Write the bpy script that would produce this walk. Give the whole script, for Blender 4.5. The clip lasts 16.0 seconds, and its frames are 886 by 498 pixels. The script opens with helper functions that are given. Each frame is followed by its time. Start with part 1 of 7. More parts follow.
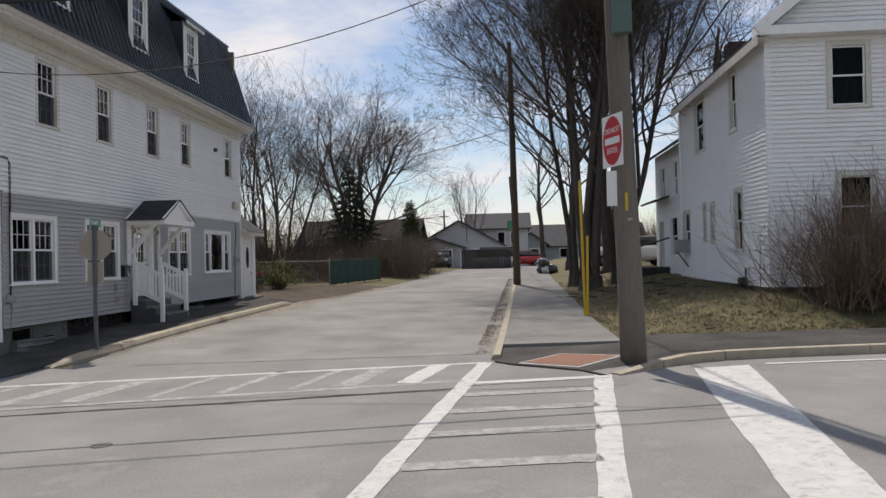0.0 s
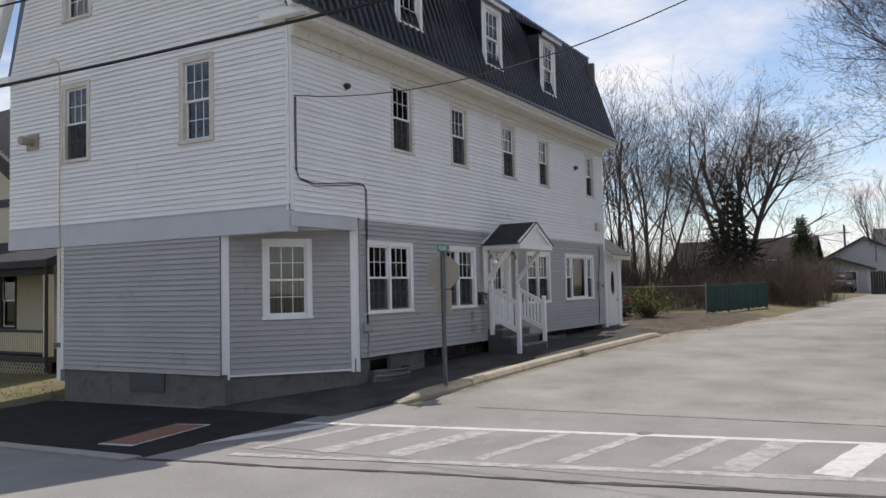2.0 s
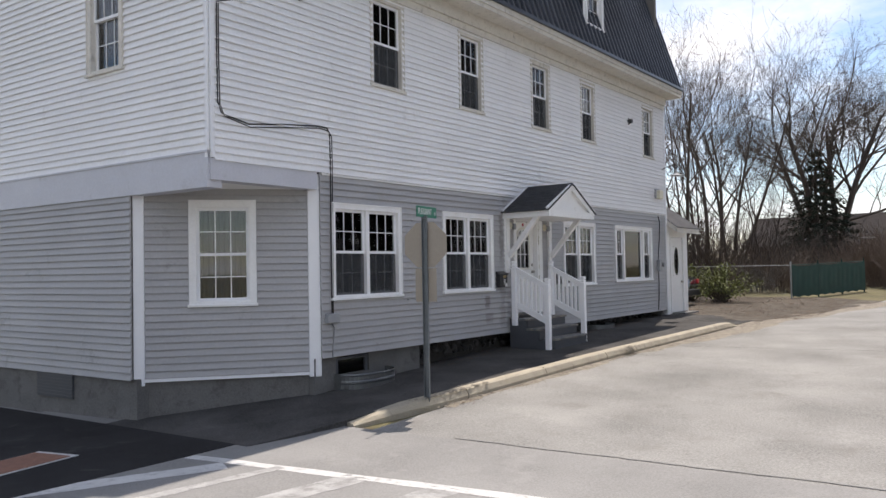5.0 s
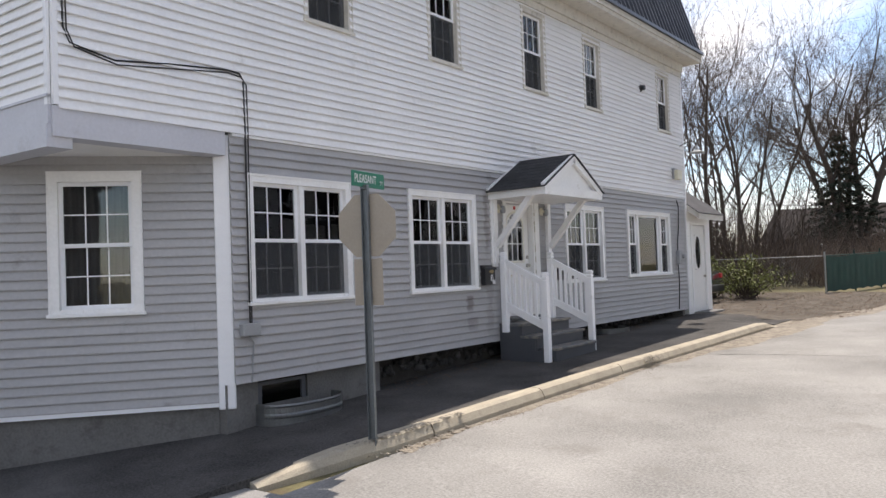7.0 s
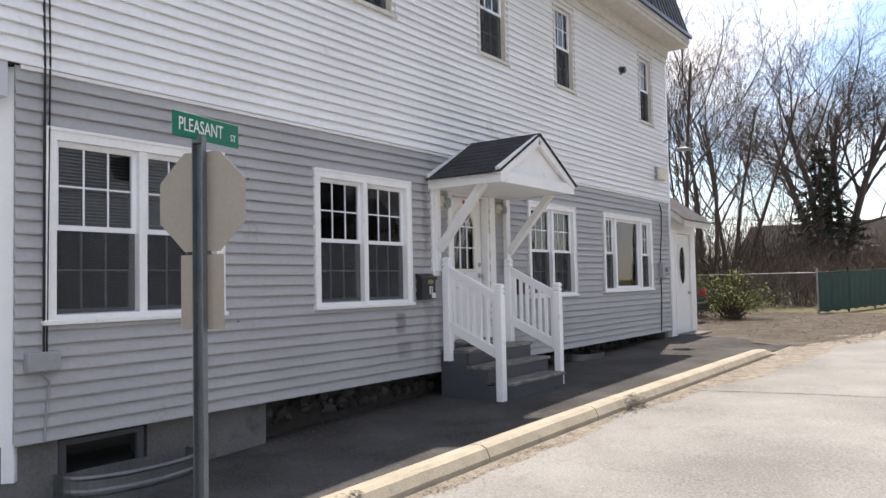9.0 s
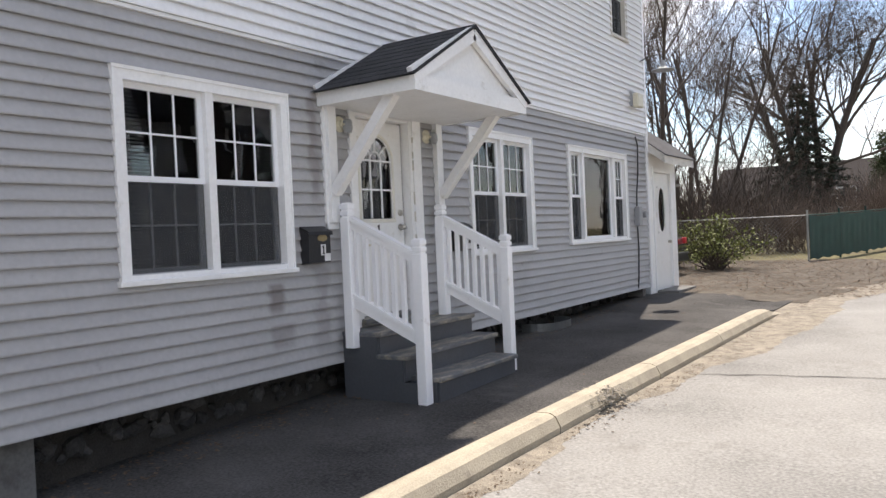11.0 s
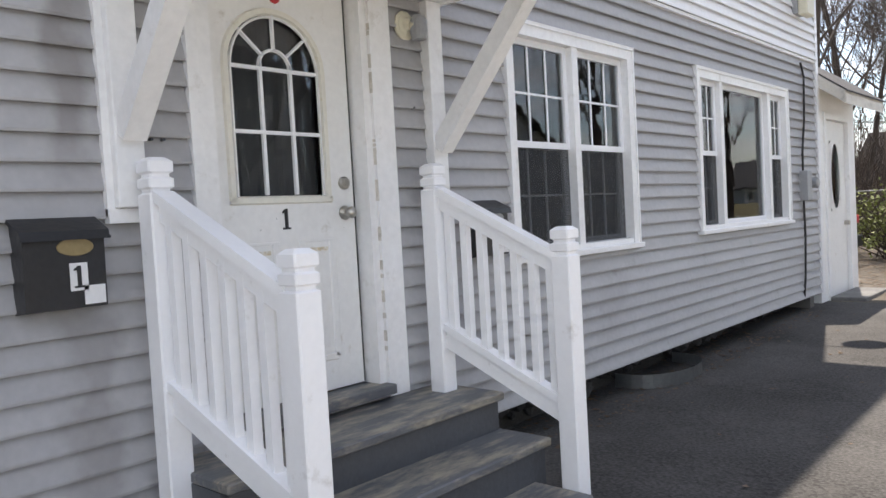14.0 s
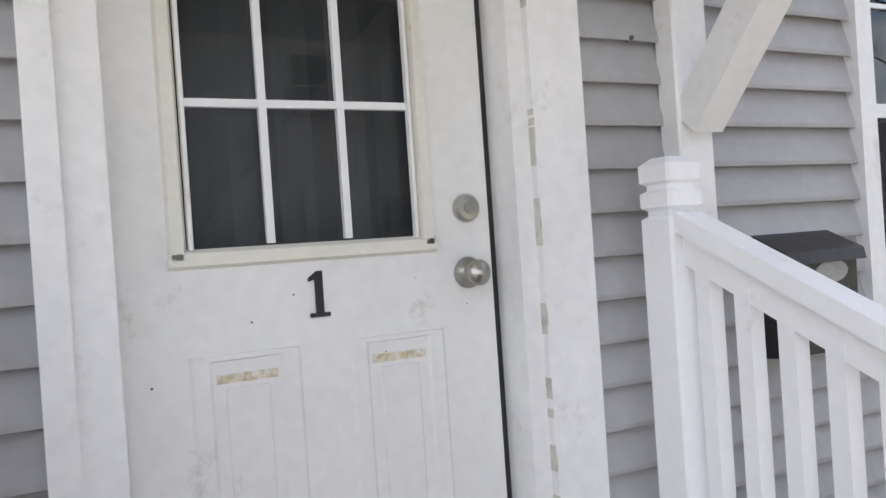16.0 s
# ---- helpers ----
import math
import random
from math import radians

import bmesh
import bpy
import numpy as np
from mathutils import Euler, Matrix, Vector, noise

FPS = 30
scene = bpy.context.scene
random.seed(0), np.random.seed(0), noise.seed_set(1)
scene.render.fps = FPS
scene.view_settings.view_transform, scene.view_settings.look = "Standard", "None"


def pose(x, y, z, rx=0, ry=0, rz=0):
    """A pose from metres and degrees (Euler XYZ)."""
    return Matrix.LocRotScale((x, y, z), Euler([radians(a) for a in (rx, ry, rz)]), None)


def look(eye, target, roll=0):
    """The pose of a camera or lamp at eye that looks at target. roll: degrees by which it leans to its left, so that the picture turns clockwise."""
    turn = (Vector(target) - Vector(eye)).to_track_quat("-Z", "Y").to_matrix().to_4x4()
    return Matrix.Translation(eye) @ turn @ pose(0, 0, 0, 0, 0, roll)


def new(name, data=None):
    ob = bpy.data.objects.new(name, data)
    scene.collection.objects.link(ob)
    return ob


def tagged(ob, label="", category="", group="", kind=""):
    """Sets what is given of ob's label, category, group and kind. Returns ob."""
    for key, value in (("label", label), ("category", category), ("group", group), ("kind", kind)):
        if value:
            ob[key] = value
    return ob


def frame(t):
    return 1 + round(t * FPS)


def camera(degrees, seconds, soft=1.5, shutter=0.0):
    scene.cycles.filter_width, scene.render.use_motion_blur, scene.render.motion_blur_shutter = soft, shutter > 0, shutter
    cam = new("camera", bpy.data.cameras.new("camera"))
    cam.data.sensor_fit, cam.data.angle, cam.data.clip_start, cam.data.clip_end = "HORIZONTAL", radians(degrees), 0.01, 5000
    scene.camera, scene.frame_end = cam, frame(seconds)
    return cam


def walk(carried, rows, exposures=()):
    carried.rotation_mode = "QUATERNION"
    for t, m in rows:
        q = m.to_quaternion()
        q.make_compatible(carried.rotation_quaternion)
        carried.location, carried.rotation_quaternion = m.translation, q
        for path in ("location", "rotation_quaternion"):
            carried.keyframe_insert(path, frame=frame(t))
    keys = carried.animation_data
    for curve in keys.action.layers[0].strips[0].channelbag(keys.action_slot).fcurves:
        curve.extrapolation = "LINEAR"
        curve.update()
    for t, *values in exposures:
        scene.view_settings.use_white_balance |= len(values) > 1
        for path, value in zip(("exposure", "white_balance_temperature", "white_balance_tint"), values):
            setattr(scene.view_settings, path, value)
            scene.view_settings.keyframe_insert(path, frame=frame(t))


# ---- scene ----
cam = camera(60.2, 16.0)
PATH = [
    (0, (10.122, -12.603, 1.701), (9.953, -10.61, 1.724), -1.2),
    (0.5, (9.994, -12.014, 1.741), (9.569, -10.06, 1.767), -2.7),
    (1, (9.91, -11.433, 1.76), (9.187, -9.569, 1.783), -1.9),
    (1.5, (9.711, -10.802, 1.797), (8.791, -9.027, 1.851), -1.1),
    (2, (9.522, -10.029, 1.792), (8.457, -8.339, 1.896), -1.3),
    (2.5, (9.357, -9.358, 1.804), (8.211, -7.724, 1.934), -1.7),
    (3, (9.234, -8.674, 1.797), (8.09, -7.037, 1.896), -2.5),
    (3.5, (9.0, -7.937, 1.793), (7.869, -6.288, 1.828), -1.9),
    (4, (8.849, -7.272, 1.794), (7.705, -5.632, 1.821), -1.1),
    (4.2, (8.795, -7.04, 1.803), (7.635, -5.411, 1.846), -0.9),
    (6.3, (7.501, -4.2, 1.642), (6.247, -2.642, 1.697), -1.3),
    (6.5, (7.355, -3.925, 1.639), (6.11, -2.362, 1.706), -1.5),
    (7, (7.041, -3.273, 1.616), (5.808, -1.699, 1.675), -2.1),
    (7.5, (6.673, -2.679, 1.576), (5.451, -1.096, 1.632), -2.0),
    (8, (6.371, -2.009, 1.561), (5.163, -0.417, 1.648), -1.8),
    (8.5, (6.028, -1.367, 1.565), (4.828, 0.23, 1.659), -0.3),
    (9, (5.771, -0.734, 1.557), (4.599, 0.884, 1.649), -1.2),
    (9.5, (5.48, -0.101, 1.545), (4.333, 1.535, 1.627), -2.4),
    (9.7, (5.37, 0.158, 1.509), (4.236, 1.805, 1.579), -2.8),
    (11.8, (4.192, 2.956, 1.633), (3.079, 4.616, 1.57), -2.3),
    (12, (4.065, 3.223, 1.646), (2.947, 4.881, 1.6), -2.1),
    (12.5, (3.724, 3.844, 1.622), (2.587, 5.489, 1.599), -1.3),
    (13, (3.445, 4.528, 1.648), (2.273, 6.148, 1.611), -2.1),
    (13.5, (3.113, 5.093, 1.63), (1.886, 6.67, 1.554), -3.0),
    (14, (2.804, 5.687, 1.621), (1.467, 7.173, 1.538), -3.2),
    (14.5, (2.462, 6.16, 1.627), (1.019, 7.544, 1.583), -2.7),
    (15, (2.16, 6.645, 1.643), (0.555, 7.839, 1.618), -2.5),
    (15.2, (2.031, 6.76, 1.628), (0.395, 7.91, 1.618), -1.6),
    (15.5, (1.791, 6.987, 1.689), (0.108, 8.067, 1.674), -2.2),
    (16, (1.467, 7.357, 1.738), (-0.328, 8.24, 1.725), -3.9),
]
EXPOSURES = [(0.0, 0.0, 6850, 14), (2.5, 0.25, 6720, 13), (4.2, 0.52, 6760, 14), (7.0, 0.80, 6900, 15), (8.5, 1.0, 6940, 15), (9.5, 0.98, 6940, 15), (12.0, 1.12, 7000, 14), (13.0, 1.18, 7020, 14), (13.5, 1.28, 7000, 14), (14.5, 1.47, 6930, 13), (16.0, 1.59, 7080, 14)]
walk(cam, [(t, look(eye, target, roll)) for t, eye, target, roll in PATH], EXPOSURES)

# ---- light ----
SUN_WAY = Vector((-0.145, 0.54, 1.0)).normalized()
world = bpy.data.worlds.new("sky")
scene.world = world
world.use_nodes = True
wn, wl = world.node_tree.nodes, world.node_tree.links
wn.clear()
w_out = wn.new("ShaderNodeOutputWorld")
w_bg = wn.new("ShaderNodeBackground")
w_sky = wn.new("ShaderNodeTexSky")
w_sky.sky_type = "NISHITA"
w_sky.sun_disc = False
w_sky.sun_elevation = math.asin(SUN_WAY.z)
w_sky.sun_rotation = math.atan2(SUN_WAY.x, SUN_WAY.y)
w_sky.air_density, w_sky.dust_density, w_sky.ozone_density = 1.0, 0.4, 1.6
w_co = wn.new("ShaderNodeTexCoord")
w_sep = wn.new("ShaderNodeSeparateXYZ")
w_add = wn.new("ShaderNodeMath")
w_add.operation = "ADD"
w_add.inputs[1].default_value = 0.12
w_div = wn.new("ShaderNodeVectorMath")
w_div.operation = "DIVIDE"
w_comb = wn.new("ShaderNodeCombineXYZ")
w_noise = wn.new("ShaderNodeTexNoise")
w_noise.inputs["Scale"].default_value = 1.1
w_noise.inputs["Detail"].default_value = 9
w_noise.inputs["Roughness"].default_value = 0.62
w_ramp = wn.new("ShaderNodeValToRGB")
w_ramp.color_ramp.elements[0].position, w_ramp.color_ramp.elements[1].position = 0.43, 0.68
w_mix = wn.new("ShaderNodeMix")
w_mix.data_type = "RGBA"
w_mix.inputs["B"].default_value = (7.4, 7.6, 8.0, 1)
wl.new(w_co.outputs["Generated"], w_sep.inputs[0])
wl.new(w_sep.outputs["Z"], w_add.inputs[0])
for k in range(3):
    wl.new(w_add.outputs[0], w_comb.inputs[k])
wl.new(w_co.outputs["Generated"], w_div.inputs[0])
wl.new(w_comb.outputs[0], w_div.inputs[1])
wl.new(w_div.outputs[0], w_noise.inputs["Vector"])
wl.new(w_noise.outputs["Fac"], w_ramp.inputs[0])
wl.new(w_ramp.outputs["Color"], w_mix.inputs["Factor"])
wl.new(w_sky.outputs[0], w_mix.inputs["A"])
wl.new(w_mix.outputs["Result"], w_bg.inputs["Color"])
w_bg.inputs["Strength"].default_value = 0.112
wl.new(w_bg.outputs[0], w_out.inputs["Surface"])
sun_data = bpy.data.lights.new("sun", "SUN")
sun_data.energy, sun_data.angle, sun_data.color = 3.6, radians(0.55), (1.0, 0.95, 0.87)
sun = new("sun", sun_data)
sun.matrix_world = look((0, 0, 60), Vector((0, 0, 60)) - SUN_WAY)


# ---- materials ----
def mat(name, color, rough=0.6, metal=0.0, vary=0.12, scale=3.0, fine=40.0, bump=0.15, bump_scale=0.0, per_object=0.0,
        dark=None, dirt=0.0, spec=0.5, stretch=(1, 1, 1), coat=0.0):
    """A painted, stony or metal surface: base colour with two scales of variation, optional dirt of its own colour, and relief."""
    m = bpy.data.materials.new(name)
    m.use_nodes = True
    n, l = m.node_tree.nodes, m.node_tree.links
    p = n["Principled BSDF"]
    p.inputs["Roughness"].default_value, p.inputs["Metallic"].default_value = rough, metal
    p.inputs["Specular IOR Level"].default_value = spec
    p.inputs["Coat Weight"].default_value = coat
    co = n.new("ShaderNodeTexCoord")
    geo = n.new("ShaderNodeNewGeometry")
    mp = n.new("ShaderNodeMapping")
    mp.inputs["Scale"].default_value = stretch
    l.new(geo.outputs["Position"], mp.inputs[0])
    big, small = n.new("ShaderNodeTexNoise"), n.new("ShaderNodeTexNoise")
    big.inputs["Scale"].default_value, big.inputs["Detail"].default_value = scale, 5
    small.inputs["Scale"].default_value, small.inputs["Detail"].default_value = fine, 3
    l.new(mp.outputs[0], big.inputs["Vector"])
    l.new(mp.outputs[0], small.inputs["Vector"])
    total = n.new("ShaderNodeMath")
    total.operation = "ADD"
    l.new(big.outputs["Fac"], total.inputs[0])
    l.new(small.outputs["Fac"], total.inputs[1])
    ramp = n.new("ShaderNodeMapRange")
    ramp.inputs["From Min"].default_value, ramp.inputs["From Max"].default_value = 0.7, 1.3
    ramp.inputs["To Min"].default_value, ramp.inputs["To Max"].default_value = 1 - vary, 1 + vary
    l.new(total.outputs[0], ramp.inputs["Value"])
    value = ramp.outputs[0]
    if per_object:
        info = n.new("ShaderNodeObjectInfo")
        r2 = n.new("ShaderNodeMapRange")
        r2.inputs["To Min"].default_value, r2.inputs["To Max"].default_value = 1 - per_object, 1 + per_object
        l.new(info.outputs["Random"], r2.inputs["Value"])
        mul = n.new("ShaderNodeMath")
        mul.operation = "MULTIPLY"
        l.new(value, mul.inputs[0])
        l.new(r2.outputs[0], mul.inputs[1])
        value = mul.outputs[0]
    tint = n.new("ShaderNodeVectorMath")
    tint.operation = "SCALE"
    tint.inputs[0].default_value = color
    l.new(value, tint.inputs["Scale"])
    out = tint.outputs[0]
    if dark:
        stain = n.new("ShaderNodeTexNoise")
        stain.inputs["Scale"].default_value, stain.inputs["Detail"].default_value = scale * 1.7, 8
        stain.inputs["Roughness"].default_value = 0.7
        l.new(mp.outputs[0], stain.inputs["Vector"])
        sr = n.new("ShaderNodeMapRange")
        sr.inputs["From Min"].default_value, sr.inputs["From Max"].default_value = 0.62 - dirt * 0.3, 0.80 - dirt * 0.3
        l.new(stain.outputs["Fac"], sr.inputs["Value"])
        mx = n.new("ShaderNodeMix")
        mx.data_type = "RGBA"
        mx.inputs["B"].default_value = (*dark, 1)
        l.new(sr.outputs[0], mx.inputs["Factor"])
        l.new(out, mx.inputs["A"])
        out = mx.outputs["Result"]
    l.new(out, p.inputs["Base Color"])
    if bump:
        bp = n.new("ShaderNodeBump")
        bp.inputs["Strength"].default_value, bp.inputs["Distance"].default_value = bump, 0.01
        if bump_scale:
            bn = n.new("ShaderNodeTexNoise")
            bn.inputs["Scale"].default_value, bn.inputs["Detail"].default_value = bump_scale, 4
            l.new(mp.outputs[0], bn.inputs["Vector"])
            l.new(bn.outputs["Fac"], bp.inputs["Height"])
        else:
            l.new(small.outputs["Fac"], bp.inputs["Height"])
        l.new(bp.outputs[0], p.inputs["Normal"])
    return m


def glass(name, tint=(0.8, 0.82, 0.82), wave=0.0, index=1.55):
    """A clear pane: see-through with a sharp, slightly wavy reflection."""
    m = bpy.data.materials.new(name)
    m.use_nodes = True
    n, l = m.node_tree.nodes, m.node_tree.links
    n.clear()
    o = n.new("ShaderNodeOutputMaterial")
    tr, gl, mx, fr = (n.new("ShaderNode" + k) for k in ("BsdfTransparent", "BsdfGlossy", "MixShader", "Fresnel"))
    tr.inputs["Color"].default_value = (*tint, 1)
    gl.inputs["Roughness"].default_value = 0.01
    fr.inputs["IOR"].default_value = index
    if wave:
        no, bp, geo = n.new("ShaderNodeTexNoise"), n.new("ShaderNodeBump"), n.new("ShaderNodeNewGeometry")
        no.inputs["Scale"].default_value, no.inputs["Detail"].default_value = 3.0, 2
        bp.inputs["Strength"].default_value, bp.inputs["Distance"].default_value = wave, 0.02
        l.new(geo.outputs["Position"], no.inputs["Vector"])
        l.new(no.outputs["Fac"], bp.inputs["Height"])
        l.new(bp.outputs[0], gl.inputs["Normal"])
    l.new(fr.outputs[0], mx.inputs[0])
    l.new(tr.outputs[0], mx.inputs[1])
    l.new(gl.outputs[0], mx.inputs[2])
    l.new(mx.outputs[0], o.inputs["Surface"])
    return m


M_GREY = mat("grey_siding", (0.405, 0.402, 0.408), 0.55, vary=0.07, scale=1.2, fine=25, bump=0.05, per_object=0.04, dark=(0.22, 0.21, 0.2), dirt=0.05)
M_WHITE = mat("white_siding", (0.86, 0.86, 0.865), 0.5, vary=0.05, scale=1.0, fine=20, bump=0.05, per_object=0.03, dark=(0.5, 0.49, 0.46), dirt=0.0)
M_TRIM = mat("white_trim_paint", (0.87, 0.87, 0.865), 0.45, vary=0.05, scale=3, fine=30, bump=0.08, dark=(0.60, 0.58, 0.53), dirt=0.05)
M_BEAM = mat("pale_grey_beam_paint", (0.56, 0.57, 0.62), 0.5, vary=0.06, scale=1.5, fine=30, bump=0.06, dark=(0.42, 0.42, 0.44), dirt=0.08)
M_PVC = mat("white_vinyl", (0.86, 0.87, 0.89), 0.35, vary=0.03, scale=4, fine=60, bump=0.04)
M_OLDTRIM = mat("weathered_white_trim", (0.66, 0.63, 0.57), 0.6, vary=0.1, scale=5, fine=50, bump=0.2, dark=(0.33, 0.31, 0.27), dirt=0.22)
M_RAIL = mat("white_rail_paint", (0.92, 0.925, 0.94), 0.42, vary=0.02, scale=3, fine=40, bump=0.1, dark=(0.55, 0.53, 0.5), dirt=0.0)
M_DOOR = mat("white_door_paint", (0.84, 0.84, 0.825), 0.45, vary=0.04, scale=4, fine=30, bump=0.05, dark=(0.50, 0.45, 0.36), dirt=0.06)
M_LITE = mat("cream_door_moulding", (0.78, 0.76, 0.68), 0.45, vary=0.05, scale=8, dark=(0.6, 0.52, 0.36), dirt=0.05)
M_RUST = mat("rust_stain", (0.62, 0.52, 0.34), 0.8, vary=0.3, scale=30, fine=90, dark=(0.80, 0.79, 0.75), dirt=0.6)
M_CREAM = mat("yellowed_plastic", (0.70, 0.66, 0.52), 0.45, vary=0.06, scale=6)
M_BLACK = mat("black_metal_paint", (0.02, 0.02, 0.022), 0.4, vary=0.2, scale=8)
M_ROOF = mat("dark_ribbed_metal", (0.075, 0.085, 0.105), 0.30, metal=0.55, vary=0.15, scale=2, fine=15, bump=0.05, per_object=0.12)
M_SHINGLE = mat("black_shingle", (0.030, 0.032, 0.036), 0.9, vary=0.35, scale=9, fine=120, bump=0.6, per_object=0.25)
M_CONC = mat("foundation_concrete", (0.155, 0.152, 0.145), 0.9, vary=0.2, scale=2.5, fine=40, bump=0.5, dark=(0.10, 0.095, 0.09), dirt=0.3)
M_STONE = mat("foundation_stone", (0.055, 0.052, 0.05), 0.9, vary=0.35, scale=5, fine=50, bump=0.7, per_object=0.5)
M_RECESS = mat("dark_recess_fill", (0.045, 0.04, 0.035), 0.95, vary=0.35, scale=6, fine=70, bump=0.8)
M_STEP = mat("grey_deck_paint", (0.12, 0.125, 0.135), 0.55, vary=0.15, scale=5, fine=40, bump=0.2, dark=(0.36, 0.32, 0.25), dirt=0.50, stretch=(1.4, 0.35, 1))
M_RISER = mat("dark_grey_paint", (0.075, 0.08, 0.09), 0.5, vary=0.12, scale=4, fine=40, bump=0.15)
M_ROAD = mat("worn_asphalt", (0.252, 0.246, 0.232), 0.95, spec=0.25, vary=0.34, scale=0.6, fine=45, bump=0.5, dark=(0.20, 0.19, 0.175), dirt=0.2)
M_ROAD2 = mat("patched_asphalt", (0.242, 0.237, 0.228), 0.95, spec=0.25, vary=0.2, scale=0.7, fine=50, bump=0.5, dark=(0.31, 0.30, 0.288), dirt=0.2)
M_WALK = mat("sidewalk_asphalt", (0.076, 0.073, 0.070), 0.95, spec=0.12, vary=0.5, scale=1.1, fine=50, bump=0.7, dark=(0.11, 0.105, 0.098), dirt=0.22)
M_TAR = mat("fresh_dark_asphalt", (0.027, 0.026, 0.027), 0.95, spec=0.15, vary=0.35, scale=1.3, fine=70, bump=0.6, dark=(0.075, 0.072, 0.068), dirt=0.12)
M_WALK2 = mat("pale_sidewalk_asphalt", (0.20, 0.195, 0.185), 0.92, vary=0.25, scale=0.9, fine=150, bump=0.45, dark=(0.12, 0.115, 0.11), dirt=0.25)
M_KERB = mat("pale_kerb_concrete", (0.39, 0.345, 0.265), 0.9, vary=0.2, scale=3, fine=80, bump=0.5, dark=(0.27, 0.24, 0.19), dirt=0.25)
M_KERBDIRT = mat("broken_kerb_edge", (0.20, 0.18, 0.15), 0.95, vary=0.3, scale=8, fine=60, bump=0.9)
M_PAINT = mat("worn_road_paint", (0.55, 0.545, 0.53), 0.85, vary=0.12, scale=6, fine=120, bump=0.3, dark=(0.30, 0.295, 0.285), dirt=0.3)
M_PAINT2 = mat("faded_road_paint", (0.37, 0.365, 0.355), 0.85, vary=0.22, scale=4, fine=140, bump=0.3, dark=(0.235, 0.23, 0.22), dirt=0.6)
M_BRICKRED = mat("tactile_panel_red", (0.24, 0.115, 0.075), 0.85, vary=0.25, scale=12, fine=80, bump=0.5, dark=(0.16, 0.1, 0.08), dirt=0.3)
M_SAND = mat("gutter_sand", (0.25, 0.22, 0.175), 0.95, vary=0.35, scale=4, fine=90, bump=0.8, dark=(0.13, 0.108, 0.085), dirt=0.45)
M_DIRT = mat("brown_driveway_dirt", (0.115, 0.100, 0.082), 0.95, vary=0.35, scale=2.5, fine=80, bump=0.8, dark=(0.085, 0.068, 0.052), dirt=0.45, spec=0.2)
M_POST = mat("dull_steel_post", (0.17, 0.19, 0.205), 0.45, metal=0.6, vary=0.14, scale=8, fine=50, bump=0.1)
M_KERBSTONE = mat("grey_granite", (0.33, 0.315, 0.29), 0.9, vary=0.12, scale=5, fine=140, bump=0.4)
M_BROWNHOUSE = mat("brown_stained_siding", (0.045, 0.039, 0.037), 0.95, spec=0.08, vary=0.2, scale=2, fine=15)
M_LEAVES = mat("dead_leaves", (0.11, 0.075, 0.048), 0.9, vary=0.4, scale=10, fine=60, bump=0.4)
M_GRASS = mat("spring_lawn", (0.13, 0.115, 0.05), 0.95, vary=0.4, scale=0.8, fine=25, bump=0.9, dark=(0.085, 0.06, 0.035), dirt=0.4)
M_BLADE = mat("grass_blades", (0.16, 0.16, 0.06), 0.8, vary=0.4, scale=1.2, fine=10, bump=0)
M_BARK = mat("grey_bark", (0.078, 0.063, 0.054), 0.95, vary=0.35, scale=3, fine=30, bump=1.0, stretch=(1, 1, 0.2))
M_TWIG = mat("brown_twig", (0.075, 0.058, 0.048), 0.9, vary=0.25, scale=2, fine=10, bump=0)
M_BRUSH = mat("grey_brown_twig", (0.17, 0.13, 0.105), 0.9, vary=0.3, scale=4, fine=10, bump=0)
M_BUSHTWIG = mat("red_brown_twig", (0.17, 0.118, 0.085), 0.9, vary=0.3, scale=4, fine=10, bump=0)
M_NEEDLE = mat("dark_spruce", (0.022, 0.032, 0.02), 0.85, vary=0.4, scale=1.5, fine=8, bump=0)
M_CEDAR = mat("cedar_green", (0.045, 0.065, 0.02), 0.85, vary=0.4, scale=1.5, fine=8, bump=0)
M_SHRUB = mat("green_shrub_leaf", (0.17, 0.19, 0.05), 0.7, vary=0.45, scale=3, fine=15, bump=0)
M_POLE = mat("weathered_pole_wood", (0.16, 0.14, 0.12), 0.9, vary=0.2, scale=4, fine=50, bump=0.6, stretch=(1, 1, 0.06), dark=(0.12, 0.1, 0.085), dirt=0.25)
M_POLE2 = mat("brown_pole_wood", (0.10, 0.075, 0.055), 0.9, vary=0.2, scale=4, fine=50, bump=0.6, stretch=(1, 1, 0.06))
M_GALV = mat("galvanised_steel", (0.35, 0.36, 0.36), 0.45, metal=0.7, vary=0.12, scale=8, fine=50, bump=0.1)
M_SIGNBACK = mat("bare_sign_back", (0.36, 0.315, 0.26), 0.5, metal=0.25, vary=0.06, scale=3)
M_GREEN = mat("sign_green", (0.0, 0.16, 0.09), 0.4, vary=0.05)
M_WSIGN = mat("sign_white", (0.78, 0.78, 0.78), 0.4, vary=0.04)
M_RED = mat("sign_red", (0.5, 0.02, 0.03), 0.4, vary=0.06)
M_YELLOW = mat("yellow_plastic", (0.62, 0.42, 0.03), 0.5, vary=0.1, scale=5)
M_WIRE = mat("black_cable", (0.015, 0.015, 0.016), 0.6, vary=0.1)
M_GREYBOX = mat("grey_box_paint", (0.32, 0.33, 0.34), 0.5, vary=0.08, scale=6)
# Dark tone puts the dimness of the rooms into their walls and floors.
M_DARKROOM = mat("dim_room_fill", (0.16, 0.15, 0.14), 0.9, vary=0.1)
M_CURTAIN = mat("white_curtain", (0.80, 0.80, 0.79), 0.9, vary=0.06, scale=4)
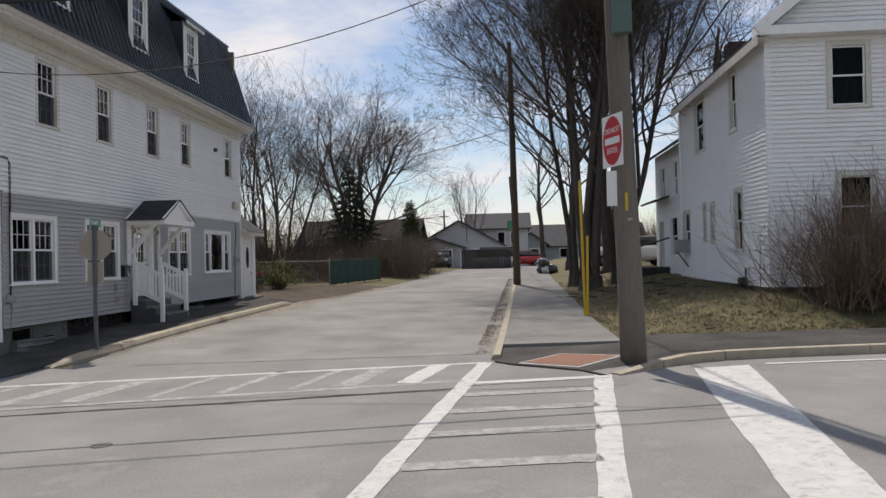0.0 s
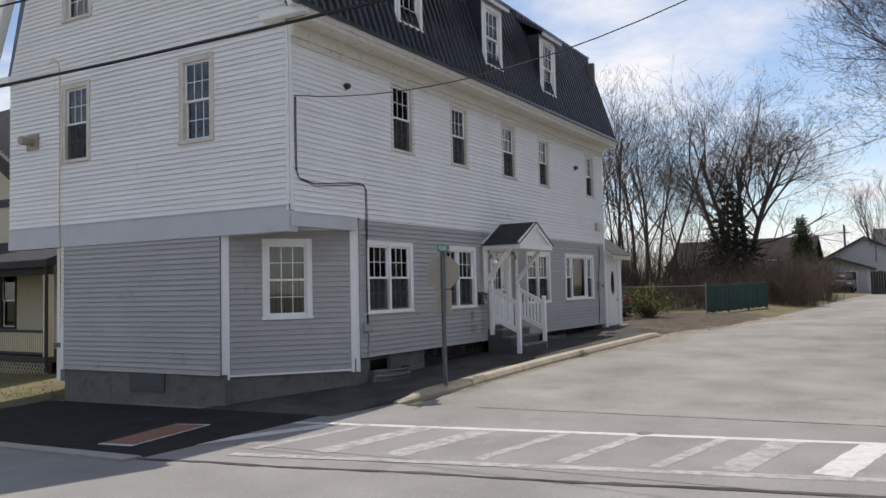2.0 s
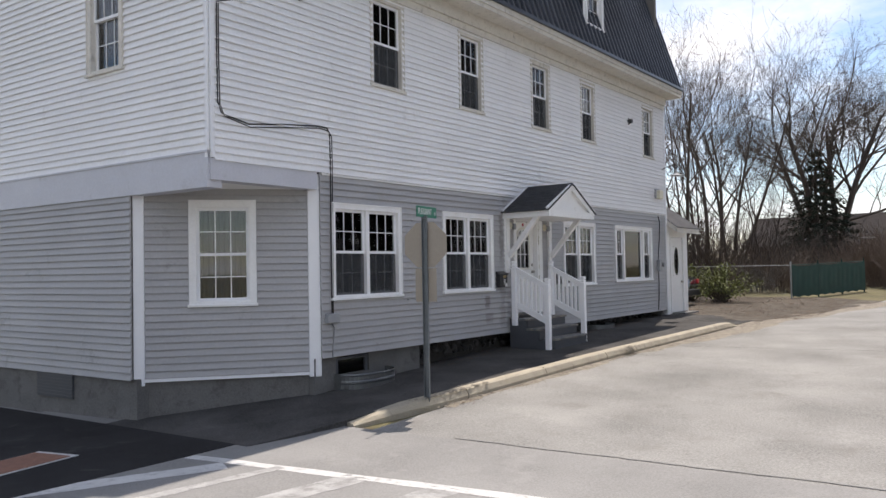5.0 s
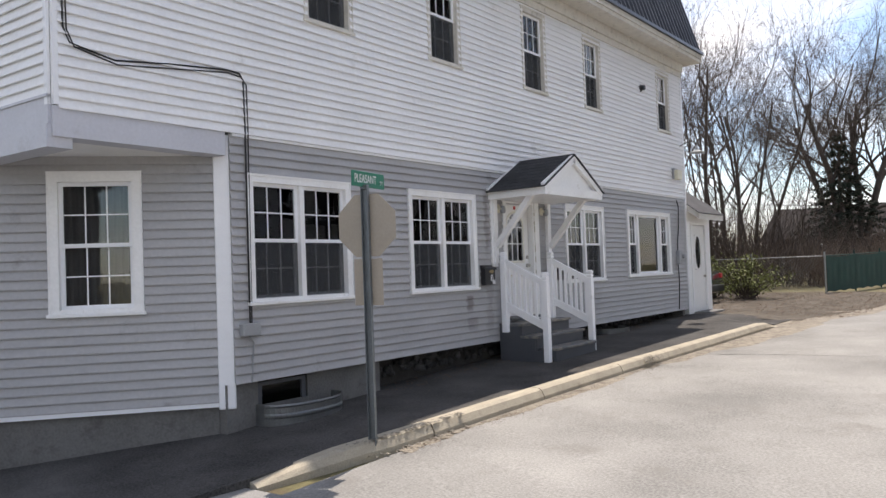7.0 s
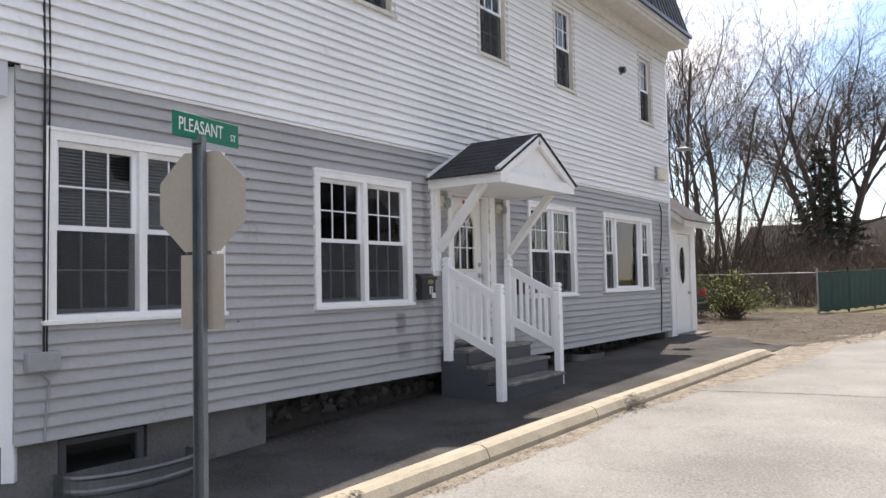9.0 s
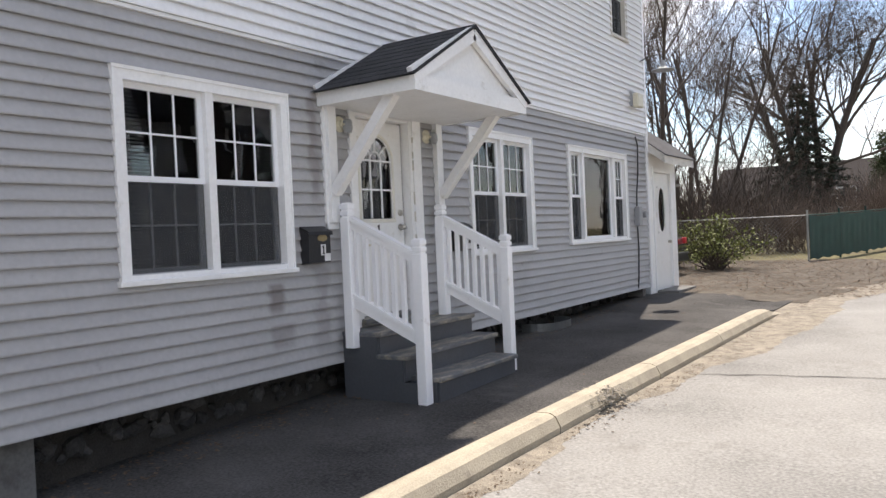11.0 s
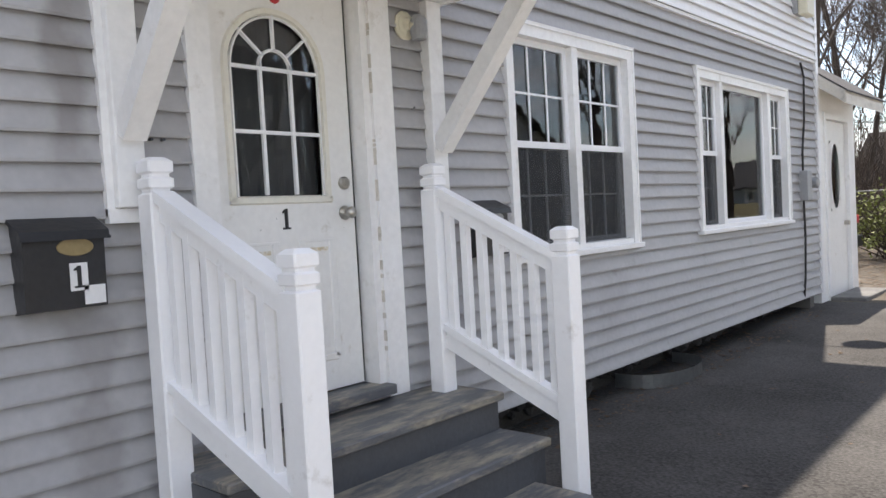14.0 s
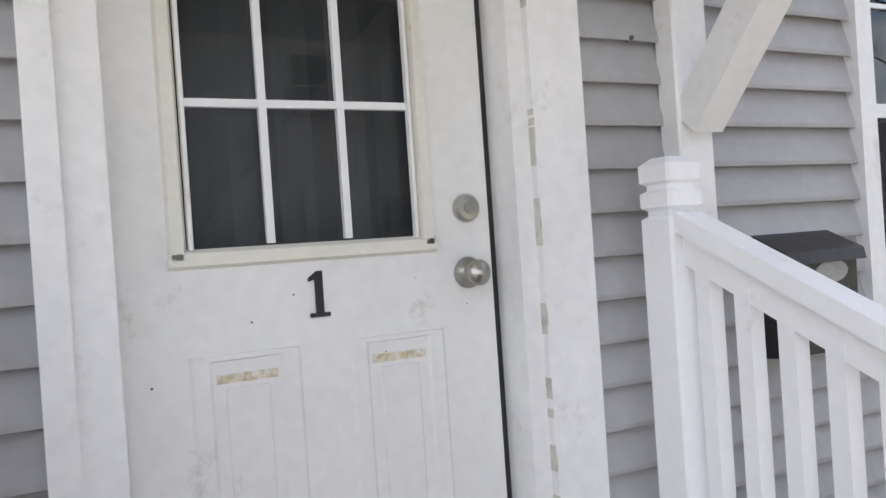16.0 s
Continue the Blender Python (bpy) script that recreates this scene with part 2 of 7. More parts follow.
M_BLIND = mat("blind_and_dark_backing", (0.13, 0.13, 0.135), 0.7, vary=0.05)
M_BEIGE = mat("cream_siding", (0.60, 0.54, 0.40), 0.6, vary=0.06)
M_GREENSLAT = mat("green_privacy_mesh", (0.010, 0.050, 0.038), 0.7, vary=0.25, scale=3, fine=30)
M_DARKFENCE = mat("dark_fence_board", (0.05, 0.045, 0.042), 0.85, vary=0.2, per_object=0.2)
M_BLUEHOUSE = mat("pale_blue_siding", (0.33, 0.38, 0.40), 0.6, vary=0.06)
M_PALE = mat("pale_grey_siding", (0.55, 0.56, 0.56), 0.6, vary=0.06)
M_GREYROOF = mat("grey_asphalt_roof", (0.085, 0.085, 0.09), 0.95, spec=0.15, vary=0.2, scale=3, fine=20, bump=0.4)
M_CARWHITE = mat("white_car_paint", (0.75, 0.75, 0.76), 0.2, vary=0.02, coat=0.6)
M_CARRED = mat("red_car_paint", (0.40, 0.02, 0.02), 0.2, vary=0.03, coat=0.6)
M_CARDARK = mat("dark_car_paint", (0.03, 0.03, 0.035), 0.2, vary=0.05, coat=0.6)
M_RUBBER = mat("black_rubber", (0.02, 0.02, 0.02), 0.85, vary=0.2)
M_CHROME = mat("worn_nickel", (0.5, 0.48, 0.44), 0.28, metal=1.0, vary=0.08)
M_BLUE = mat("blue_plastic", (0.02, 0.10, 0.35), 0.5, vary=0.08)
M_TEAL = mat("transformer_green", (0.075, 0.13, 0.11), 0.5, vary=0.1)
M_LAMP = mat("lit_bulb", (0.9, 0.75, 0.45), 0.4)
M_LAMP.node_tree.nodes["Principled BSDF"].inputs["Emission Color"].default_value = (1.0, 0.62, 0.2, 1)
M_LAMP.node_tree.nodes["Principled BSDF"].inputs["Emission Strength"].default_value = 3.0
G_CLEAR = glass("window_glass", wave=0.06, index=1.7)
G_OLD = glass("wavy_glass", (0.94, 0.95, 0.95), wave=0.10, index=2.1)
G_SCREEN = glass("insect_screened_glass", (0.4, 0.4, 0.4), 0.05, 1.18)


def mesh_screen(name):
    """Dark woven insect screen: threads and gaps too fine to see."""
    m = bpy.data.materials.new(name)
    m.use_nodes = True
    n, l = m.node_tree.nodes, m.node_tree.links
    n.clear()
    o, tr, df, mx = (n.new("ShaderNode" + k) for k in ("OutputMaterial", "BsdfTransparent", "BsdfDiffuse", "MixShader"))
    df.inputs["Color"].default_value = (0.075, 0.078, 0.082, 1)
    mx.inputs[0].default_value = 0.5
    l.new(tr.outputs[0], mx.inputs[1])
    l.new(df.outputs[0], mx.inputs[2])
    l.new(mx.outputs[0], o.inputs["Surface"])
    return m


M_SCREEN = mesh_screen("insect_screen")
G_DOOR = glass("door_glass", wave=0.05, index=1.45)


def stained(m, spots):
    """Adds old drip stains to a wall paint: (y, half width, z low, z high, strength) on the side wall."""
    n, l = m.node_tree.nodes, m.node_tree.links
    p = n["Principled BSDF"]
    out = p.inputs["Base Color"].links[0].from_socket
    geo, sep, no = n.new("ShaderNodeNewGeometry"), n.new("ShaderNodeSeparateXYZ"), n.new("ShaderNodeTexNoise")
    no.inputs["Scale"].default_value, no.inputs["Detail"].default_value = 5.0, 6
    l.new(geo.outputs["Position"], sep.inputs[0])
    l.new(geo.outputs["Position"], no.inputs["Vector"])

    def node(op, a, b):
        k = n.new("ShaderNodeMath")
        k.operation = op
        for i, v in enumerate((a, b)):
            if isinstance(v, (int, float)):
                k.inputs[i].default_value = v
            else:
                l.new(v, k.inputs[i])
        return k.outputs[0]

    for y, half, z0, z1, strength in spots:
        wander = node("MULTIPLY", node("SUBTRACT", no.outputs["Fac"], 0.5), half * 2.2)
        off = node("ABSOLUTE", node("ADD", node("SUBTRACT", sep.outputs["Y"], y), wander), 0.0)
        across = n.new("ShaderNodeMapRange")
        across.inputs["From Min"].default_value, across.inputs["From Max"].default_value = half, half * 0.35
        l.new(off, across.inputs["Value"])
        low, high = n.new("ShaderNodeMapRange"), n.new("ShaderNodeMapRange")
        low.inputs["From Min"].default_value, low.inputs["From Max"].default_value = z0, z0 + 0.25 * (z1 - z0)
        high.inputs["From Min"].default_value, high.inputs["From Max"].default_value = z1, z1 - 0.1 * (z1 - z0)
        l.new(sep.outputs["Z"], low.inputs["Value"])
        l.new(sep.outputs["Z"], high.inputs["Value"])
        mask = node("MULTIPLY", node("MULTIPLY", across.outputs[0], node("MULTIPLY", low.outputs[0], high.outputs[0])), strength)
        mx = n.new("ShaderNodeMix")
        mx.data_type = "RGBA"
        mx.inputs["B"].default_value = (0.15, 0.13, 0.12, 1)
        l.new(mask, mx.inputs["Factor"])
        l.new(out, mx.inputs["A"])
        out = mx.outputs["Result"]
    l.new(out, p.inputs["Base Color"])


stained(M_GREY, ((6.32, 0.10, 0.95, 1.24, 0.7), (6.36, 0.16, 0.66, 0.90, 0.45), (6.84, 0.09, 1.75, 2.9, 0.5), (6.86, 0.12, 0.5, 1.4, 0.35), (10.6, 0.3, 0.6, 1.2, 0.15)))


# ---- building helpers ----
def part(name, bm, material, parent=None, label="", m=None, smooth=False):
    """Links a bmesh as one mesh object, under a thing or a part."""
    bmesh.ops.recalc_face_normals(bm, faces=bm.faces)
    me = bpy.data.meshes.new(name)
    bm.to_mesh(me)
    bm.free()
    me.materials.append(material)
    if smooth:
        for f in me.polygons:
            f.use_smooth = True
    return place(new(name, me), parent, label, m)


def place(ob, parent=None, label="", m=None):
    if m is not None:
        ob.matrix_world = m
    if parent is not None:
        ob.parent = parent
        ob.matrix_parent_inverse = world_of(parent).inverted()
    if label:
        ob["label"] = label
    return ob


def world_of(ob):
    if ob.parent is None:
        return ob.matrix_basis.copy()
    return world_of(ob.parent) @ ob.matrix_parent_inverse @ ob.matrix_basis


def raw(name, verts, faces, material, parent=None, label="", m=None, smooth=False):
    me = bpy.data.meshes.new(name)
    me.from_pydata(verts, [], faces)
    me.materials.append(material)
    if smooth:
        me.polygons.foreach_set("use_smooth", [True] * len(me.polygons))
    me.update()
    return place(new(name, me), parent, label, m)


def thing(name, label, category, at=(0, 0, 0), group="", kind="", rz=0):
    ob = new(name)
    ob.empty_display_size = 0.2
    ob.matrix_world = pose(*at, 0, 0, rz)
    return tagged(ob, label, category, group, kind)


def box(bm, x0, x1, y0, y1, z0, z1, bev=0.0, m=None):
    vs = [bm.verts.new((x, y, z)) for x in (x0, x1) for y in (y0, y1) for z in (z0, z1)]
    fs = [bm.faces.new([vs[i] for i in q]) for q in ((0, 1, 3, 2), (4, 6, 7, 5), (0, 4, 5, 1), (2, 3, 7, 6), (0, 2, 6, 4), (1, 5, 7, 3))]
    if m is not None:
        bmesh.ops.transform(bm, matrix=m, verts=vs)
    if bev:
        es = list({e for f in fs for e in f.edges})
        bmesh.ops.bevel(bm, geom=es, offset=bev, segments=1, affect="EDGES", profile=0.7)
    return bm


def boxes(*rows, bev=0.0):
    bm = bmesh.new()
    for r in rows:
        box(bm, *r, bev=bev)
    return bm


def prism(bm, outline, y0, y1):
    """Extrudes an outline of (x, z) along y."""
    a = [bm.verts.new((x, y0, z)) for x, z in outline]
    b = [bm.verts.new((x, y1, z)) for x, z in outline]
    bm.faces.new(a)
    bm.faces.new(b[::-1])
    for i in range(len(a)):
        j = (i + 1) % len(a)
        bm.faces.new((a[i], b[i], b[j], a[j]))
    return bm


def bar(bm, a, b, w, h, up=(0, 0, 1)):
    """A square bar from a to b, w wide and h high."""
    a, b = Vector(a), Vector(b)
    d = (b - a).normalized()
    s = d.cross(Vector(up)).normalized()
    u = s.cross(d)
    vs = [bm.verts.new(p + s * i * w / 2 + u * j * h / 2) for p in (a, b) for i, j in ((-1, -1), (1, -1), (1, 1), (-1, 1))]
    for q in ((3, 2, 1, 0), (4, 5, 6, 7), (0, 1, 5, 4), (1, 2, 6, 5), (2, 3, 7, 6), (3, 0, 4, 7)):
        bm.faces.new([vs[i] for i in q])
    return bm


def tube(bm, pts, radii, sides=8, cap=True):
    pts = [Vector(p) for p in pts]
    if not hasattr(radii, "__len__"):
        radii = [radii] * len(pts)
    rings = []
    for i, p in enumerate(pts):
        d = (pts[min(i + 1, len(pts) - 1)] - pts[max(i - 1, 0)]).normalized()
        s = d.cross(Vector((0.31, 0.2, 0.93)) if abs(d.z) < 0.9 else Vector((1, 0, 0))).normalized()
        u = s.cross(d)
        rings.append([bm.verts.new(p + (s * math.cos(a) + u * math.sin(a)) * radii[i]) for a in [2 * math.pi * k / sides for k in range(sides)]])
    for a, b in zip(rings, rings[1:]):
        for k in range(sides):
            bm.faces.new((a[k], a[(k + 1) % sides], b[(k + 1) % sides], b[k]))
    if cap:
        bm.faces.new(rings[0][::-1])
        bm.faces.new(rings[-1])
    return bm


def sag(a, b, drop, n=14):
    a, b = Vector(a), Vector(b)
    return [a.lerp(b, i / n) - Vector((0, 0, drop * 4 * (i / n) * (1 - i / n))) for i in range(n + 1)]


def lettering(name, text, size, material, parent, m, sx=1.0, label=""):
    cu = bpy.data.curves.new(name, "FONT")
    cu.body, cu.size, cu.extrude, cu.align_x, cu.align_y = text, size, 0.0012, "CENTER", "CENTER"
    tmp = new("lettering_source", cu)
    dg = bpy.context.evaluated_depsgraph_get()
    me = bpy.data.meshes.new_from_object(tmp.evaluated_get(dg))
    bpy.data.objects.remove(tmp)
    me.name = name
    me.materials.clear()
    me.materials.append(material)
    return place(new(name, me), parent, label, m @ Matrix.Diagonal((sx, 1, 1, 1)))


# ---- lie of the land ----
def smooth_step(a, b, v):
    t = min(1.0, max(0.0, (v - a) / (b - a)))
    return t * t * (3 - 2 * t)


def road_z(x, y):
    cross = -0.29 + 0.028 * max(-14.0, min(x, 22.0))
    b = smooth_step(-2.0, 8.0, y)
    return cross * (1 - b) - 0.13 * b + 0.02 * min(max(y, 0.0), 40.0)


def left_edge(y):
    return 1.96 + 0.046 * (max(2.6, min(y, 16.0)) - 2.6) + (0.0 if y < 16 else 3.0 * (1 - math.exp((16 - y) / 10)) + 0.02 * max(0.0, y - 30))


def right_edge(y):
    return 9.8 + 0.022 * y + (0.0 if y < 45 else 0.004 * (y - 45) ** 1.6)


def land_z(x, y):
    """The open ground beside the roads: a low bank under the lawn, level elsewhere."""
    z = road_z(x, y)
    if x > 12.0 and y > 2.2:
        z += 0.10 + 0.62 * smooth_step(0.0, 4.5, min(x - 12.2, y - 2.4))
    elif x < left_edge(y) and y > 15.5:
        z += 0.10 * smooth_step(0.0, 2.0, left_edge(y) - x)
    elif x < -6.5 and y > -3:
        z += 0.05
    return z


def sheet(name, xs, ys, height, material, parent=None, skirt=0.0, label="", lift=0.0):
    """A grid over xs by ys (xs may depend on y), laid on a height."""
    verts, faces = [], []
    for y in ys:
        row = xs(y) if callable(xs) else xs
        verts += [(x, y, height(x, y) + lift) for x in row]
    w = len(row)
    for j in range(len(ys) - 1):
        for i in range(w - 1):
            a = j * w + i
            faces.append((a, a + 1, a + w + 1, a + w))
    if skirt:
        rim = [i for i in range(w)] + [j * w + w - 1 for j in range(1, len(ys))] + [(len(ys) - 1) * w + i for i in range(w - 2, -1, -1)] + [j * w for j in range(len(ys) - 2, 0, -1)]
        base = len(verts)
        verts += [(verts[i][0], verts[i][1], verts[i][2] - skirt) for i in rim]
        for k in range(len(rim)):
            q = (k + 1) % len(rim)
            faces.append((rim[k], base + k, base + q, rim[q]))
    return raw(name, verts, faces, material, parent, label)


def spread(a, b, n):
    return [a + (b - a) * i / n for i in range(n + 1)]


GX = [-600, -300, -150, -80, -50] + spread(-36, 36, 72) + [50, 80, 150, 300, 600]
GY = [-400, -150, -70, -40] + spread(-28, 60, 88) + [70, 85, 100, 140, 220, 400, 800]
tagged(sheet("ground", GX, GY, lambda x, y: land_z(x, y) - 0.03, M_GRASS), "patchy brown and green spring grass ground", "ground", kind="structure")
tagged(sheet("road", lambda y: spread(left_edge(y), right_edge(y), 8), spread(0.9, 20, 20) + spread(22, 110, 44), road_z, M_ROAD),
       "pale worn grey asphalt side street running uphill", "road", kind="structure")
tagged(sheet("road_crossing", spread(-70, 70, 70), spread(-12.5, -0.3, 10), road_z, M_ROAD2), "worn asphalt cross street with thin cracks", "road", kind="structure")
tagged(sheet("road_patch", spread(-4.0, 11.6, 24), spread(-2.7, 0.9, 5), lambda x, y: road_z(x, y) + 0.004, M_ROAD2), "darker patched asphalt strip at the side street mouth", "road", kind="structure")


# ---- the corner house ----
W_SIDE = pose(0, 0, 0, 0, 0, -90)          # along the side street, u = -y
W_FRONT = pose(0, 0, 0, 0, 0, 183.7)       # along the cross street, u from the corner
W_CUT = pose(-0.1, 1.9, 0, 0, 0, 230.3)    # the cut ground-floor corner
EXPO = 0.1016


def wall_mesh(u0, u1, z0, z1, holes, thick=0.15, d=0.0):
    """A wall with real openings, as blocks between its holes (u0, u1, z0, z1)."""
    us = sorted({u0, u1, *(min(max(h[k], u0), u1) for h in holes for k in (0, 1))})
    zs = sorted({z0, z1, *(min(max(h[k], z0), z1) for h in holes for k in (2, 3))})
    bm = bmesh.new()
    for a, b in zip(us, us[1:]):
        run = None
        for c, e in zip(zs, zs[1:]):
            mu, mz = (a + b) / 2, (c + e) / 2
            if any(h[0] < mu < h[1] and h[2] < mz < h[3] for h in holes):
                if run:
                    box(bm, a, b, d - thick, d, *run)
                run = None
            else:
                run = (run[0] if run else c, e)
        if run:
            box(bm, a, b, d - thick, d, *run)
    bmesh.ops.remove_doubles(bm, verts=bm.verts, dist=1e-5)
    return bm


def board_mesh(material, expo=EXPO):
    """One lapped board, a metre long: hollow behind its lower lip, as folded vinyl is."""
    pts = [(0.0, 0.014), (0.026, 0.014), (0.029, -0.004), (0.033, -0.003), (0.034, 0.008), (0.004, expo + 0.013), (0.0, expo + 0.013)]
    bm = bmesh.new()
    a = [bm.verts.new((0, y, z)) for y, z in pts]
    b = [bm.verts.new((1, y, z)) for y, z in pts]
    bm.faces.new(a)
    bm.faces.new(b[::-1])
    for i in range(len(pts)):
        j = (i + 1) % len(pts)
        bm.faces.new((a[i], b[i], b[j], a[j]))
    bmesh.ops.recalc_face_normals(bm, faces=bm.faces)
    me = bpy.data.meshes.new("siding_board")
    bm.to_mesh(me)
    bm.free()
    me.materials.append(material)
    return me


def siding(wall, w, u0, u1, z0, z1, holes, me, expo=EXPO, d=0.002, limit=None):
    """Lapped boards up a wall, row by row, cut at the openings; limit(z) may narrow a row."""
    rows = int(round((z1 - z0) / expo))
    step = (z1 - z0) / rows
    for r in range(rows):
        z = z0 + r * step
        a, b = (u0, u1) if limit is None else limit(z + step / 2, u0, u1)
        cuts = sorted((h[0], h[1]) for h in holes if h[2] - 0.25 * step < z + step / 2 < h[3] + 0.25 * step)
        at = a
        for h in [*cuts, (b, b)]:
            if min(h[0], b) - at > 0.03:
                ob = new("siding_board", me)
                place(ob, wall, "", w @ Matrix.Translation((at, d, z)) @ Matrix.Diagonal((min(h[0], b) - at, 1, step / expo, 1)))
            at = max(at, h[1])


def shrink(h, s=0.06):
    return (h[0] + s, h[1] - s, h[2] + s, h[3] - s)


def sash(bm, u0, u1, z0, z1, d, rail=0.042, deep=0.032):
    box(bm, u0, u0 + rail, d - deep, d, z0, z1)
    box(bm, u1 - rail, u1, d - deep, d, z0, z1)
    box(bm, u0 + rail, u1 - rail, d - deep, d, z0, z0 + rail)
    box(bm, u0 + rail, u1 - rail, d - deep, d, z1 - rail, z1)


def muntins(bm, u0, u1, z0, z1, d, cols, rows, t=0.014):
    for i in range(1, cols):
        u = u0 + (u1 - u0) * i / cols
        box(bm, u - t / 2, u + t / 2, d - 0.008, d, z0, z1)
    for j in range(1, rows):
        z = z0 + (z1 - z0) * j / rows
        for i in range(cols):
            a, b = u0 + (u1 - u0) * i / cols + t / 2, u0 + (u1 - u0) * (i + 1) / cols - t / 2
            box(bm, a, b, d - 0.008, d, z - t / 2, z + t / 2)


def window(house, w, h, units=1, casing=M_TRIM, cw=0.085, blind=False, curtain=0.0, grid=(3, 2), proud=0.044, sill=True, glassy=None, widths=None, drape=None, slats=None, screen=False):
    """A window of one or more double-hung units in its casing, with sill, sashes, panes and bars."""
    u0, u1, z0, z1 = h
    glassy = glassy or G_CLEAR
    zb = z0 + 0.05
    n = units
    shares = widths or [1.0 / n] * n
    inner = (u1 - u0 - 2 * cw)
    edges, at = [], u0 + cw
    for k in range(n):
        edges.append((at, at + inner * shares[k]))
        at += inner * shares[k]
    win = part("window", boxes((u0 + cw, u1 - cw, -0.1, proud, z1 - cw, z1), (u0 + 0.016, u1 - 0.016, proud, proud + 0.011, z1 - 0.016, z1)), casing, house, "", w)
    for a, e in ((u0, u0), (u1 - cw, u1 - 0.016)):
        part("side_casing", boxes((a, a + cw, -0.1, proud, zb, z1), (e, e + 0.016, proud, proud + 0.011, zb, z1)), casing, win, "", w)
    part("head_cap", boxes((u0 - 0.004, u1 + 0.004, 0.0, proud + 0.014, z1, z1 + 0.008)), casing, win, "", w)
    part("bottom_casing", boxes((u0 + cw, u1 - cw, -0.1, proud - 0.01, zb, zb + cw * 0.4)), casing, win, "", w)
    for k in range(1, n):
        part("mullion", boxes((edges[k][0] - 0.035, edges[k][0] + 0.035, -0.1, proud - 0.012, zb + cw * 0.4, z1 - cw)), casing, win, "", w)
    if sill:
        part("window_sill", boxes((u0 - 0.02, u1 + 0.02, -0.02, proud + 0.03, z0 + 0.012, zb), bev=0.005), casing, win, "", w)
    for k, (a, b) in enumerate(edges):
        a += 0.035 if k else 0.0
        b -= 0.035 if k < n - 1 else 0.0
        lo, hi = zb + cw * 0.4, z1 - cw
        mid = (lo + hi) / 2
        fixed = widths and shares[k] > 0.45
        bm = bmesh.new()
        if fixed:
            sash(bm, a, b, lo, hi, -0.02, 0.04)
            part("sash", bm, M_PVC, win, "", w)
            part("pane", boxes((a + 0.04, b - 0.04, -0.038, -0.034, lo + 0.04, hi - 0.04)), glassy, win, "", w).visible_shadow = False
            bm = bmesh.new()
            muntins(bm, a + 0.04, b - 0.04, lo + 0.04, hi - 0.04, -0.041, 4, 4)
            part("window_grille", bm, M_PVC, win, "", w)
        else:
            for s0, s1, d in ((mid - 0.02, hi, -0.015), (lo, mid + 0.02, -0.05)):
                bm = bmesh.new()
                sash(bm, a, b, s0, s1, d)
                part("sash", bm, M_PVC, win, "", w)
                part("pane", boxes((a + 0.042, b - 0.042, d - 0.020, d - 0.016, s0 + 0.042, s1 - 0.042)), glassy, win, "", w).visible_shadow = False
                if grid:
                    bm = bmesh.new()
                    muntins(bm, a + 0.042, b - 0.042, s0 + 0.042, s1 - 0.042, d - 0.006, *grid)
                    part("window_grille", bm, M_PVC, win, "", w)
                if screen and s1 != hi:
                    part("insect_screen", boxes((a + 0.01, b - 0.01, -0.024, -0.0235, lo + 0.005, s1 - 0.02)), M_SCREEN, win, "dark insect screen", w)
        if blind:
            bm = bmesh.new()
            z = hi - 0.03
            while z > lo + 0.02 + (0.0 if blind > 1 else (mid - lo)):
                box(bm, a + 0.02, b - 0.02, -0.118, -0.105, z, z + 0.016)
                z -= 0.027
            part("blind", bm, slats or M_BLIND, win, "slatted blind", w)
        if curtain:
            steps = 44
            runs = [(0, steps)] if curtain >= 1 else [(0, int(steps * curtain / 2)), (steps - int(steps * curtain / 2), steps)]
            for s0, s1 in runs:
                bm = bmesh.new()
                last = None
                for s in range(s0, s1 + 1):
                    u = a + 0.01 + (b - a - 0.02) * s / steps
                    d = -0.112 + 0.014 * math.sin(s * 1.35) + 0.008 * math.sin(s * 0.5)
                    row = [bm.verts.new((u, e, z)) for e, z in ((d, lo), (d, hi), (d - 0.004, hi), (d - 0.004, lo))]
                    if last:
                        for q in range(4):
                            bm.faces.new((last[q], row[q], row[(q + 1) % 4], last[(q + 1) % 4]))
                    last = row
                part("curtain", bm, drape or M_CURTAIN, win, "pleated window curtain, at some panes standing in for shade or reflection", w)
    return win


house = thing("corner_house", "three-storey house with white upper and grey lower lapped siding", "house")
B_GREY, B_WHITE = board_mesh(M_GREY), board_mesh(M_WHITE)
SIDE_END = 15.62

# Side wall, ground floor: openings as (u0, u1, z0, z1), u = -y.
LOW = [(-3.76, -2.13, 1.30, 2.80), (-6.53, -4.91, 1.30, 2.80), (-11.0, -9.40, 1.30, 2.80), (-14.52, -12.13, 1.33, 2.80)]
DOOR = (-8.44, -7.28, 0.78, 2.90)
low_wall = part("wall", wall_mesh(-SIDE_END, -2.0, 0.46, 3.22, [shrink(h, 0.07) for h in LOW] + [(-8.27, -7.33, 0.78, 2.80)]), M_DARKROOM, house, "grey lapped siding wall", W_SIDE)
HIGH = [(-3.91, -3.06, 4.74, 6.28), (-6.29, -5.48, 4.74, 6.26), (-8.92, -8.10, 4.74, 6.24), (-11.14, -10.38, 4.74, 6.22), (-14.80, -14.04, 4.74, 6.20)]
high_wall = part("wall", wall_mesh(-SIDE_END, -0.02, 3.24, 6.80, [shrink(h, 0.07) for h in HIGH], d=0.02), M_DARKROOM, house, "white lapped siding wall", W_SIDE)
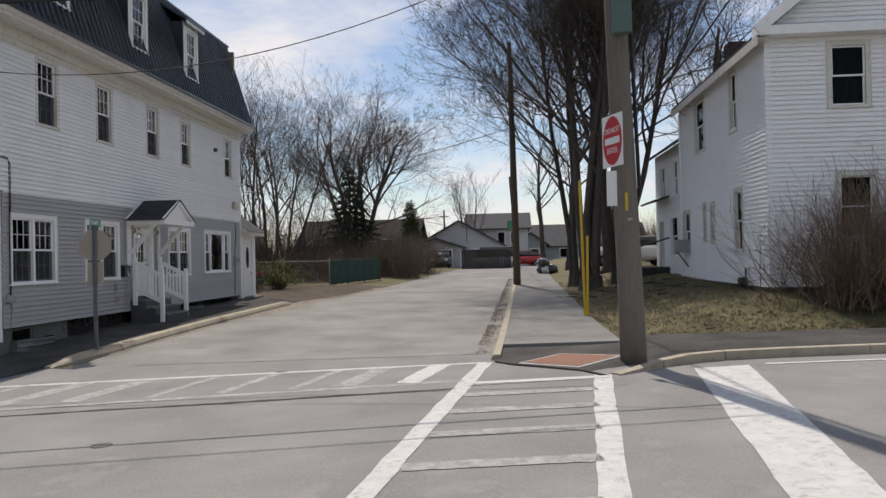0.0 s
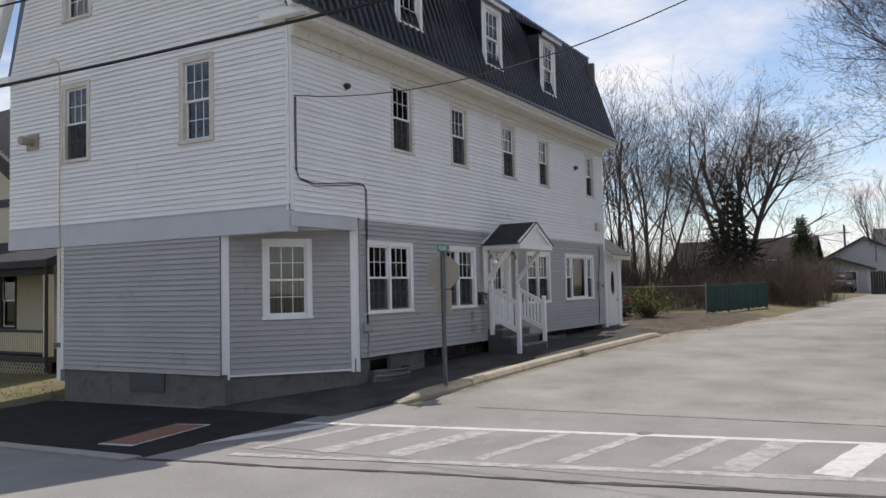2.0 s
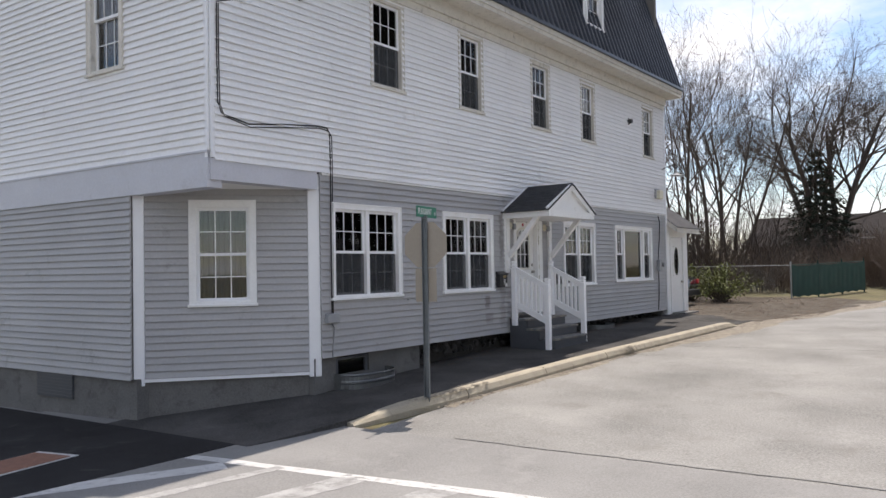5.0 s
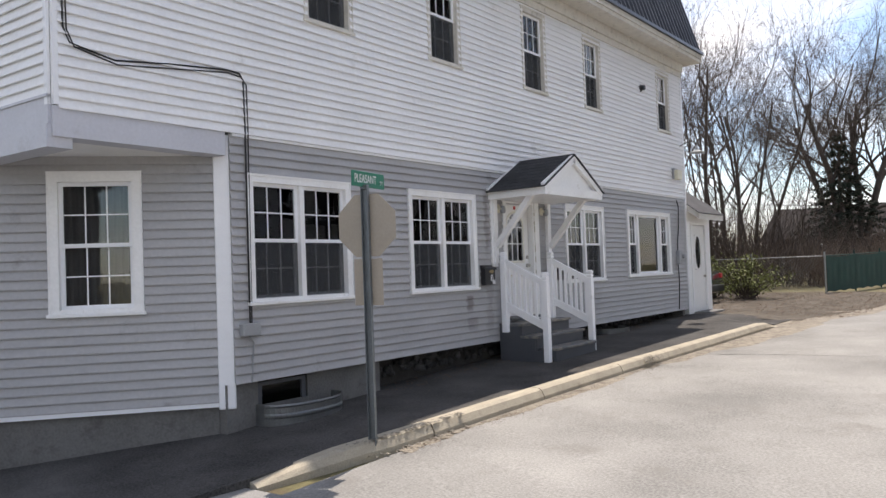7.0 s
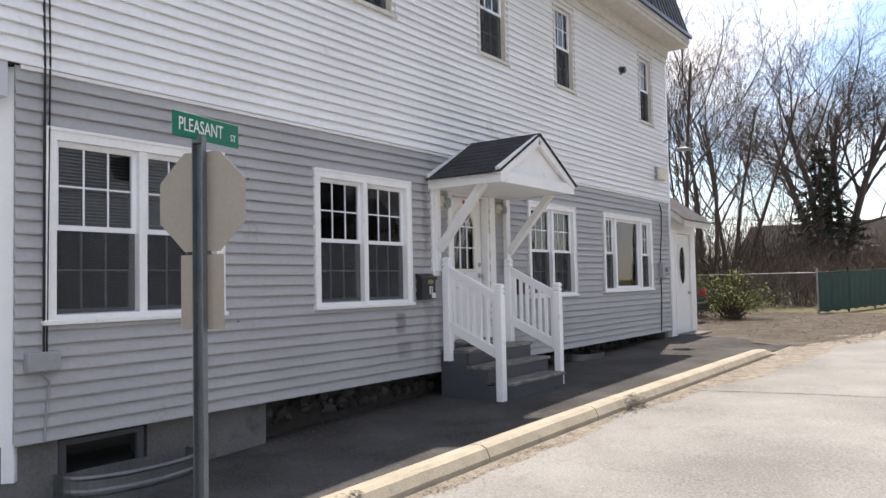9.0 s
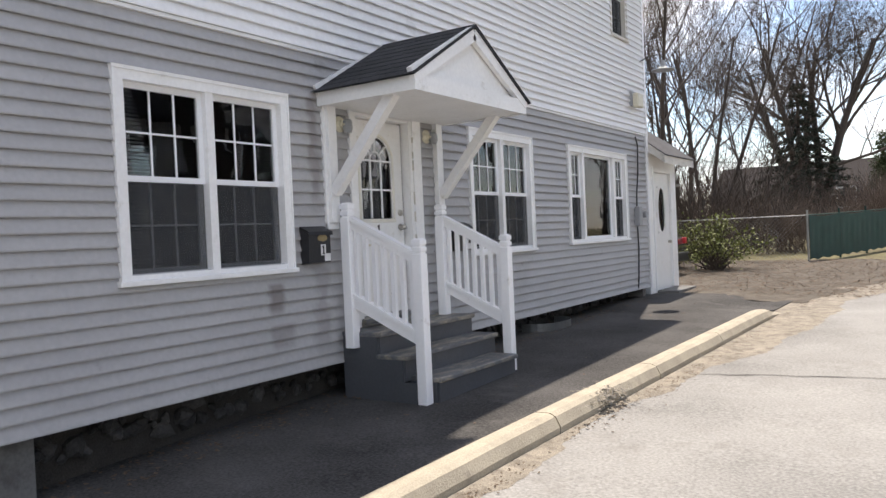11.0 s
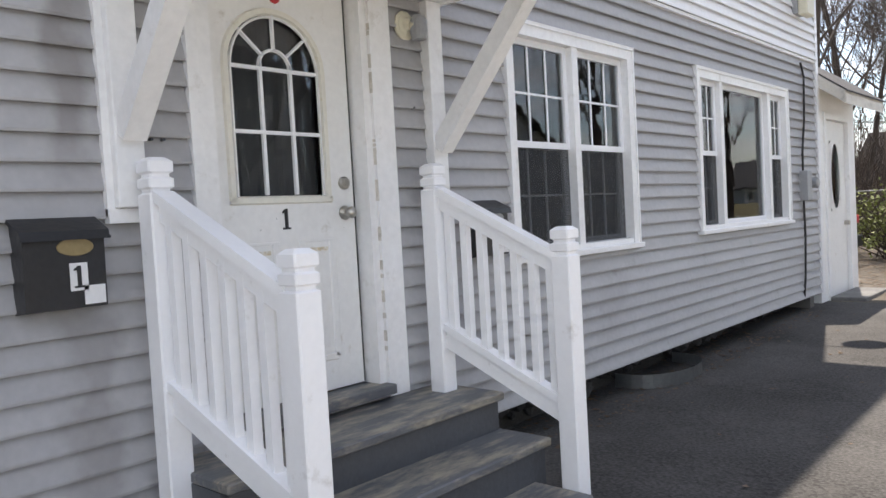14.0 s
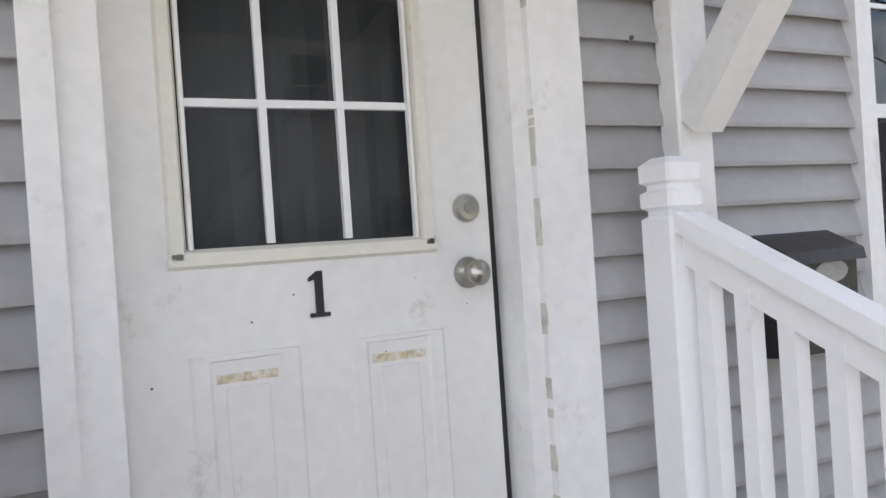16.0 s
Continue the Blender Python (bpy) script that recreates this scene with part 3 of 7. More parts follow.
FRONT_HIGH = [(1.81, 2.71, 4.70, 6.42), (5.39, 6.30, 4.68, 6.42), (5.34, 6.30, 7.80, 9.45), (1.85, 2.75, 7.80, 9.45)]
DEEP = 8.2


def gable_limit(z, a, b):
    k = max(0.0, z - 6.9)
    inset = min(k, 3.0) * 0.33 + max(0.0, k - 3.0) * 1.6
    return (a + inset, b - inset) if b - a > 2 * inset + 0.05 else (a, a)


front_wall = part("wall", wall_mesh(0.0, DEEP, 3.2, 6.9, [shrink(h, 0.07) for h in FRONT_HIGH]), M_DARKROOM, house, "white lapped siding wall", W_FRONT)
gable = part("wall", wall_mesh(1.05, DEEP - 1.05, 6.9, 9.9, [shrink(h, 0.07) for h in FRONT_HIGH]), M_DARKROOM, house, "white gable end wall", W_FRONT)
low_front = part("wall", wall_mesh(1.74, 6.3, 0.28, 2.92, []), M_DARKROOM, house, "grey lapped siding wall", W_FRONT)
CUTWIN = (0.84, 1.79, 1.26, 2.82)
CUT = 2.42
cut_wall = part("wall", wall_mesh(0.04, CUT, 0.24, 3.0, [shrink(CUTWIN, 0.07)]), M_DARKROOM, house, "grey siding wall across the cut corner", W_CUT)
# Outer corner posts, the beam under the overhang and its soffit.
part("corner_post", boxes((-0.09, 0.09, -0.14, 0.05, 0.19, 3.22), bev=0.008), M_PVC, house, "white corner post", W_CUT)
part("corner_post", boxes((CUT - 0.02, CUT + 0.13, -0.12, 0.05, 0.17, 2.92), bev=0.008), M_PVC, house, "white corner post", W_CUT)
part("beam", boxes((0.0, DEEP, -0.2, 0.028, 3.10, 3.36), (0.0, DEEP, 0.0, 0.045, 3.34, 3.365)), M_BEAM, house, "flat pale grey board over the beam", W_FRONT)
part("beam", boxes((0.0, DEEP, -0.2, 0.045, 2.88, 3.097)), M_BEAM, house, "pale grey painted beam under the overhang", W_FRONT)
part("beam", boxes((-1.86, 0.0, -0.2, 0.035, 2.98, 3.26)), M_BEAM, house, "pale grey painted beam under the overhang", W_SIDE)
bm = bmesh.new()
vs = [bm.verts.new(p) for p in ((-0.05, 0.02, 2.99), (-0.05, 1.95, 2.99), (-0.3, 1.95, 2.99), (-1.8, 0.1, 2.99), (-1.8, -0.08, 2.99))]
ext = bmesh.ops.extrude_face_region(bm, geom=[bm.faces.new(vs)])
bmesh.ops.translate(bm, vec=(0, 0, 0.05), verts=[v for v in ext["geom"] if isinstance(v, bmesh.types.BMVert)])
part("soffit", bm, M_TRIM, house, "white soffit over the cut corner")
part("corner_board", boxes((-0.0, 0.055, -0.03, 0.03, 3.27, 6.62)), M_PVC, house, "", W_FRONT)
part("corner_board", boxes((-0.055, -0.004, 0.002, 0.047, 3.27, 6.62)), M_PVC, house, "", W_SIDE)
part("corner_board", boxes((-SIDE_END - 0.03, -SIDE_END + 0.06, -0.05, 0.05, 0.46, 6.62)), M_PVC, house, "", W_SIDE)
part("sill_trim", boxes((0.09, CUT - 0.02, 0.0, 0.03, 0.22, 0.27)), M_PVC, house, "", W_CUT)
part("corner_board", boxes((6.25, 6.34, -0.05, 0.03, 0.25, 2.88)), M_PVC, house, "", W_FRONT)
part("drip_edge", boxes((-SIDE_END, -1.95, 0.0, 0.042, 3.205, 3.235)), M_WHITE, house, "", W_SIDE)

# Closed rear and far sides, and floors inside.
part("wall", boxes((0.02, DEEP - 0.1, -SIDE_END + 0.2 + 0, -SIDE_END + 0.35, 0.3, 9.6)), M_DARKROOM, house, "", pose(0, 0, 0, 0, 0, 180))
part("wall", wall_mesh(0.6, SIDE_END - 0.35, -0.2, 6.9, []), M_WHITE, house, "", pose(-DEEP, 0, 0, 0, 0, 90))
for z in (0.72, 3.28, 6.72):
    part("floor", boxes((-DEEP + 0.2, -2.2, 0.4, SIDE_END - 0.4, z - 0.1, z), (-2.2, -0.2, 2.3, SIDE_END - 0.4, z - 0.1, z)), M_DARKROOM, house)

# Barely seen wall, added to keep outside light out of the rooms.
part("wall", boxes((6.2, 6.29, -9.0, -0.32, -0.3, 3.2)), M_GREY, house, "", W_FRONT)

# Windows.
window(house, W_SIDE, LOW[0], 2, blind=2, screen=True)
window(house, W_SIDE, LOW[1], 2, blind=2, screen=True)
window(house, W_SIDE, LOW[2], 2, glassy=G_CLEAR, curtain=1.0, drape=M_GREYBOX, screen=True)
window(house, W_SIDE, LOW[3], 3, widths=[0.22, 0.56, 0.22], curtain=1.0, glassy=G_DOOR, screen=True)
# White curtains here also stand in for the sky's reflection in the panes.
for i, h in enumerate(HIGH):
    window(house, W_SIDE, h, 1, casing=M_OLDTRIM, cw=0.08, curtain=1.0, glassy=G_OLD, screen=True)
for i, h in enumerate(FRONT_HIGH):
    window(house, W_FRONT, h, 1, casing=M_OLDTRIM, cw=0.10, curtain=1.0, glassy=G_OLD, screen=i == 1)
# No curtain hangs here: the dark drape stands in for the dim room.
window(house, W_CUT, CUTWIN, 1, casing=M_TRIM, cw=0.105, glassy=G_CLEAR, curtain=1.0, drape=M_BLIND)

# Foundation: poured at the cut corner and front, rough stones along the side, set back under the siding.
part("foundation", boxes((1.62, 6.27, -0.3, -0.02, -0.75, 0.275)), M_CONC, house, "stained concrete foundation", W_FRONT)
part("foundation", boxes((0.1, CUT + 0.02, -0.3, -0.03, -0.6, 0.235)), M_CONC, house, "stained concrete foundation", W_CUT)
for q in ((-4.35, -3.06, -0.35, -0.10, -0.3, 0.455), (-2.28, -1.85, -0.35, -0.06, -0.3, 0.455), (-3.06, -2.28, -0.35, -0.10, -0.3, 0.16)):
    part("foundation", boxes(q), M_CONC, house, "stained concrete foundation", W_SIDE)
# Backing of the recess is coloured dark, for the shade behind the stones.
part("foundation", boxes((-SIDE_END + 0.05, -4.34, -0.5, -0.30, -0.3, 0.455)), M_RECESS, house, "recessed stone foundation, coloured dark for its shade", W_SIDE)
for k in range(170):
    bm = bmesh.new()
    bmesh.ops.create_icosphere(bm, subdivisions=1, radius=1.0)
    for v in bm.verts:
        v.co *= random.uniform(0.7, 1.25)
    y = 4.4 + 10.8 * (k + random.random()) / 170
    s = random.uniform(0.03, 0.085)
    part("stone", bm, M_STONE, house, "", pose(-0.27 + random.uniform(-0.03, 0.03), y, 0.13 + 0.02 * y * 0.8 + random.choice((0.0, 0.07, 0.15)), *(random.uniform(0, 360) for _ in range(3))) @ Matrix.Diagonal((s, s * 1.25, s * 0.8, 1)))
# Basement window with its galvanised well.
bw = part("window", boxes((-3.02, -2.96, -0.12, -0.09, 0.16, 0.42), (-2.36, -2.30, -0.12, -0.09, 0.16, 0.42), (-2.96, -2.36, -0.12, -0.09, 0.38, 0.42)), M_RISER, house, "dark basement window", W_SIDE)
part("pane", boxes((-2.96, -2.36, -0.125, -0.12, 0.16, 0.38)), G_CLEAR, bw, "", W_SIDE).visible_shadow = False
bm = bmesh.new()
pts = [(-0.06 + 0.42 * math.sin(a) ** 0.6, 2.82 - 0.58 * math.cos(a)) for a in spread(0.0, math.pi, 20)]
for k, z in enumerate((-0.05, 0.03, 0.05, 0.07, 0.09, 0.15, 0.17, 0.19)):
    g = 0.012 if k in (2, 3, 6) else 0.0
    row = [bm.verts.new((x + g, y, z)) for x, y in pts]
    if k:
        for i in range(20):
            bm.faces.new((last[i], last[i + 1], row[i + 1], row[i]))
    last = row
ring = bmesh.ops.solidify(bm, geom=bm.faces[:], thickness=0.012)
part("window_well", bm, M_GALV, house, "ribbed galvanised window well")
part("vent_cover", boxes((3.2, 4.2, -0.02, 0.005, -0.12, 0.27), *((3.2, 4.2, 0.005, 0.014, -0.10 + 0.05 * i, -0.075 + 0.05 * i) for i in range(7))), M_RISER, house, "dark foundation vent cover", W_FRONT)

# Eaves, frieze and cornice.
for nm, q in (("soffit", (-SIDE_END - 0.25, 0.0, 0.0, 0.50, 6.62, 6.70)), ("gutter_board", (-SIDE_END - 0.25, 0.0, 0.44, 0.53, 6.70, 6.82)), ("frieze", (-SIDE_END, 0.0, 0.045, 0.12, 6.40, 6.62)), ("frieze_moulding", (-SIDE_END, 0.0, 0.045, 0.075, 6.28, 6.40))):
    part(nm, boxes(q), M_OLDTRIM, house, "weathered white eave trim", W_SIDE)
part("cornice_return", boxes((-0.52, 0.50, 0.0, 0.20, 6.72, 6.86)), M_TRIM, house, "white cornice return", W_FRONT)
part("cornice_return", boxes((DEEP - 0.2, DEEP + 0.6, 0.0, 0.20, 6.72, 6.86)), M_TRIM, house, "white cornice return", W_FRONT)
part("rake_board", bar(bmesh.new(), (-0.5, 0.2, 6.9), (0.62, 0.2, 10.0), 0.5, 0.22, up=(0, 1, 0)), M_TRIM, house, "", W_FRONT)
part("rake_board", bar(bmesh.new(), (DEEP + 0.75, 0.2, 6.9), (DEEP - 0.6, 0.2, 10.0), 0.5, 0.22, up=(0, 1, 0)), M_TRIM, house, "", W_FRONT)

# Mansard roof: ribbed metal sheets, a nearly flat top, dormers.
EAVE, TOP = (0.53, 6.84), (-0.45, 9.95)
sl = Vector((TOP[0] - EAVE[0], 0, TOP[1] - EAVE[1]))
bm = bmesh.new()
prism(bm, [EAVE, TOP, (-DEEP / 2, 10.5), (-DEEP - TOP[0], 9.95), (-DEEP - 0.53, 6.84), (-DEEP - 0.4, 6.84), (-DEEP / 2, 10.35), (TOP[0] - 0.12, 9.85), (EAVE[0] - 0.1, 6.84)], -0.35, SIDE_END + 0.25)
roof = part("roof", bm, M_ROOF, house, "dark ribbed metal mansard roof")
PW = 0.225
bm = bmesh.new()
n_out = Vector((sl.z, 0, -sl.x)).normalized()
prof = [(0.0, 0.004), (0.02, 0.055), (0.06, 0.055), (0.08, 0.004), (PW, 0.004)]
lo = [bm.verts.new(Vector((EAVE[0], y, EAVE[1])) + n_out * d) for y, d in prof]
hi = [bm.verts.new(Vector((TOP[0], y, TOP[1])) + n_out * d) for y, d in prof]
for i in range(4):
    bm.faces.new((lo[i], lo[i + 1], hi[i + 1], hi[i]))
bmesh.ops.solidify(bm, geom=bm.faces[:], thickness=0.003)
first = part("roof_panel", bm, M_ROOF, roof, "", pose(0, -0.35, 0))
n_panel = int((SIDE_END + 0.6) / PW)
for k in range(1, n_panel):
    place(new("roof_panel", first.data), roof, "", pose(0, -0.35 + PW * k, 0))
part("roof_cap", bar(bmesh.new(), (TOP[0], -0.36, TOP[1] + 0.02), (TOP[0], SIDE_END + 0.26, TOP[1] + 0.02), 0.12, 0.06), M_ROOF, roof)
part("roof_edge", bar(bmesh.new(), (EAVE[0] + 0.03, -0.36, EAVE[1]), (EAVE[0] + 0.03, SIDE_END + 0.26, EAVE[1]), 0.05, 0.07), M_ROOF, roof)


def dormer(y0, y1):
    """A dormer that stands out of the mansard: dark cheeks, white face with a window, small sloped lid."""
    w = W_SIDE
    h = (-y1 + 0.05, -y0 - 0.05, 7.44, 9.02)
    face = part("dormer", wall_mesh(-y1, -y0, 7.38, 9.14, [shrink(h, 0.07)], thick=0.06, d=0.31), M_TRIM, house, "white dormer with dark metal cheeks", w)
    for a in (-y1 - 0.03, -y0):
        part("cheek", boxes((a, a + 0.03, -0.6, 0.30, 7.36, 9.16)), M_ROOF, face, "", w)
    lid = bmesh.new()
    prism(lid, [(0.52, 9.13), (0.52, 9.21), (-0.6, 9.9), (-0.6, 9.8)], y0 - 0.17, y1 + 0.17)
    part("dormer_roof", lid, M_ROOF, face)
    part("fascia", boxes((-y1 - 0.15, -y0 + 0.15, 0.46, 0.51, 9.06, 9.16)), M_TRIM, face, "", w)
    part("dormer_back", boxes((-y1, -y0, -0.55, -0.5, 7.3, 9.15)), M_DARKROOM, face, "", w)
    return h


for y0 in (2.90, 6.68, 10.12):
    window(house, W_SIDE @ Matrix.Translation((0, 0.31, 0)), dormer(y0, y0 + 1.02), 1, casing=M_TRIM, cw=0.09, blind=1, slats=M_CURTAIN)

# Side door under a small shed roof at the far end.
part("annexe", wall_mesh(-17.38, -SIDE_END - 0.04, 0.2, 2.95, [(-17.08, -15.95, 0.25, 2.66)], d=0.0), M_TRIM, house, "white boarded side entry", W_SIDE)
part("annexe_wall", boxes((-2.2, -0.01, 17.26, 17.38, 0.2, 2.95)), M_TRIM, house)
bm = bmesh.new()
prism(bm, [(0.34, 2.70), (0.34, 2.85), (0.0, 3.11), (-0.9, 3.75), (-2.2, 3.75), (-2.2, 3.6), (-0.9, 3.6), (0.0, 2.96)], SIDE_END + 0.04, 17.52)
part("annexe_roof", bm, M_OLDTRIM, house, "white-edged shed roof over the side door")
bm = bmesh.new()
prism(bm, [(0.36, 2.838), (0.36, 2.86), (0.0, 3.135), (-0.9, 3.775), (-0.9, 3.754), (0.0, 3.114)], SIDE_END + 0.05, 17.55)
part("annexe_shingles", bm, M_GREYROOF, house, "weathered grey shingles over the side door")
part("door_casing", boxes((-17.08, -17.0, -0.05, 0.02, 0.25, 2.66)), M_TRIM, house, "", W_SIDE)
part("door_casing", boxes((-16.03, -15.95, -0.05, 0.02, 0.25, 2.66)), M_TRIM, house, "", W_SIDE)
part("door_casing", boxes((-17.0, -16.03, -0.05, 0.02, 2.58, 2.66)), M_TRIM, house, "", W_SIDE)
sd = part("door", wall_mesh(-16.99, -16.04, 0.28, 2.57, [(-16.74, -16.30, 1.42, 2.32)], thick=0.04, d=-0.03), M_DOOR, house, "closed white side door with an oval light", W_SIDE)
part("pane", boxes((-16.74, -16.30, -0.055, -0.05, 1.42, 2.32)), G_CLEAR, sd, "dark glass pane", W_SIDE).visible_shadow = False
bm = bmesh.new()
oval = [(-16.52 + 0.19 * math.cos(a), 1.87 + 0.42 * math.sin(a)) for a in spread(0, 2 * math.pi, 28)]
rect = []
for u, z in oval:
    du, dz = u + 16.52, z - 1.87
    k = min(0.23 / max(abs(du), 1e-6), 0.46 / max(abs(dz), 1e-6))
    rect.append((-16.52 + du * k, 1.87 + dz * k))
for d in (-0.028, -0.022):
    ri, ro = [bm.verts.new((u, d, z)) for u, z in oval[:-1]], [bm.verts.new((u, d, z)) for u, z in rect[:-1]]
    for k in range(28):
        bm.faces.new((ri[k], ri[(k + 1) % 28], ro[(k + 1) % 28], ro[k]))
part("light_surround", bm, M_DOOR, sd, "moulding round the oval light", W_SIDE)
bm = bmesh.new()
tube(bm, [(-0.03, 16.9, 1.25), (0.03, 16.9, 1.25)], 0.03, 12)
part("door_knob", bm, M_CHROME, sd)
part("door_step", boxes((0.02, 0.42, 15.95, 17.1, 0.2, 0.36), bev=0.01), M_CONC, house, "low concrete step at the side door")

# Siding boards of the walls that the street sees.
B_HOLES = [shrink(h) for h in LOW] + [shrink(DOOR, 0.03)]
siding(low_wall, W_SIDE, -SIDE_END, -1.92, 0.46, 3.22, B_HOLES, B_GREY)
siding(high_wall, W_SIDE, -SIDE_END, -0.05, 3.24, 6.34, [shrink(h) for h in HIGH], B_WHITE, d=0.022)
siding(low_front, W_FRONT, 1.69, 6.26, 0.26, 2.90, [], B_GREY)
siding(cut_wall, W_CUT, 0.08, CUT, 0.27, 3.0, [shrink(CUTWIN)], B_GREY)
siding(front_wall, W_FRONT, 0.05, DEEP, 3.36, 6.9, [shrink(h) for h in FRONT_HIGH], B_WHITE)
siding(gable, W_FRONT, 0.0, DEEP, 6.9, 9.9, [shrink(h) for h in FRONT_HIGH], B_WHITE, limit=gable_limit)


# ---- pavements, kerbs and road markings ----
def walk_z(x, y):
    return road_z(x, y) + 0.006 + 0.125 * smooth_step(-0.8, 2.4, y) - 0.17 * smooth_step(15.7, 17.5, y) - 0.11 * smooth_step(1.2, 1.87, x) * smooth_step(13.6, 14.6, y)


def side_kerb_x(y):
    """The road edge of the kerb beside the house: straight, leaving the house a little, and swinging in round the corner."""
    return 1.92 + 0.046 * (max(y, 2.6) - 2.6) - (0.0 if y > 2.6 else 0.14 * (2.6 - y) ** 1.25)


tagged(sheet("pavement_1", lambda y: spread(-1.9 if y < 2.4 else -0.6, side_kerb_x(y) - 0.15, 16), spread(-0.4, 17.6, 72), walk_z, M_WALK, skirt=0.1), "dark asphalt pavement beside the house", "pavement", kind="structure")
tagged(sheet("pavement_2", spread(-30, 1.0, 31), spread(-3.75, -0.4, 6), lambda x, y: walk_z(x, y) + 0.002, M_TAR, skirt=0.06), "dark asphalt pavement at the street corner", "pavement", kind="structure")
tagged(sheet("pavement_3", lambda y: spread(right_edge(y) + 0.16, 12.15 + 0.01 * y, 6), spread(1.6, 60, 40), lambda x, y: road_z(x, y) + 0.09, M_WALK2, skirt=0.1), "pale asphalt pavement along the side street", "pavement", kind="structure")


def kerb_in(x):
    """Front line of the kerb along the cross street."""
    return -0.40 - 1.3 * max(0.0, (13.6 - x) / 2.0) ** 2 if x < 13.6 else -0.40 + 0.012 * (x - 13.6)


tagged(sheet("pavement_4", lambda y: spread(right_edge(max(y, 0)) + 0.05 + 1.5 * smooth_step(0.0, -1.9, y), 48, 40), spread(-1.9, 2.5, 10), lambda x, y: road_z(x, y) + 0.03 + 0.07 * smooth_step(11.3, 13.0, x) - (0.2 if y < kerb_in(x) + 0.05 else 0.0), M_WALK, skirt=0.1), "dark asphalt pavement along the cross street", "pavement", kind="structure")


def kerb_run(name, label, path, height, width, chunk, material, category="kerb", face=0.05, base=-0.25, top_of=None):
    """A kerb of separate stones along a path of (x, y); the road lies to the right of the way walked."""
    k = thing(name, label, category, kind="structure")
    pts = [Vector((x, y)) for x, y in path]
    i = 0
    while i < len(pts) - 1:
        j = min(i + chunk, len(pts) - 1)
        bm = bmesh.new()
        last = None
        for q in range(i, j + 1):
            d = (pts[min(q + 1, len(pts) - 1)] - pts[max(q - 1, 0)]).normalized()
            side = Vector((d.y, -d.x))
            p = pts[q].copy()
            if q == i:
                p += d * 0.008
            if q == j:
                p -= d * 0.008
            z = road_z(p.x, p.y)
            wob = random.uniform(-0.006, 0.006)
            hh = height(p.x, p.y) if callable(height) else height
            row = []
            for s, h in ((0.0, base), (0.0 + wob, hh * 0.35), (-face * 0.5 + wob, hh * 0.85), (-face - 0.01, hh), (-width, hh - 0.005), (-width, base)):
                row.append(bm.verts.new((p.x + side.x * s, p.y + side.y * s, z + h)))
            if last:
                for a in range(6):
                    b = (a + 1) % 6
                    bm.faces.new((last[a], last[b], row[b], row[a]))
            else:
                bm.faces.new(row)
            last = row
        bm.faces.new(last[::-1])
        part("kerb_stone", bm, material, k)
        i = j
    return k


SIDE = [(side_kerb_x(y), y) for y in spread(0.9, 14.3, 45)]
kerb_run("kerb_1", "pale worn concrete kerb beside the pavement", SIDE, lambda x, y: 0.145 * smooth_step(0.4, 2.0, y) * (1 - smooth_step(13.5, 14.4, y)) + 0.01, 0.21, 7, M_KERB, face=0.08)
kerb_run("kerb_2", "pale concrete kerb along the side street", [(right_edge(y), y) for y in spread(46, 0.15, 60)], 0.10, 0.16, 4, M_KERB)
ARC = [(11.5, -1.78), (11.8, -1.55), (12.2, -1.18), (12.7, -0.82), (13.3, -0.58), (14.2, -0.47)] + [(x, -0.46 + 0.012 * (x - 14)) for x in spread(15.5, 45, 20)]
kerb_run("kerb_3", "pale granite kerb round the street corner", ARC[::-1], lambda x, y: 0.02 + 0.12 * smooth_step(11.3, 12.6, x), 0.2, 2, M_KERB)
kerb_run("kerb_4", "low granite kerb on the cross street", [(x, -3.78 - 0.02 * (1.0 - x)) for x in spread(1.0, -30, 24)], 0.035, 0.26, 2, M_KERBSTONE)


def paint_strip(name, quad, material, n=10, lift=0.0065, frayed=0.012):
    """A thin painted mark on the road between two edges, with frayed sides."""
    a, b, c, d = [Vector(p) for p in quad]
    verts, faces = [], []
    for i in range(n + 1):
        p, q = a.lerp(d, i / n), b.lerp(c, i / n)
        p = p + (p - q).normalized() * random.uniform(-frayed, frayed)
        q = q + (q - p).normalized() * random.uniform(-frayed, frayed)
        for r in (p, (p + q) / 2, q):
            verts.append((r.x, r.y, road_z(r.x, r.y) + lift))
    for i in range(n):
        for k in (0, 1):
            o = i * 3 + k
            faces.append((o, o + 1, o + 4, o + 3))
    return tagged(raw(name, verts, faces, material), "worn white painted road marking", "road marking", kind="structure")


def stripe(name, a, b, w0, w1=None, material=None, n=24):
    a, b = Vector(a), Vector(b)
    s = (b - a).normalized()
    s = Vector((-s.y, s.x))
    w1 = w1 or w0
    return paint_strip(name, (a + s * w0 / 2, a - s * w0 / 2, b - s * w1 / 2, b + s * w1 / 2), material or M_PAINT, n)


stripe("crosswalk_line", (1.03, -1.03), (9.75, -0.10), 0.15, material=M_PAINT)
stripe("crosswalk_line", (2.0, -3.22), (9.45, -1.93), 0.17, material=M_PAINT2)
stripe("crosswalk_line", (1.75, -1.1), (0.55, -3.5), 0.32)
stripe("crosswalk_line", (9.72, -0.1), (8.75, -9.6), 0.22)
stripe("crosswalk_line", (11.40, -1.8), (10.55, -9.8), 0.24)
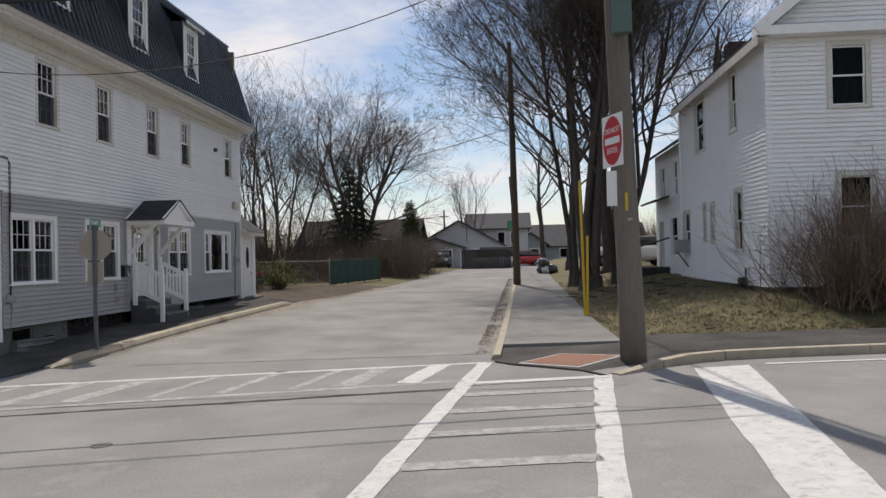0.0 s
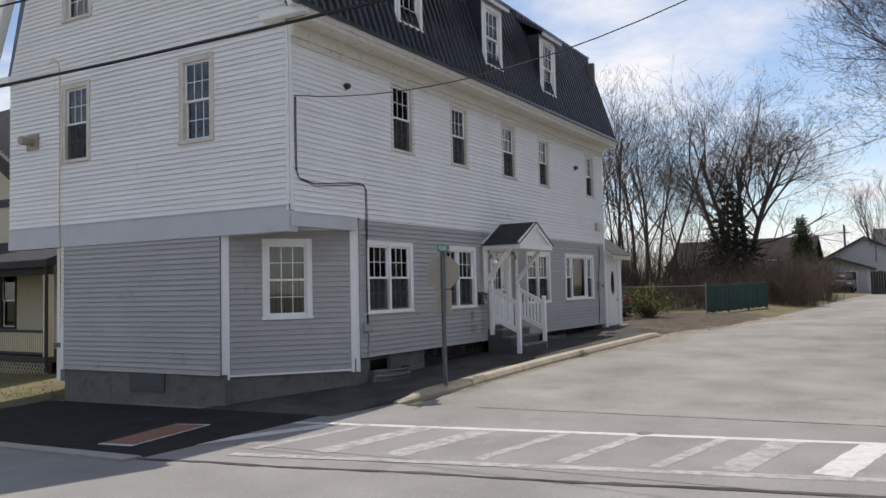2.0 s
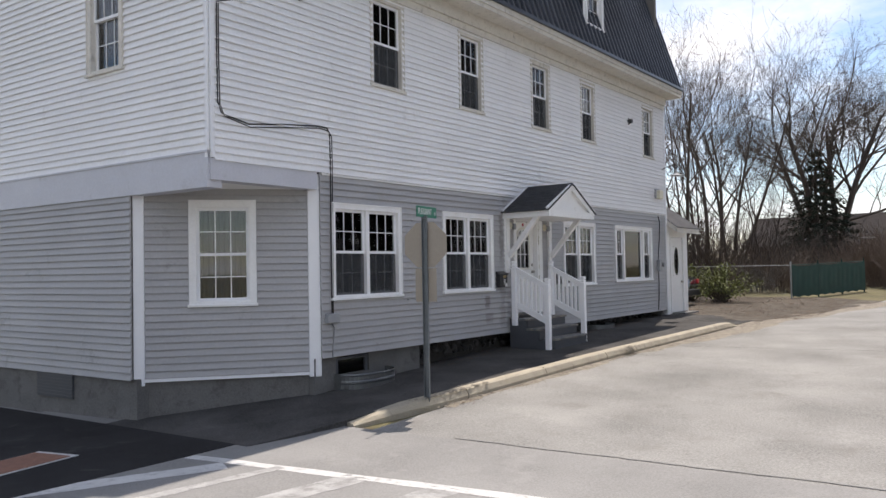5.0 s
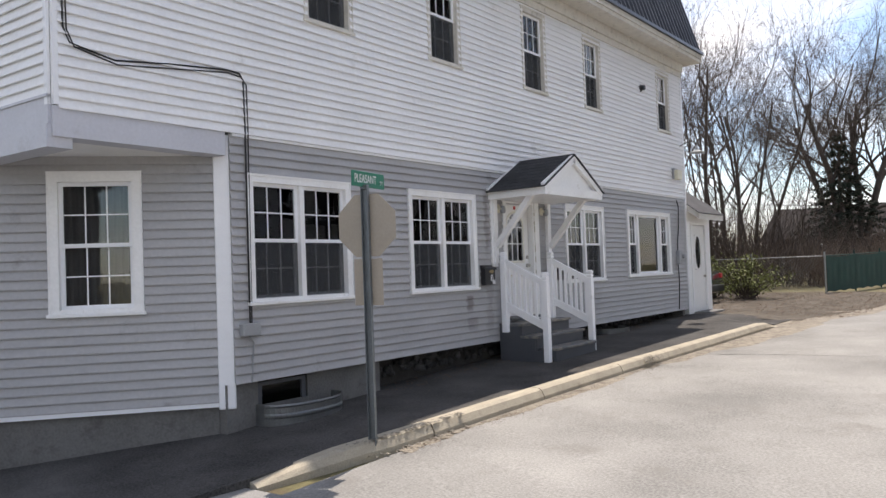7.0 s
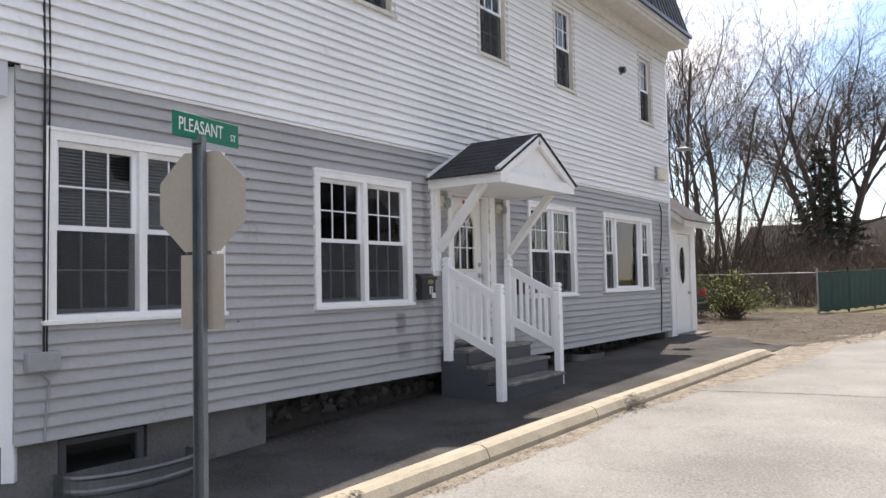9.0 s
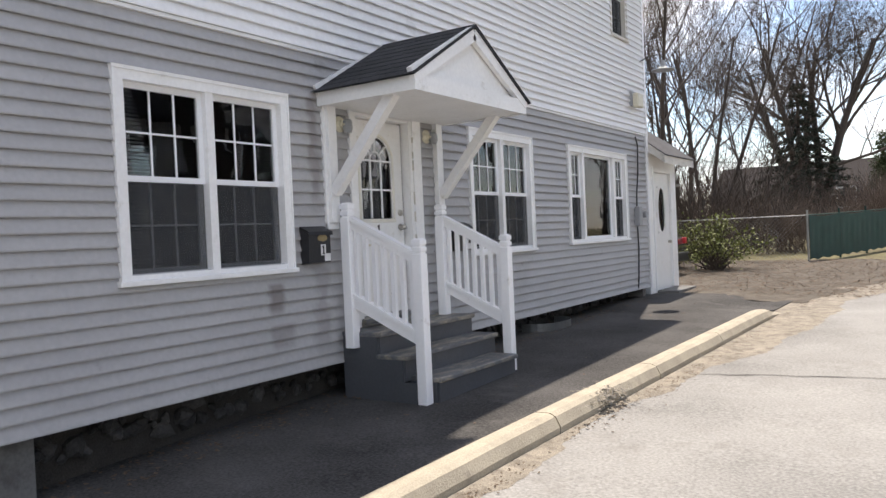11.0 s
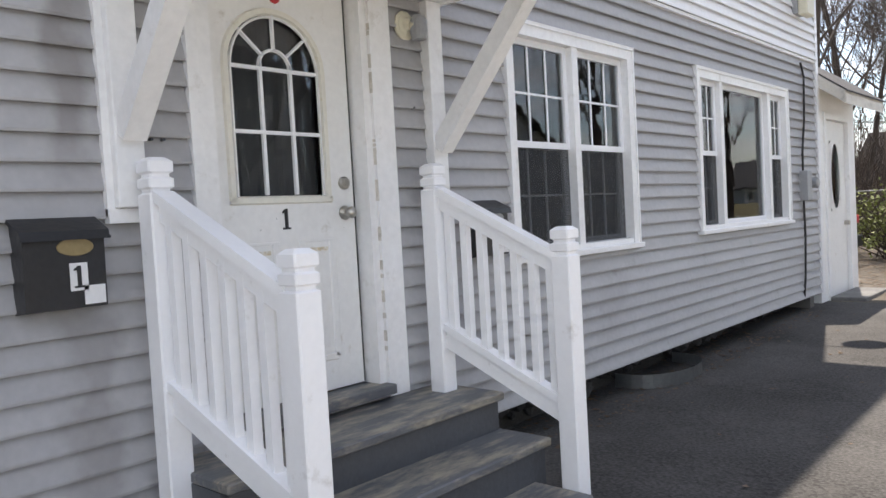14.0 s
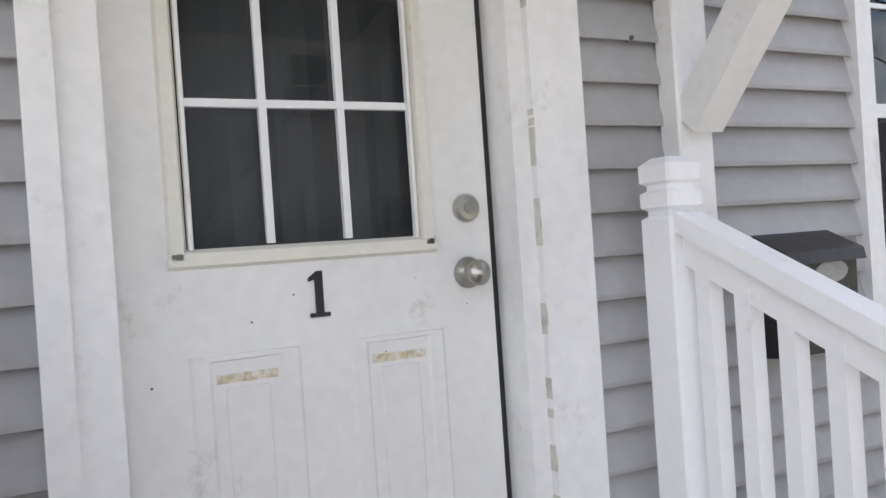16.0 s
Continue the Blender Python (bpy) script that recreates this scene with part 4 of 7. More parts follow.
for k, x in enumerate((2.35, 3.35, 4.35, 5.45, 6.4, 7.4, 8.1, 9.0)):
    f = (x - 1.0) / 8.7
    stripe("crosswalk_bar", (x, -1.0 + 0.92 * f), (x - 0.32, -3.05 + 1.2 * f), 0.34 if k in (1, 2, 6, 7) else 0.16, material=M_PAINT2 if k != 7 else M_PAINT, n=14)
for y in (-2.15, -3.05, -4.05, -5.15, -6.3, -7.45, -8.6):
    xl = 9.72 + (y + 0.1) * 0.102
    stripe("crosswalk_bar", (xl + 0.12, y), (xl + 1.78, y + 0.15), 0.20 if y > -2.5 else 0.24, material=M_PAINT if y > -2.5 else M_PAINT2, n=14)
paint_strip("stop_bar", ((12.70, -1.55), (13.50, -1.40), (12.35, -9.0), (11.75, -9.0)), M_PAINT, 24)
stripe("edge_line", (13.75, -1.35), (30, -1.1), 0.12)


def crack(a, b, w, wander, material=M_WALK, n=50, name="road_crack"):
    a, b = Vector(a), Vector(b)
    s = (b - a).normalized()
    s = Vector((-s.y, s.x))
    verts, faces, off = [], [], 0.0
    for i in range(n + 1):
        off = off * 0.9 + random.uniform(-wander, wander)
        p = a.lerp(b, i / n) + s * off
        ww = w * random.uniform(0.4, 1.3)
        for r in (p - s * ww / 2, p + s * ww / 2):
            verts.append((r.x, r.y, road_z(r.x, r.y) + 0.0065))
    for i in range(n):
        faces.append((2 * i, 2 * i + 1, 2 * i + 3, 2 * i + 2))
    return tagged(raw(name, verts, faces, material), "thin dark crack in the asphalt", "crack", kind="structure")


crack((0.5, -3.95), (9.4, -2.55), 0.09, 0.02)
crack((9.5, -2.4), (11.5, -2.1), 0.03, 0.01)
crack((2.4, 9.6), (9.0, 10.8), 0.022, 0.03)
crack((3.2, 0.95), (9.75, 1.0), 0.05, 0.012, M_ROAD2)
for x, y in ((6.4, -0.35), (4.9, -5.6), (6.0, -5.2)):
    bm = bmesh.new()
    bmesh.ops.create_cone(bm, cap_ends=True, segments=24, radius1=0.11, radius2=0.10, depth=0.012)
    lid = part("valve_cover", bm, M_CONC, None, "", pose(x, y, road_z(x, y) + 0.006))
    tagged(lid, "round iron valve cover set in the road", "valve cover")


def tactile_panel(quad, h):
    """A red warning panel with raised domes and a pale border."""
    p = thing("tactile_panel", "red tactile paving panel with a pale border", "tactile paving", kind="structure")
    a, b, c, d = [Vector(q) for q in quad]
    mid = (a + b + c + d) / 4
    outer = [mid + (q - mid) * 1.10 for q in (a, b, c, d)]
    for name, qs, dz, m in (("border", outer, 0.010, M_PAINT), ("panel", (a, b, c, d), 0.016, M_BRICKRED)):
        verts = [(q.x, q.y, h(q.x, q.y) + dz) for q in qs] + [(q.x, q.y, h(q.x, q.y) - 0.02) for q in qs]
        raw(name, verts, [(0, 1, 2, 3), *((i, (i + 1) % 4, (i + 1) % 4 + 4, i + 4) for i in range(4))], m, p)
    verts, faces = [], []
    nu, nv = int((b - a).length / 0.06), int((d - a).length / 0.06)
    for i in range(nu):
        for j in range(nv):
            u, v = (i + 0.5) / nu, (j + 0.5) / nv
            q = a.lerp(b, u).lerp(d.lerp(c, u), v)
            z = h(q.x, q.y) + 0.016
            o = len(verts)
            verts += [(q.x + 0.012 * s, q.y + 0.012 * t, z) for s, t in ((-1, -1), (1, -1), (1, 1), (-1, 1))] + [(q.x, q.y, z + 0.006)]
            faces += [(o + k, o + (k + 1) % 4, o + 4) for k in range(4)]
    raw("domes", verts, faces, M_BRICKRED, p)["kind"] = "stuff"


tactile_panel(((-0.24, -1.71), (-0.85, -1.83), (-0.49, -3.33), (0.11, -3.27)), walk_z)
tactile_panel(((10.32, -0.55), (10.98, 0.38), (11.86, -0.22), (11.12, -1.18)), lambda x, y: road_z(x, y) + 0.03 + 0.07 * smooth_step(11.3, 13.0, x))
# Sandy drive beyond the house and sand in the gutter.
def drive_z(x, y):
    base = max(walk_z(x, y) + 0.018 * smooth_step(15.6, 16.4, y) - 0.006, max(land_z(x, y), road_z(x, y)) + 0.010)
    return base + (0.016 * noise.noise((x * 1.3, y * 1.3, 2)) + 0.008 * noise.noise((x * 5, y * 5, 4))) * smooth_step(15.5, 16.8, y)


tagged(sheet("driveway", lambda y: spread(-5.0 + 1.2 * math.sin(y), left_edge(y) + 0.06 + 0.05 * math.sin(3 * y), 60), spread(15.6, 24.6, 80), drive_z, M_DIRT), "brown unpaved driveway strewn with leaves", "driveway", kind="structure")
verts, faces = [], []
ys = spread(2.4, 24, 320)
for i, y in enumerate(ys):
    e = left_edge(y) - 0.03 - 0.42 * smooth_step(13.8, 14.4, y)
    wid = 0.18 + 0.55 * smooth_step(7, 15, y) + 0.24 * noise.noise((y * 0.7, 1.7, 0)) + 0.08 * noise.noise((y * 2.3, 5.7, 0)) + 0.05 * noise.noise((y * 11, 2.2, 0))
    for k in range(4):
        x = e + (max(0.06, wid) + 0.42 * smooth_step(13.8, 14.4, y)) * k / 3
        verts.append((x, y, road_z(x, y) + 0.009 * (1 - k / 3) + 0.0012))
for i in range(len(ys) - 1):
    for k in range(3):
        o = i * 4 + k
        faces.append((o, o + 1, o + 5, o + 4))
tagged(raw("gutter_sand", verts, faces, M_SAND), "drifted sand along the gutter", "sand", kind="stuff")


def litter(name, label, spots, material, size=(0.025, 0.06)):
    """Many small curled leaves, each one a bent quad of its own, lying on the ground."""
    verts, faces = [], []
    for x, y, z in spots:
        s, a = random.uniform(*size), random.uniform(0, 6.28)
        c, n = math.cos(a) * s, math.sin(a) * s
        o = len(verts)
        up = [random.uniform(0.05, 0.45) * s for _ in range(4)]
        verts += [(x + c, y + n, z + up[0]), (x - n * 0.6, y + c * 0.6, z + up[1] * 0.3), (x - c, y - n, z + up[2]), (x + n * 0.6, y - c * 0.6, z + up[3] * 0.3)]
        faces += [(o, o + 1, o + 2), (o, o + 2, o + 3)]
    return tagged(raw(name, verts, faces, material), label, "leaf litter", kind="stuff")


def gauss_line(n, y0, y1, x_of, wide, h, clump=0.6):
    out = []
    while len(out) < n:
        y = random.uniform(y0, y1)
        if noise.noise((y * 0.8, 3.1, 0)) > random.uniform(-0.5, clump):
            x = x_of(y) + abs(random.gauss(0, wide))
            out.append((x, y, h(x, y)))
    return out


litter("leaf_litter", "brown dead leaves in the gutter by the kerb", gauss_line(2000, 2.3, 22, lambda y: left_edge(y) - 0.03, 0.12, lambda x, y: road_z(x, y) + 0.006), M_LEAVES, (0.005, 0.017))
litter("rubble", "crumbled kerb edge and dirt between two kerb stones", [(side_kerb_x(y) + random.gauss(-0.07, 0.09), y, road_z(2.1, y) + random.uniform(0.02, 0.15)) for y in (random.gauss(8.05, 0.16) for _ in range(420))], M_KERBDIRT, (0.008, 0.034))
litter("rubble", "crumbled kerb and dirt at the broken kerb end", gauss_line(420, 1.9, 3.5, lambda y: side_kerb_x(y) - 0.13, 0.10, lambda x, y: road_z(x, y) + 0.02 + 0.13 * smooth_step(0.4, 2.0, y) * (x < side_kerb_x(y) - 0.02)), M_KERBDIRT, (0.008, 0.03))
litter("leaf_litter", "brown dead leaves along the pavement kerb", gauss_line(2200, 1.0, 30, lambda y: right_edge(y) - 0.34, 0.17, lambda x, y: road_z(x, y) + 0.006), M_LEAVES, (0.015, 0.045))
litter("leaf_litter", "dead leaves drifted against the foundation", [(random.uniform(-0.3, 0.25) if random.random() < 0.93 else random.uniform(0.2, 1.7), y, walk_z(0, y) + 0.004) for y in (random.uniform(4.4, 15.4) for _ in range(900))], M_LEAVES, (0.01, 0.035))
litter("leaf_litter", "dead leaves over the drive and verge", [(x, y, drive_z(x, y) + 0.01) for x, y in ((random.uniform(-5, 3.6), random.uniform(16.4, 24.4)) for _ in range(9500))], M_LEAVES, (0.014, 0.045))
litter("leaf_litter", "dead leaves over the lawn", [(x, y, land_z(x, y) - 0.02) for x, y in ((random.uniform(12.3, 22), random.uniform(2.6, 24)) for _ in range(9000))], M_LEAVES, (0.03, 0.08))


# ---- front door ----
def arch(cu, half, z_spring, rise, n=18):
    return [(cu + half * math.cos(a), z_spring + rise * math.sin(a)) for a in spread(0.0, math.pi, n)]


DL, DR, DB, DT, DX = -8.235, -7.432, 0.82, 2.72, -0.07     # u left, u right, z, outer face
CU, HALF, SPRING, RISE, GB = -7.811, 0.265, 2.335, 0.255, 1.74


def door_slab():
    """The slab with an arched hole: bands beside and under it, and a lid of strips above the arch."""
    bm = bmesh.new()
    d0, d1 = DX - 0.044, DX
    box(bm, DL, CU - HALF, d0, d1, DB, DT)
    box(bm, CU + HALF, DR, d0, d1, DB, DT)
    box(bm, CU - HALF, CU + HALF, d0, d1, DB, GB)
    a = arch(CU, HALF, SPRING, RISE)
    for (u0, z0), (u1, z1) in zip(a, a[1:]):
        vs = [bm.verts.new((u, d, z)) for d in (d0, d1) for u, z in ((u0, z0), (u1, z1), (u1, DT), (u0, DT))]
        for q in ((0, 1, 2, 3), (4, 7, 6, 5), (0, 4, 5, 1), (2, 6, 7, 3)):
            bm.faces.new([vs[i] for i in q])
    bmesh.ops.remove_doubles(bm, verts=bm.verts, dist=1e-5)
    return bm


def ribbon(bm, line, w, d0, d1):
    """A moulding of width w that follows a line of (u, z)."""
    last = None
    for i, (u, z) in enumerate(line):
        a, b = Vector(line[max(i - 1, 0)]), Vector(line[min(i + 1, len(line) - 1)])
        t = (b - a).normalized()
        n = Vector((-t.y, t.x)) * w / 2
        row = [bm.verts.new((u + n.x * k, d, z + n.y * k)) for k, d in ((-1, d0), (-0.6, d1), (0.6, d1), (1, d0))]
        if last:
            for k in range(3):
                bm.faces.new((last[k], last[k + 1], row[k + 1], row[k]))
        last = row
    return bm


def numeral_one(name, h, parent, m, label=""):
    """A slab-serif figure 1, h high, standing on the origin of m and facing its -y."""
    w = h * 0.46
    pts = [(-w / 2, 0), (w / 2, 0), (w / 2, h * 0.09), (w * 0.2, h * 0.09), (w * 0.2, h), (-w * 0.1, h), (-w / 2, h * 0.86), (-w / 2, h * 0.78), (-w * 0.2, h * 0.82), (-w * 0.2, h * 0.09), (-w / 2, h * 0.09)]
    return part(name, prism(bmesh.new(), pts, -0.003, 0.0), M_BLACK, parent, label, m)


door = part("door", door_slab(), M_DOOR, house, "closed white front door with an arched light", W_SIDE)
outline = [(CU + HALF, GB), (CU + HALF, 2.1)] + arch(CU, HALF, SPRING, RISE) + [(CU - HALF, 2.1), (CU - HALF, GB)]
bm = ribbon(bmesh.new(), outline, 0.036, DX - 0.002, DX + 0.014)
ribbon(bm, [(CU - HALF - 0.018, GB), (CU + HALF + 0.018, GB)], 0.04, DX - 0.002, DX + 0.014)
part("light_surround", bm, M_LITE, door, "cream moulding round the arched light", W_SIDE)
bm = ribbon(bmesh.new(), [(u * 1 + (CU - u) * 0.10, z + (2.1 - z) * 0.05) for u, z in outline], 0.012, DX - 0.002, DX + 0.009)
part("inner_moulding", bm, M_DOOR, door, "", W_SIDE)
bm = bmesh.new()
third = 2 * (HALF - 0.018) / 3
for k in (-1, 1):
    box(bm, CU + k * third / 2 - 0.008, CU + k * third / 2 + 0.008, DX - 0.012, DX + 0.004, GB + 0.024, SPRING + 0.02)
for z in (2.045, SPRING - 0.005):
    box(bm, CU - HALF + 0.026, CU + HALF - 0.026, DX - 0.012, DX + 0.003, z - 0.008, z + 0.008)
ribbon(bm, arch(CU, 0.085, SPRING, 0.085, 12), 0.016, DX - 0.012, DX + 0.004)
for a in (math.pi / 2, math.pi / 4.4, math.pi - math.pi / 4.4):
    c, s = math.cos(a), math.sin(a)
    ribbon(bm, [(CU + 0.08 * c, SPRING + 0.08 * s), (CU + 0.25 * c, SPRING + 0.245 * s)], 0.015, DX - 0.012, DX + 0.004)
part("grille", bm, M_PVC, door, "", W_SIDE)
bm = bmesh.new()
pts = [(CU - HALF, GB), (CU + HALF, GB)] + arch(CU, HALF, SPRING, RISE)
bm.faces.new([bm.verts.new((u, DX - 0.02, z)) for u, z in pts])
bmesh.ops.solidify(bm, geom=bm.faces[:], thickness=0.004)
part("pane", bm, G_DOOR, door, "dark glass pane", W_SIDE).visible_shadow = False
verts, faces = [], []
for k in range(25):
    u = CU - 0.31 + 0.62 * k / 24
    d = DX - 0.12 + 0.008 * math.sin(k * 1.4)
    verts += [(u, d, GB - 0.05), (u, d, 2.64), (u, d - 0.004, 2.64), (u, d - 0.004, GB - 0.05)]
for k in range(24):
    faces += [(4 * k + q, 4 * k + 4 + q, 4 * k + 4 + (q + 1) % 4, 4 * k + (q + 1) % 4) for q in range(4)]
raw("door_curtain", verts, faces, M_BLIND, door, "dim grey cloth behind the glass", W_SIDE)
for a, b in ((-7.752, -7.575), (-8.08, -7.90)):
    bm = bmesh.new()
    line = [(a, 0.98), (b, 0.98), (b, 1.545), (a, 1.545), (a, 0.98)]
    ribbon(bm, line, 0.05, DX - 0.002, DX + 0.006)
    box(bm, a + 0.045, b - 0.045, DX - 0.002, DX + 0.005, 1.03, 1.485, bev=0.003)
    part("raised_panel", bm, M_DOOR, door, "", W_SIDE)
    part("rust_streak", boxes((a + 0.028, b - 0.028, DX - 0.001, DX + 0.0012, 1.494, 1.512)), M_RUST, door, "thin rust stain", W_SIDE)


def lathe(bm, o, prof, segs=20, axis=(1, 0, 0)):
    """A turned shape on an axis from o: (along, radius) pairs."""
    rings = []
    ax = Vector(axis)
    s = ax.cross(Vector((0, 0, 1)) if abs(ax.z) < 0.9 else Vector((1, 0, 0))).normalized()
    u = s.cross(ax)
    for l, r in prof:
        rings.append([bm.verts.new(Vector(o) + ax * l + (s * math.cos(t) + u * math.sin(t)) * r) for t in [2 * math.pi * k / segs for k in range(segs)]])
    for a, b in zip(rings, rings[1:]):
        for k in range(segs):
            bm.faces.new((a[k], a[(k + 1) % segs], b[(k + 1) % segs], b[k]))
    bm.faces.new(rings[-1])
    bm.faces.new(rings[0][::-1])
    return bm


part("deadbolt", lathe(bmesh.new(), (DX, 8.175, 1.816), [(0, 0.032), (0.012, 0.032), (0.02, 0.026), (0.022, 0.014), (0.026, 0.013)]), M_CHROME, door, "dull nickel deadbolt", smooth=False)
part("door_knob", lathe(bmesh.new(), (DX, 8.170, 1.670), [(0, 0.034), (0.008, 0.036), (0.016, 0.02), (0.032, 0.016), (0.042, 0.026), (0.058, 0.029), (0.068, 0.022), (0.072, 0.01), (0.074, 0.009)]), M_CHROME, door, "dull nickel door knob", smooth=True)
numeral_one("door_number", 0.095, door, pose(DX + 0.001, 7.82, 1.605, 0, 0, 90), "black slab numeral one")
bm = lathe(bmesh.new(), (DX, 7.83, 2.665), [(0, 0.034), (0.006, 0.03), (0.012, 0.012)], 16)
part("round_sticker", bm, M_RED, door, "small round red ornament")
chips = random.Random(23)
for k in range(22):
    u, z = chips.uniform(DL + 0.03, DR - 0.03), chips.uniform(0.85, 2.65)
    if abs(u - CU) < 0.31 and z > 1.68:
        continue
    s = chips.uniform(0.0008, 0.0022)
    part("paint_chip", boxes((u - s * chips.uniform(1, 3), u + s, DX + 0.0002, DX + 0.0008, z - s, z + s)), M_RISER, door, "", W_SIDE)
for y, z in ((7.14, 1.98), (7.19, 1.98), (7.16, 1.25), (8.62, 1.4), (8.6, 2.2), (6.95, 1.62), (4.05, 2.6), (3.92, 1.25)):
    part("nail_head", lathe(bmesh.new(), (0.018, y, z), [(0, 0.006), (0.022, 0.006)], 8), M_RISER, house)
# Casing, jambs, weather strip and sill.
part("door_casing", boxes((-8.44, -8.30, -0.02, 0.046, 0.74, 2.80)), M_TRIM, house, "chipped white door casing", W_SIDE)
part("door_casing", boxes((-7.357, -7.305, -0.02, 0.046, 0.74, 2.80)), M_TRIM, house, "white door casing", W_SIDE)
part("door_casing", boxes((-8.46, -7.285, -0.02, 0.05, 2.80, 2.87), (-8.44, -7.305, -0.02, 0.046, 2.76, 2.80)), M_TRIM, house, "white door head casing", W_SIDE)
part("door_jamb", boxes((-8.30, -8.255, -0.13, 0.026, 0.80, 2.76)), M_TRIM, house, "", W_SIDE)
part("door_jamb", boxes((-7.430, -7.357, -0.13, 0.020, 0.80, 2.76)), M_TRIM, house, "", W_SIDE)
part("door_jamb", boxes((-8.255, -7.43, -0.13, 0.02, 2.73, 2.76)), M_TRIM, house, "", W_SIDE)
part("weather_strip", boxes((-8.255, -8.238, -0.12, DX - 0.012, 0.82, 2.73)), M_BLACK, house, "", W_SIDE)
part("door_sill", boxes((-8.30, -7.36, -0.14, 0.10, 0.765, 0.812), bev=0.004), M_STEP, house, "worn grey door sill", W_SIDE)
for k in range(26):
    z = random.uniform(0.95, 2.6)
    w = random.uniform(0.0008, 0.0025)
    part("paint_chip", boxes((-8.300 - w * random.uniform(0.0, 2), -8.299 + w * 0.3, 0.0262, 0.0468, z, z + random.uniform(0.01, 0.07))), M_OLDTRIM, house, "", W_SIDE)


# ---- porch canopy, steps and railings ----
canopy = thing("porch_canopy", "small gabled porch canopy with black shingles and white trim", "porch roof", (0, 7.86, 2.7))
CY0, CY1, CF, CZ = 6.90, 8.82, 1.10, 2.76
MID = (CY0 + CY1) / 2
PEAK = 3.44
part("soffit", boxes((0.03, CF - 0.03, CY0 + 0.03, CY1 - 0.03, CZ, CZ + 0.03)), M_TRIM, canopy, "white plywood soffit")
part("fascia", boxes((CF - 0.035, CF, CY0, CY1, CZ - 0.01, CZ + 0.13)), M_TRIM, canopy)
part("fascia", boxes((0.03, CF - 0.035, CY0, CY0 + 0.03, CZ - 0.01, CZ + 0.11)), M_TRIM, canopy)
part("fascia", boxes((0.03, CF - 0.035, CY1 - 0.03, CY1, CZ - 0.01, CZ + 0.11)), M_TRIM, canopy)
bm = bmesh.new()
for x in (CF - 0.09, CF - 0.06):
    bm.verts.new((x, CY0 + 0.1, CZ + 0.13)), bm.verts.new((x, CY1 - 0.1, CZ + 0.13)), bm.verts.new((x, MID, PEAK - 0.1))
v = list(bm.verts)
for q in ((v[0], v[1], v[2]), (v[5], v[4], v[3]), (v[0], v[3], v[4], v[1]), (v[1], v[4], v[5], v[2]), (v[2], v[5], v[3], v[0])):
    bm.faces.new(q)
part("pediment", bm, M_TRIM, canopy, "white pediment panel")
for s, ya in ((-1, CY0 - 0.02), (1, CY1 + 0.02)):
    part("rake_board", bar(bmesh.new(), (CF - 0.02, ya, CZ + 0.10), (CF - 0.02, MID, PEAK - 0.06), 0.05, 0.13), M_TRIM, canopy)
    part("rake_board", bar(bmesh.new(), (0.045, ya - 0.0, CZ + 0.12), (0.045, MID, PEAK - 0.04), 0.03, 0.10), M_TRIM, canopy)
    a, b = Vector((0, ya + 0.03 * s, CZ + 0.10)), Vector((0, MID, PEAK))
    slope = part("roof_slope", bar(bmesh.new(), (0.03, (ya + MID) / 2, (CZ + 0.12 + PEAK) / 2), (CF + 0.02, (ya + MID) / 2, (CZ + 0.12 + PEAK) / 2), (b - a).length, 0.02, up=Vector((0, -(b.z - a.z), b.y - a.y)) * (1 if s < 0 else -1)), M_SHINGLE, canopy, "black asphalt shingles")
    course = 0.13
    along = (b - a).normalized()
    nor = Vector((0, -along.z, along.y)) * (1 if s < 0 else -1)
    nc = int((b - a).length / course) + 1
    for c in range(nc):
        x = 0.03 - (0.12 if c % 2 else 0.0)
        while x < CF + 0.03:
            x0, x1 = max(x, 0.03), min(x + random.uniform(0.22, 0.26), CF + 0.03)
            if x1 - x0 > 0.03:
                p0 = a + along * (c * course - 0.015)
                p1 = a + along * min((c + 1) * course + 0.02, (b - a).length + 0.012)
                g0, g1 = nor * 0.016, nor * 0.012
                lift = nor * 0.004
                bm = bmesh.new()
                q = [bm.verts.new(p) for p in ((x0, *(p0 + g0)[1:]), (x1 - 0.004, *(p0 + g0)[1:]), (x1 - 0.004, *(p1 + g1)[1:]), (x0, *(p1 + g1)[1:]))]
                r = [bm.verts.new(p.co - lift) for p in q]
                bm.faces.new(q)
                bm.faces.new(r[::-1])
                for i in range(4):
                    bm.faces.new((q[i], r[i], r[(i + 1) % 4], q[(i + 1) % 4]))
                part("shingle", bm, M_SHINGLE, slope)
            x += 0.25
for y in (7.03, 8.74):
    part("wall_post", boxes((0.02, 0.085, y - 0.055, y + 0.055, 1.72 if y < 8 else 1.74, CZ), bev=0.004), M_TRIM, canopy, "white post board fixed to the wall")
    if y < 8:
        part("side_trim", boxes((0.02, 0.05, y - 0.085, y - 0.056, 1.69, CZ), (0.02, 0.06, y - 0.085, y + 0.06, 1.665, 1.718)), M_TRIM, canopy)
    part("bracket", bar(bmesh.new(), (0.09, y, 1.99), (0.78, y, CZ + 0.02), 0.09, 0.09), M_TRIM, canopy, "diagonal white porch bracket")


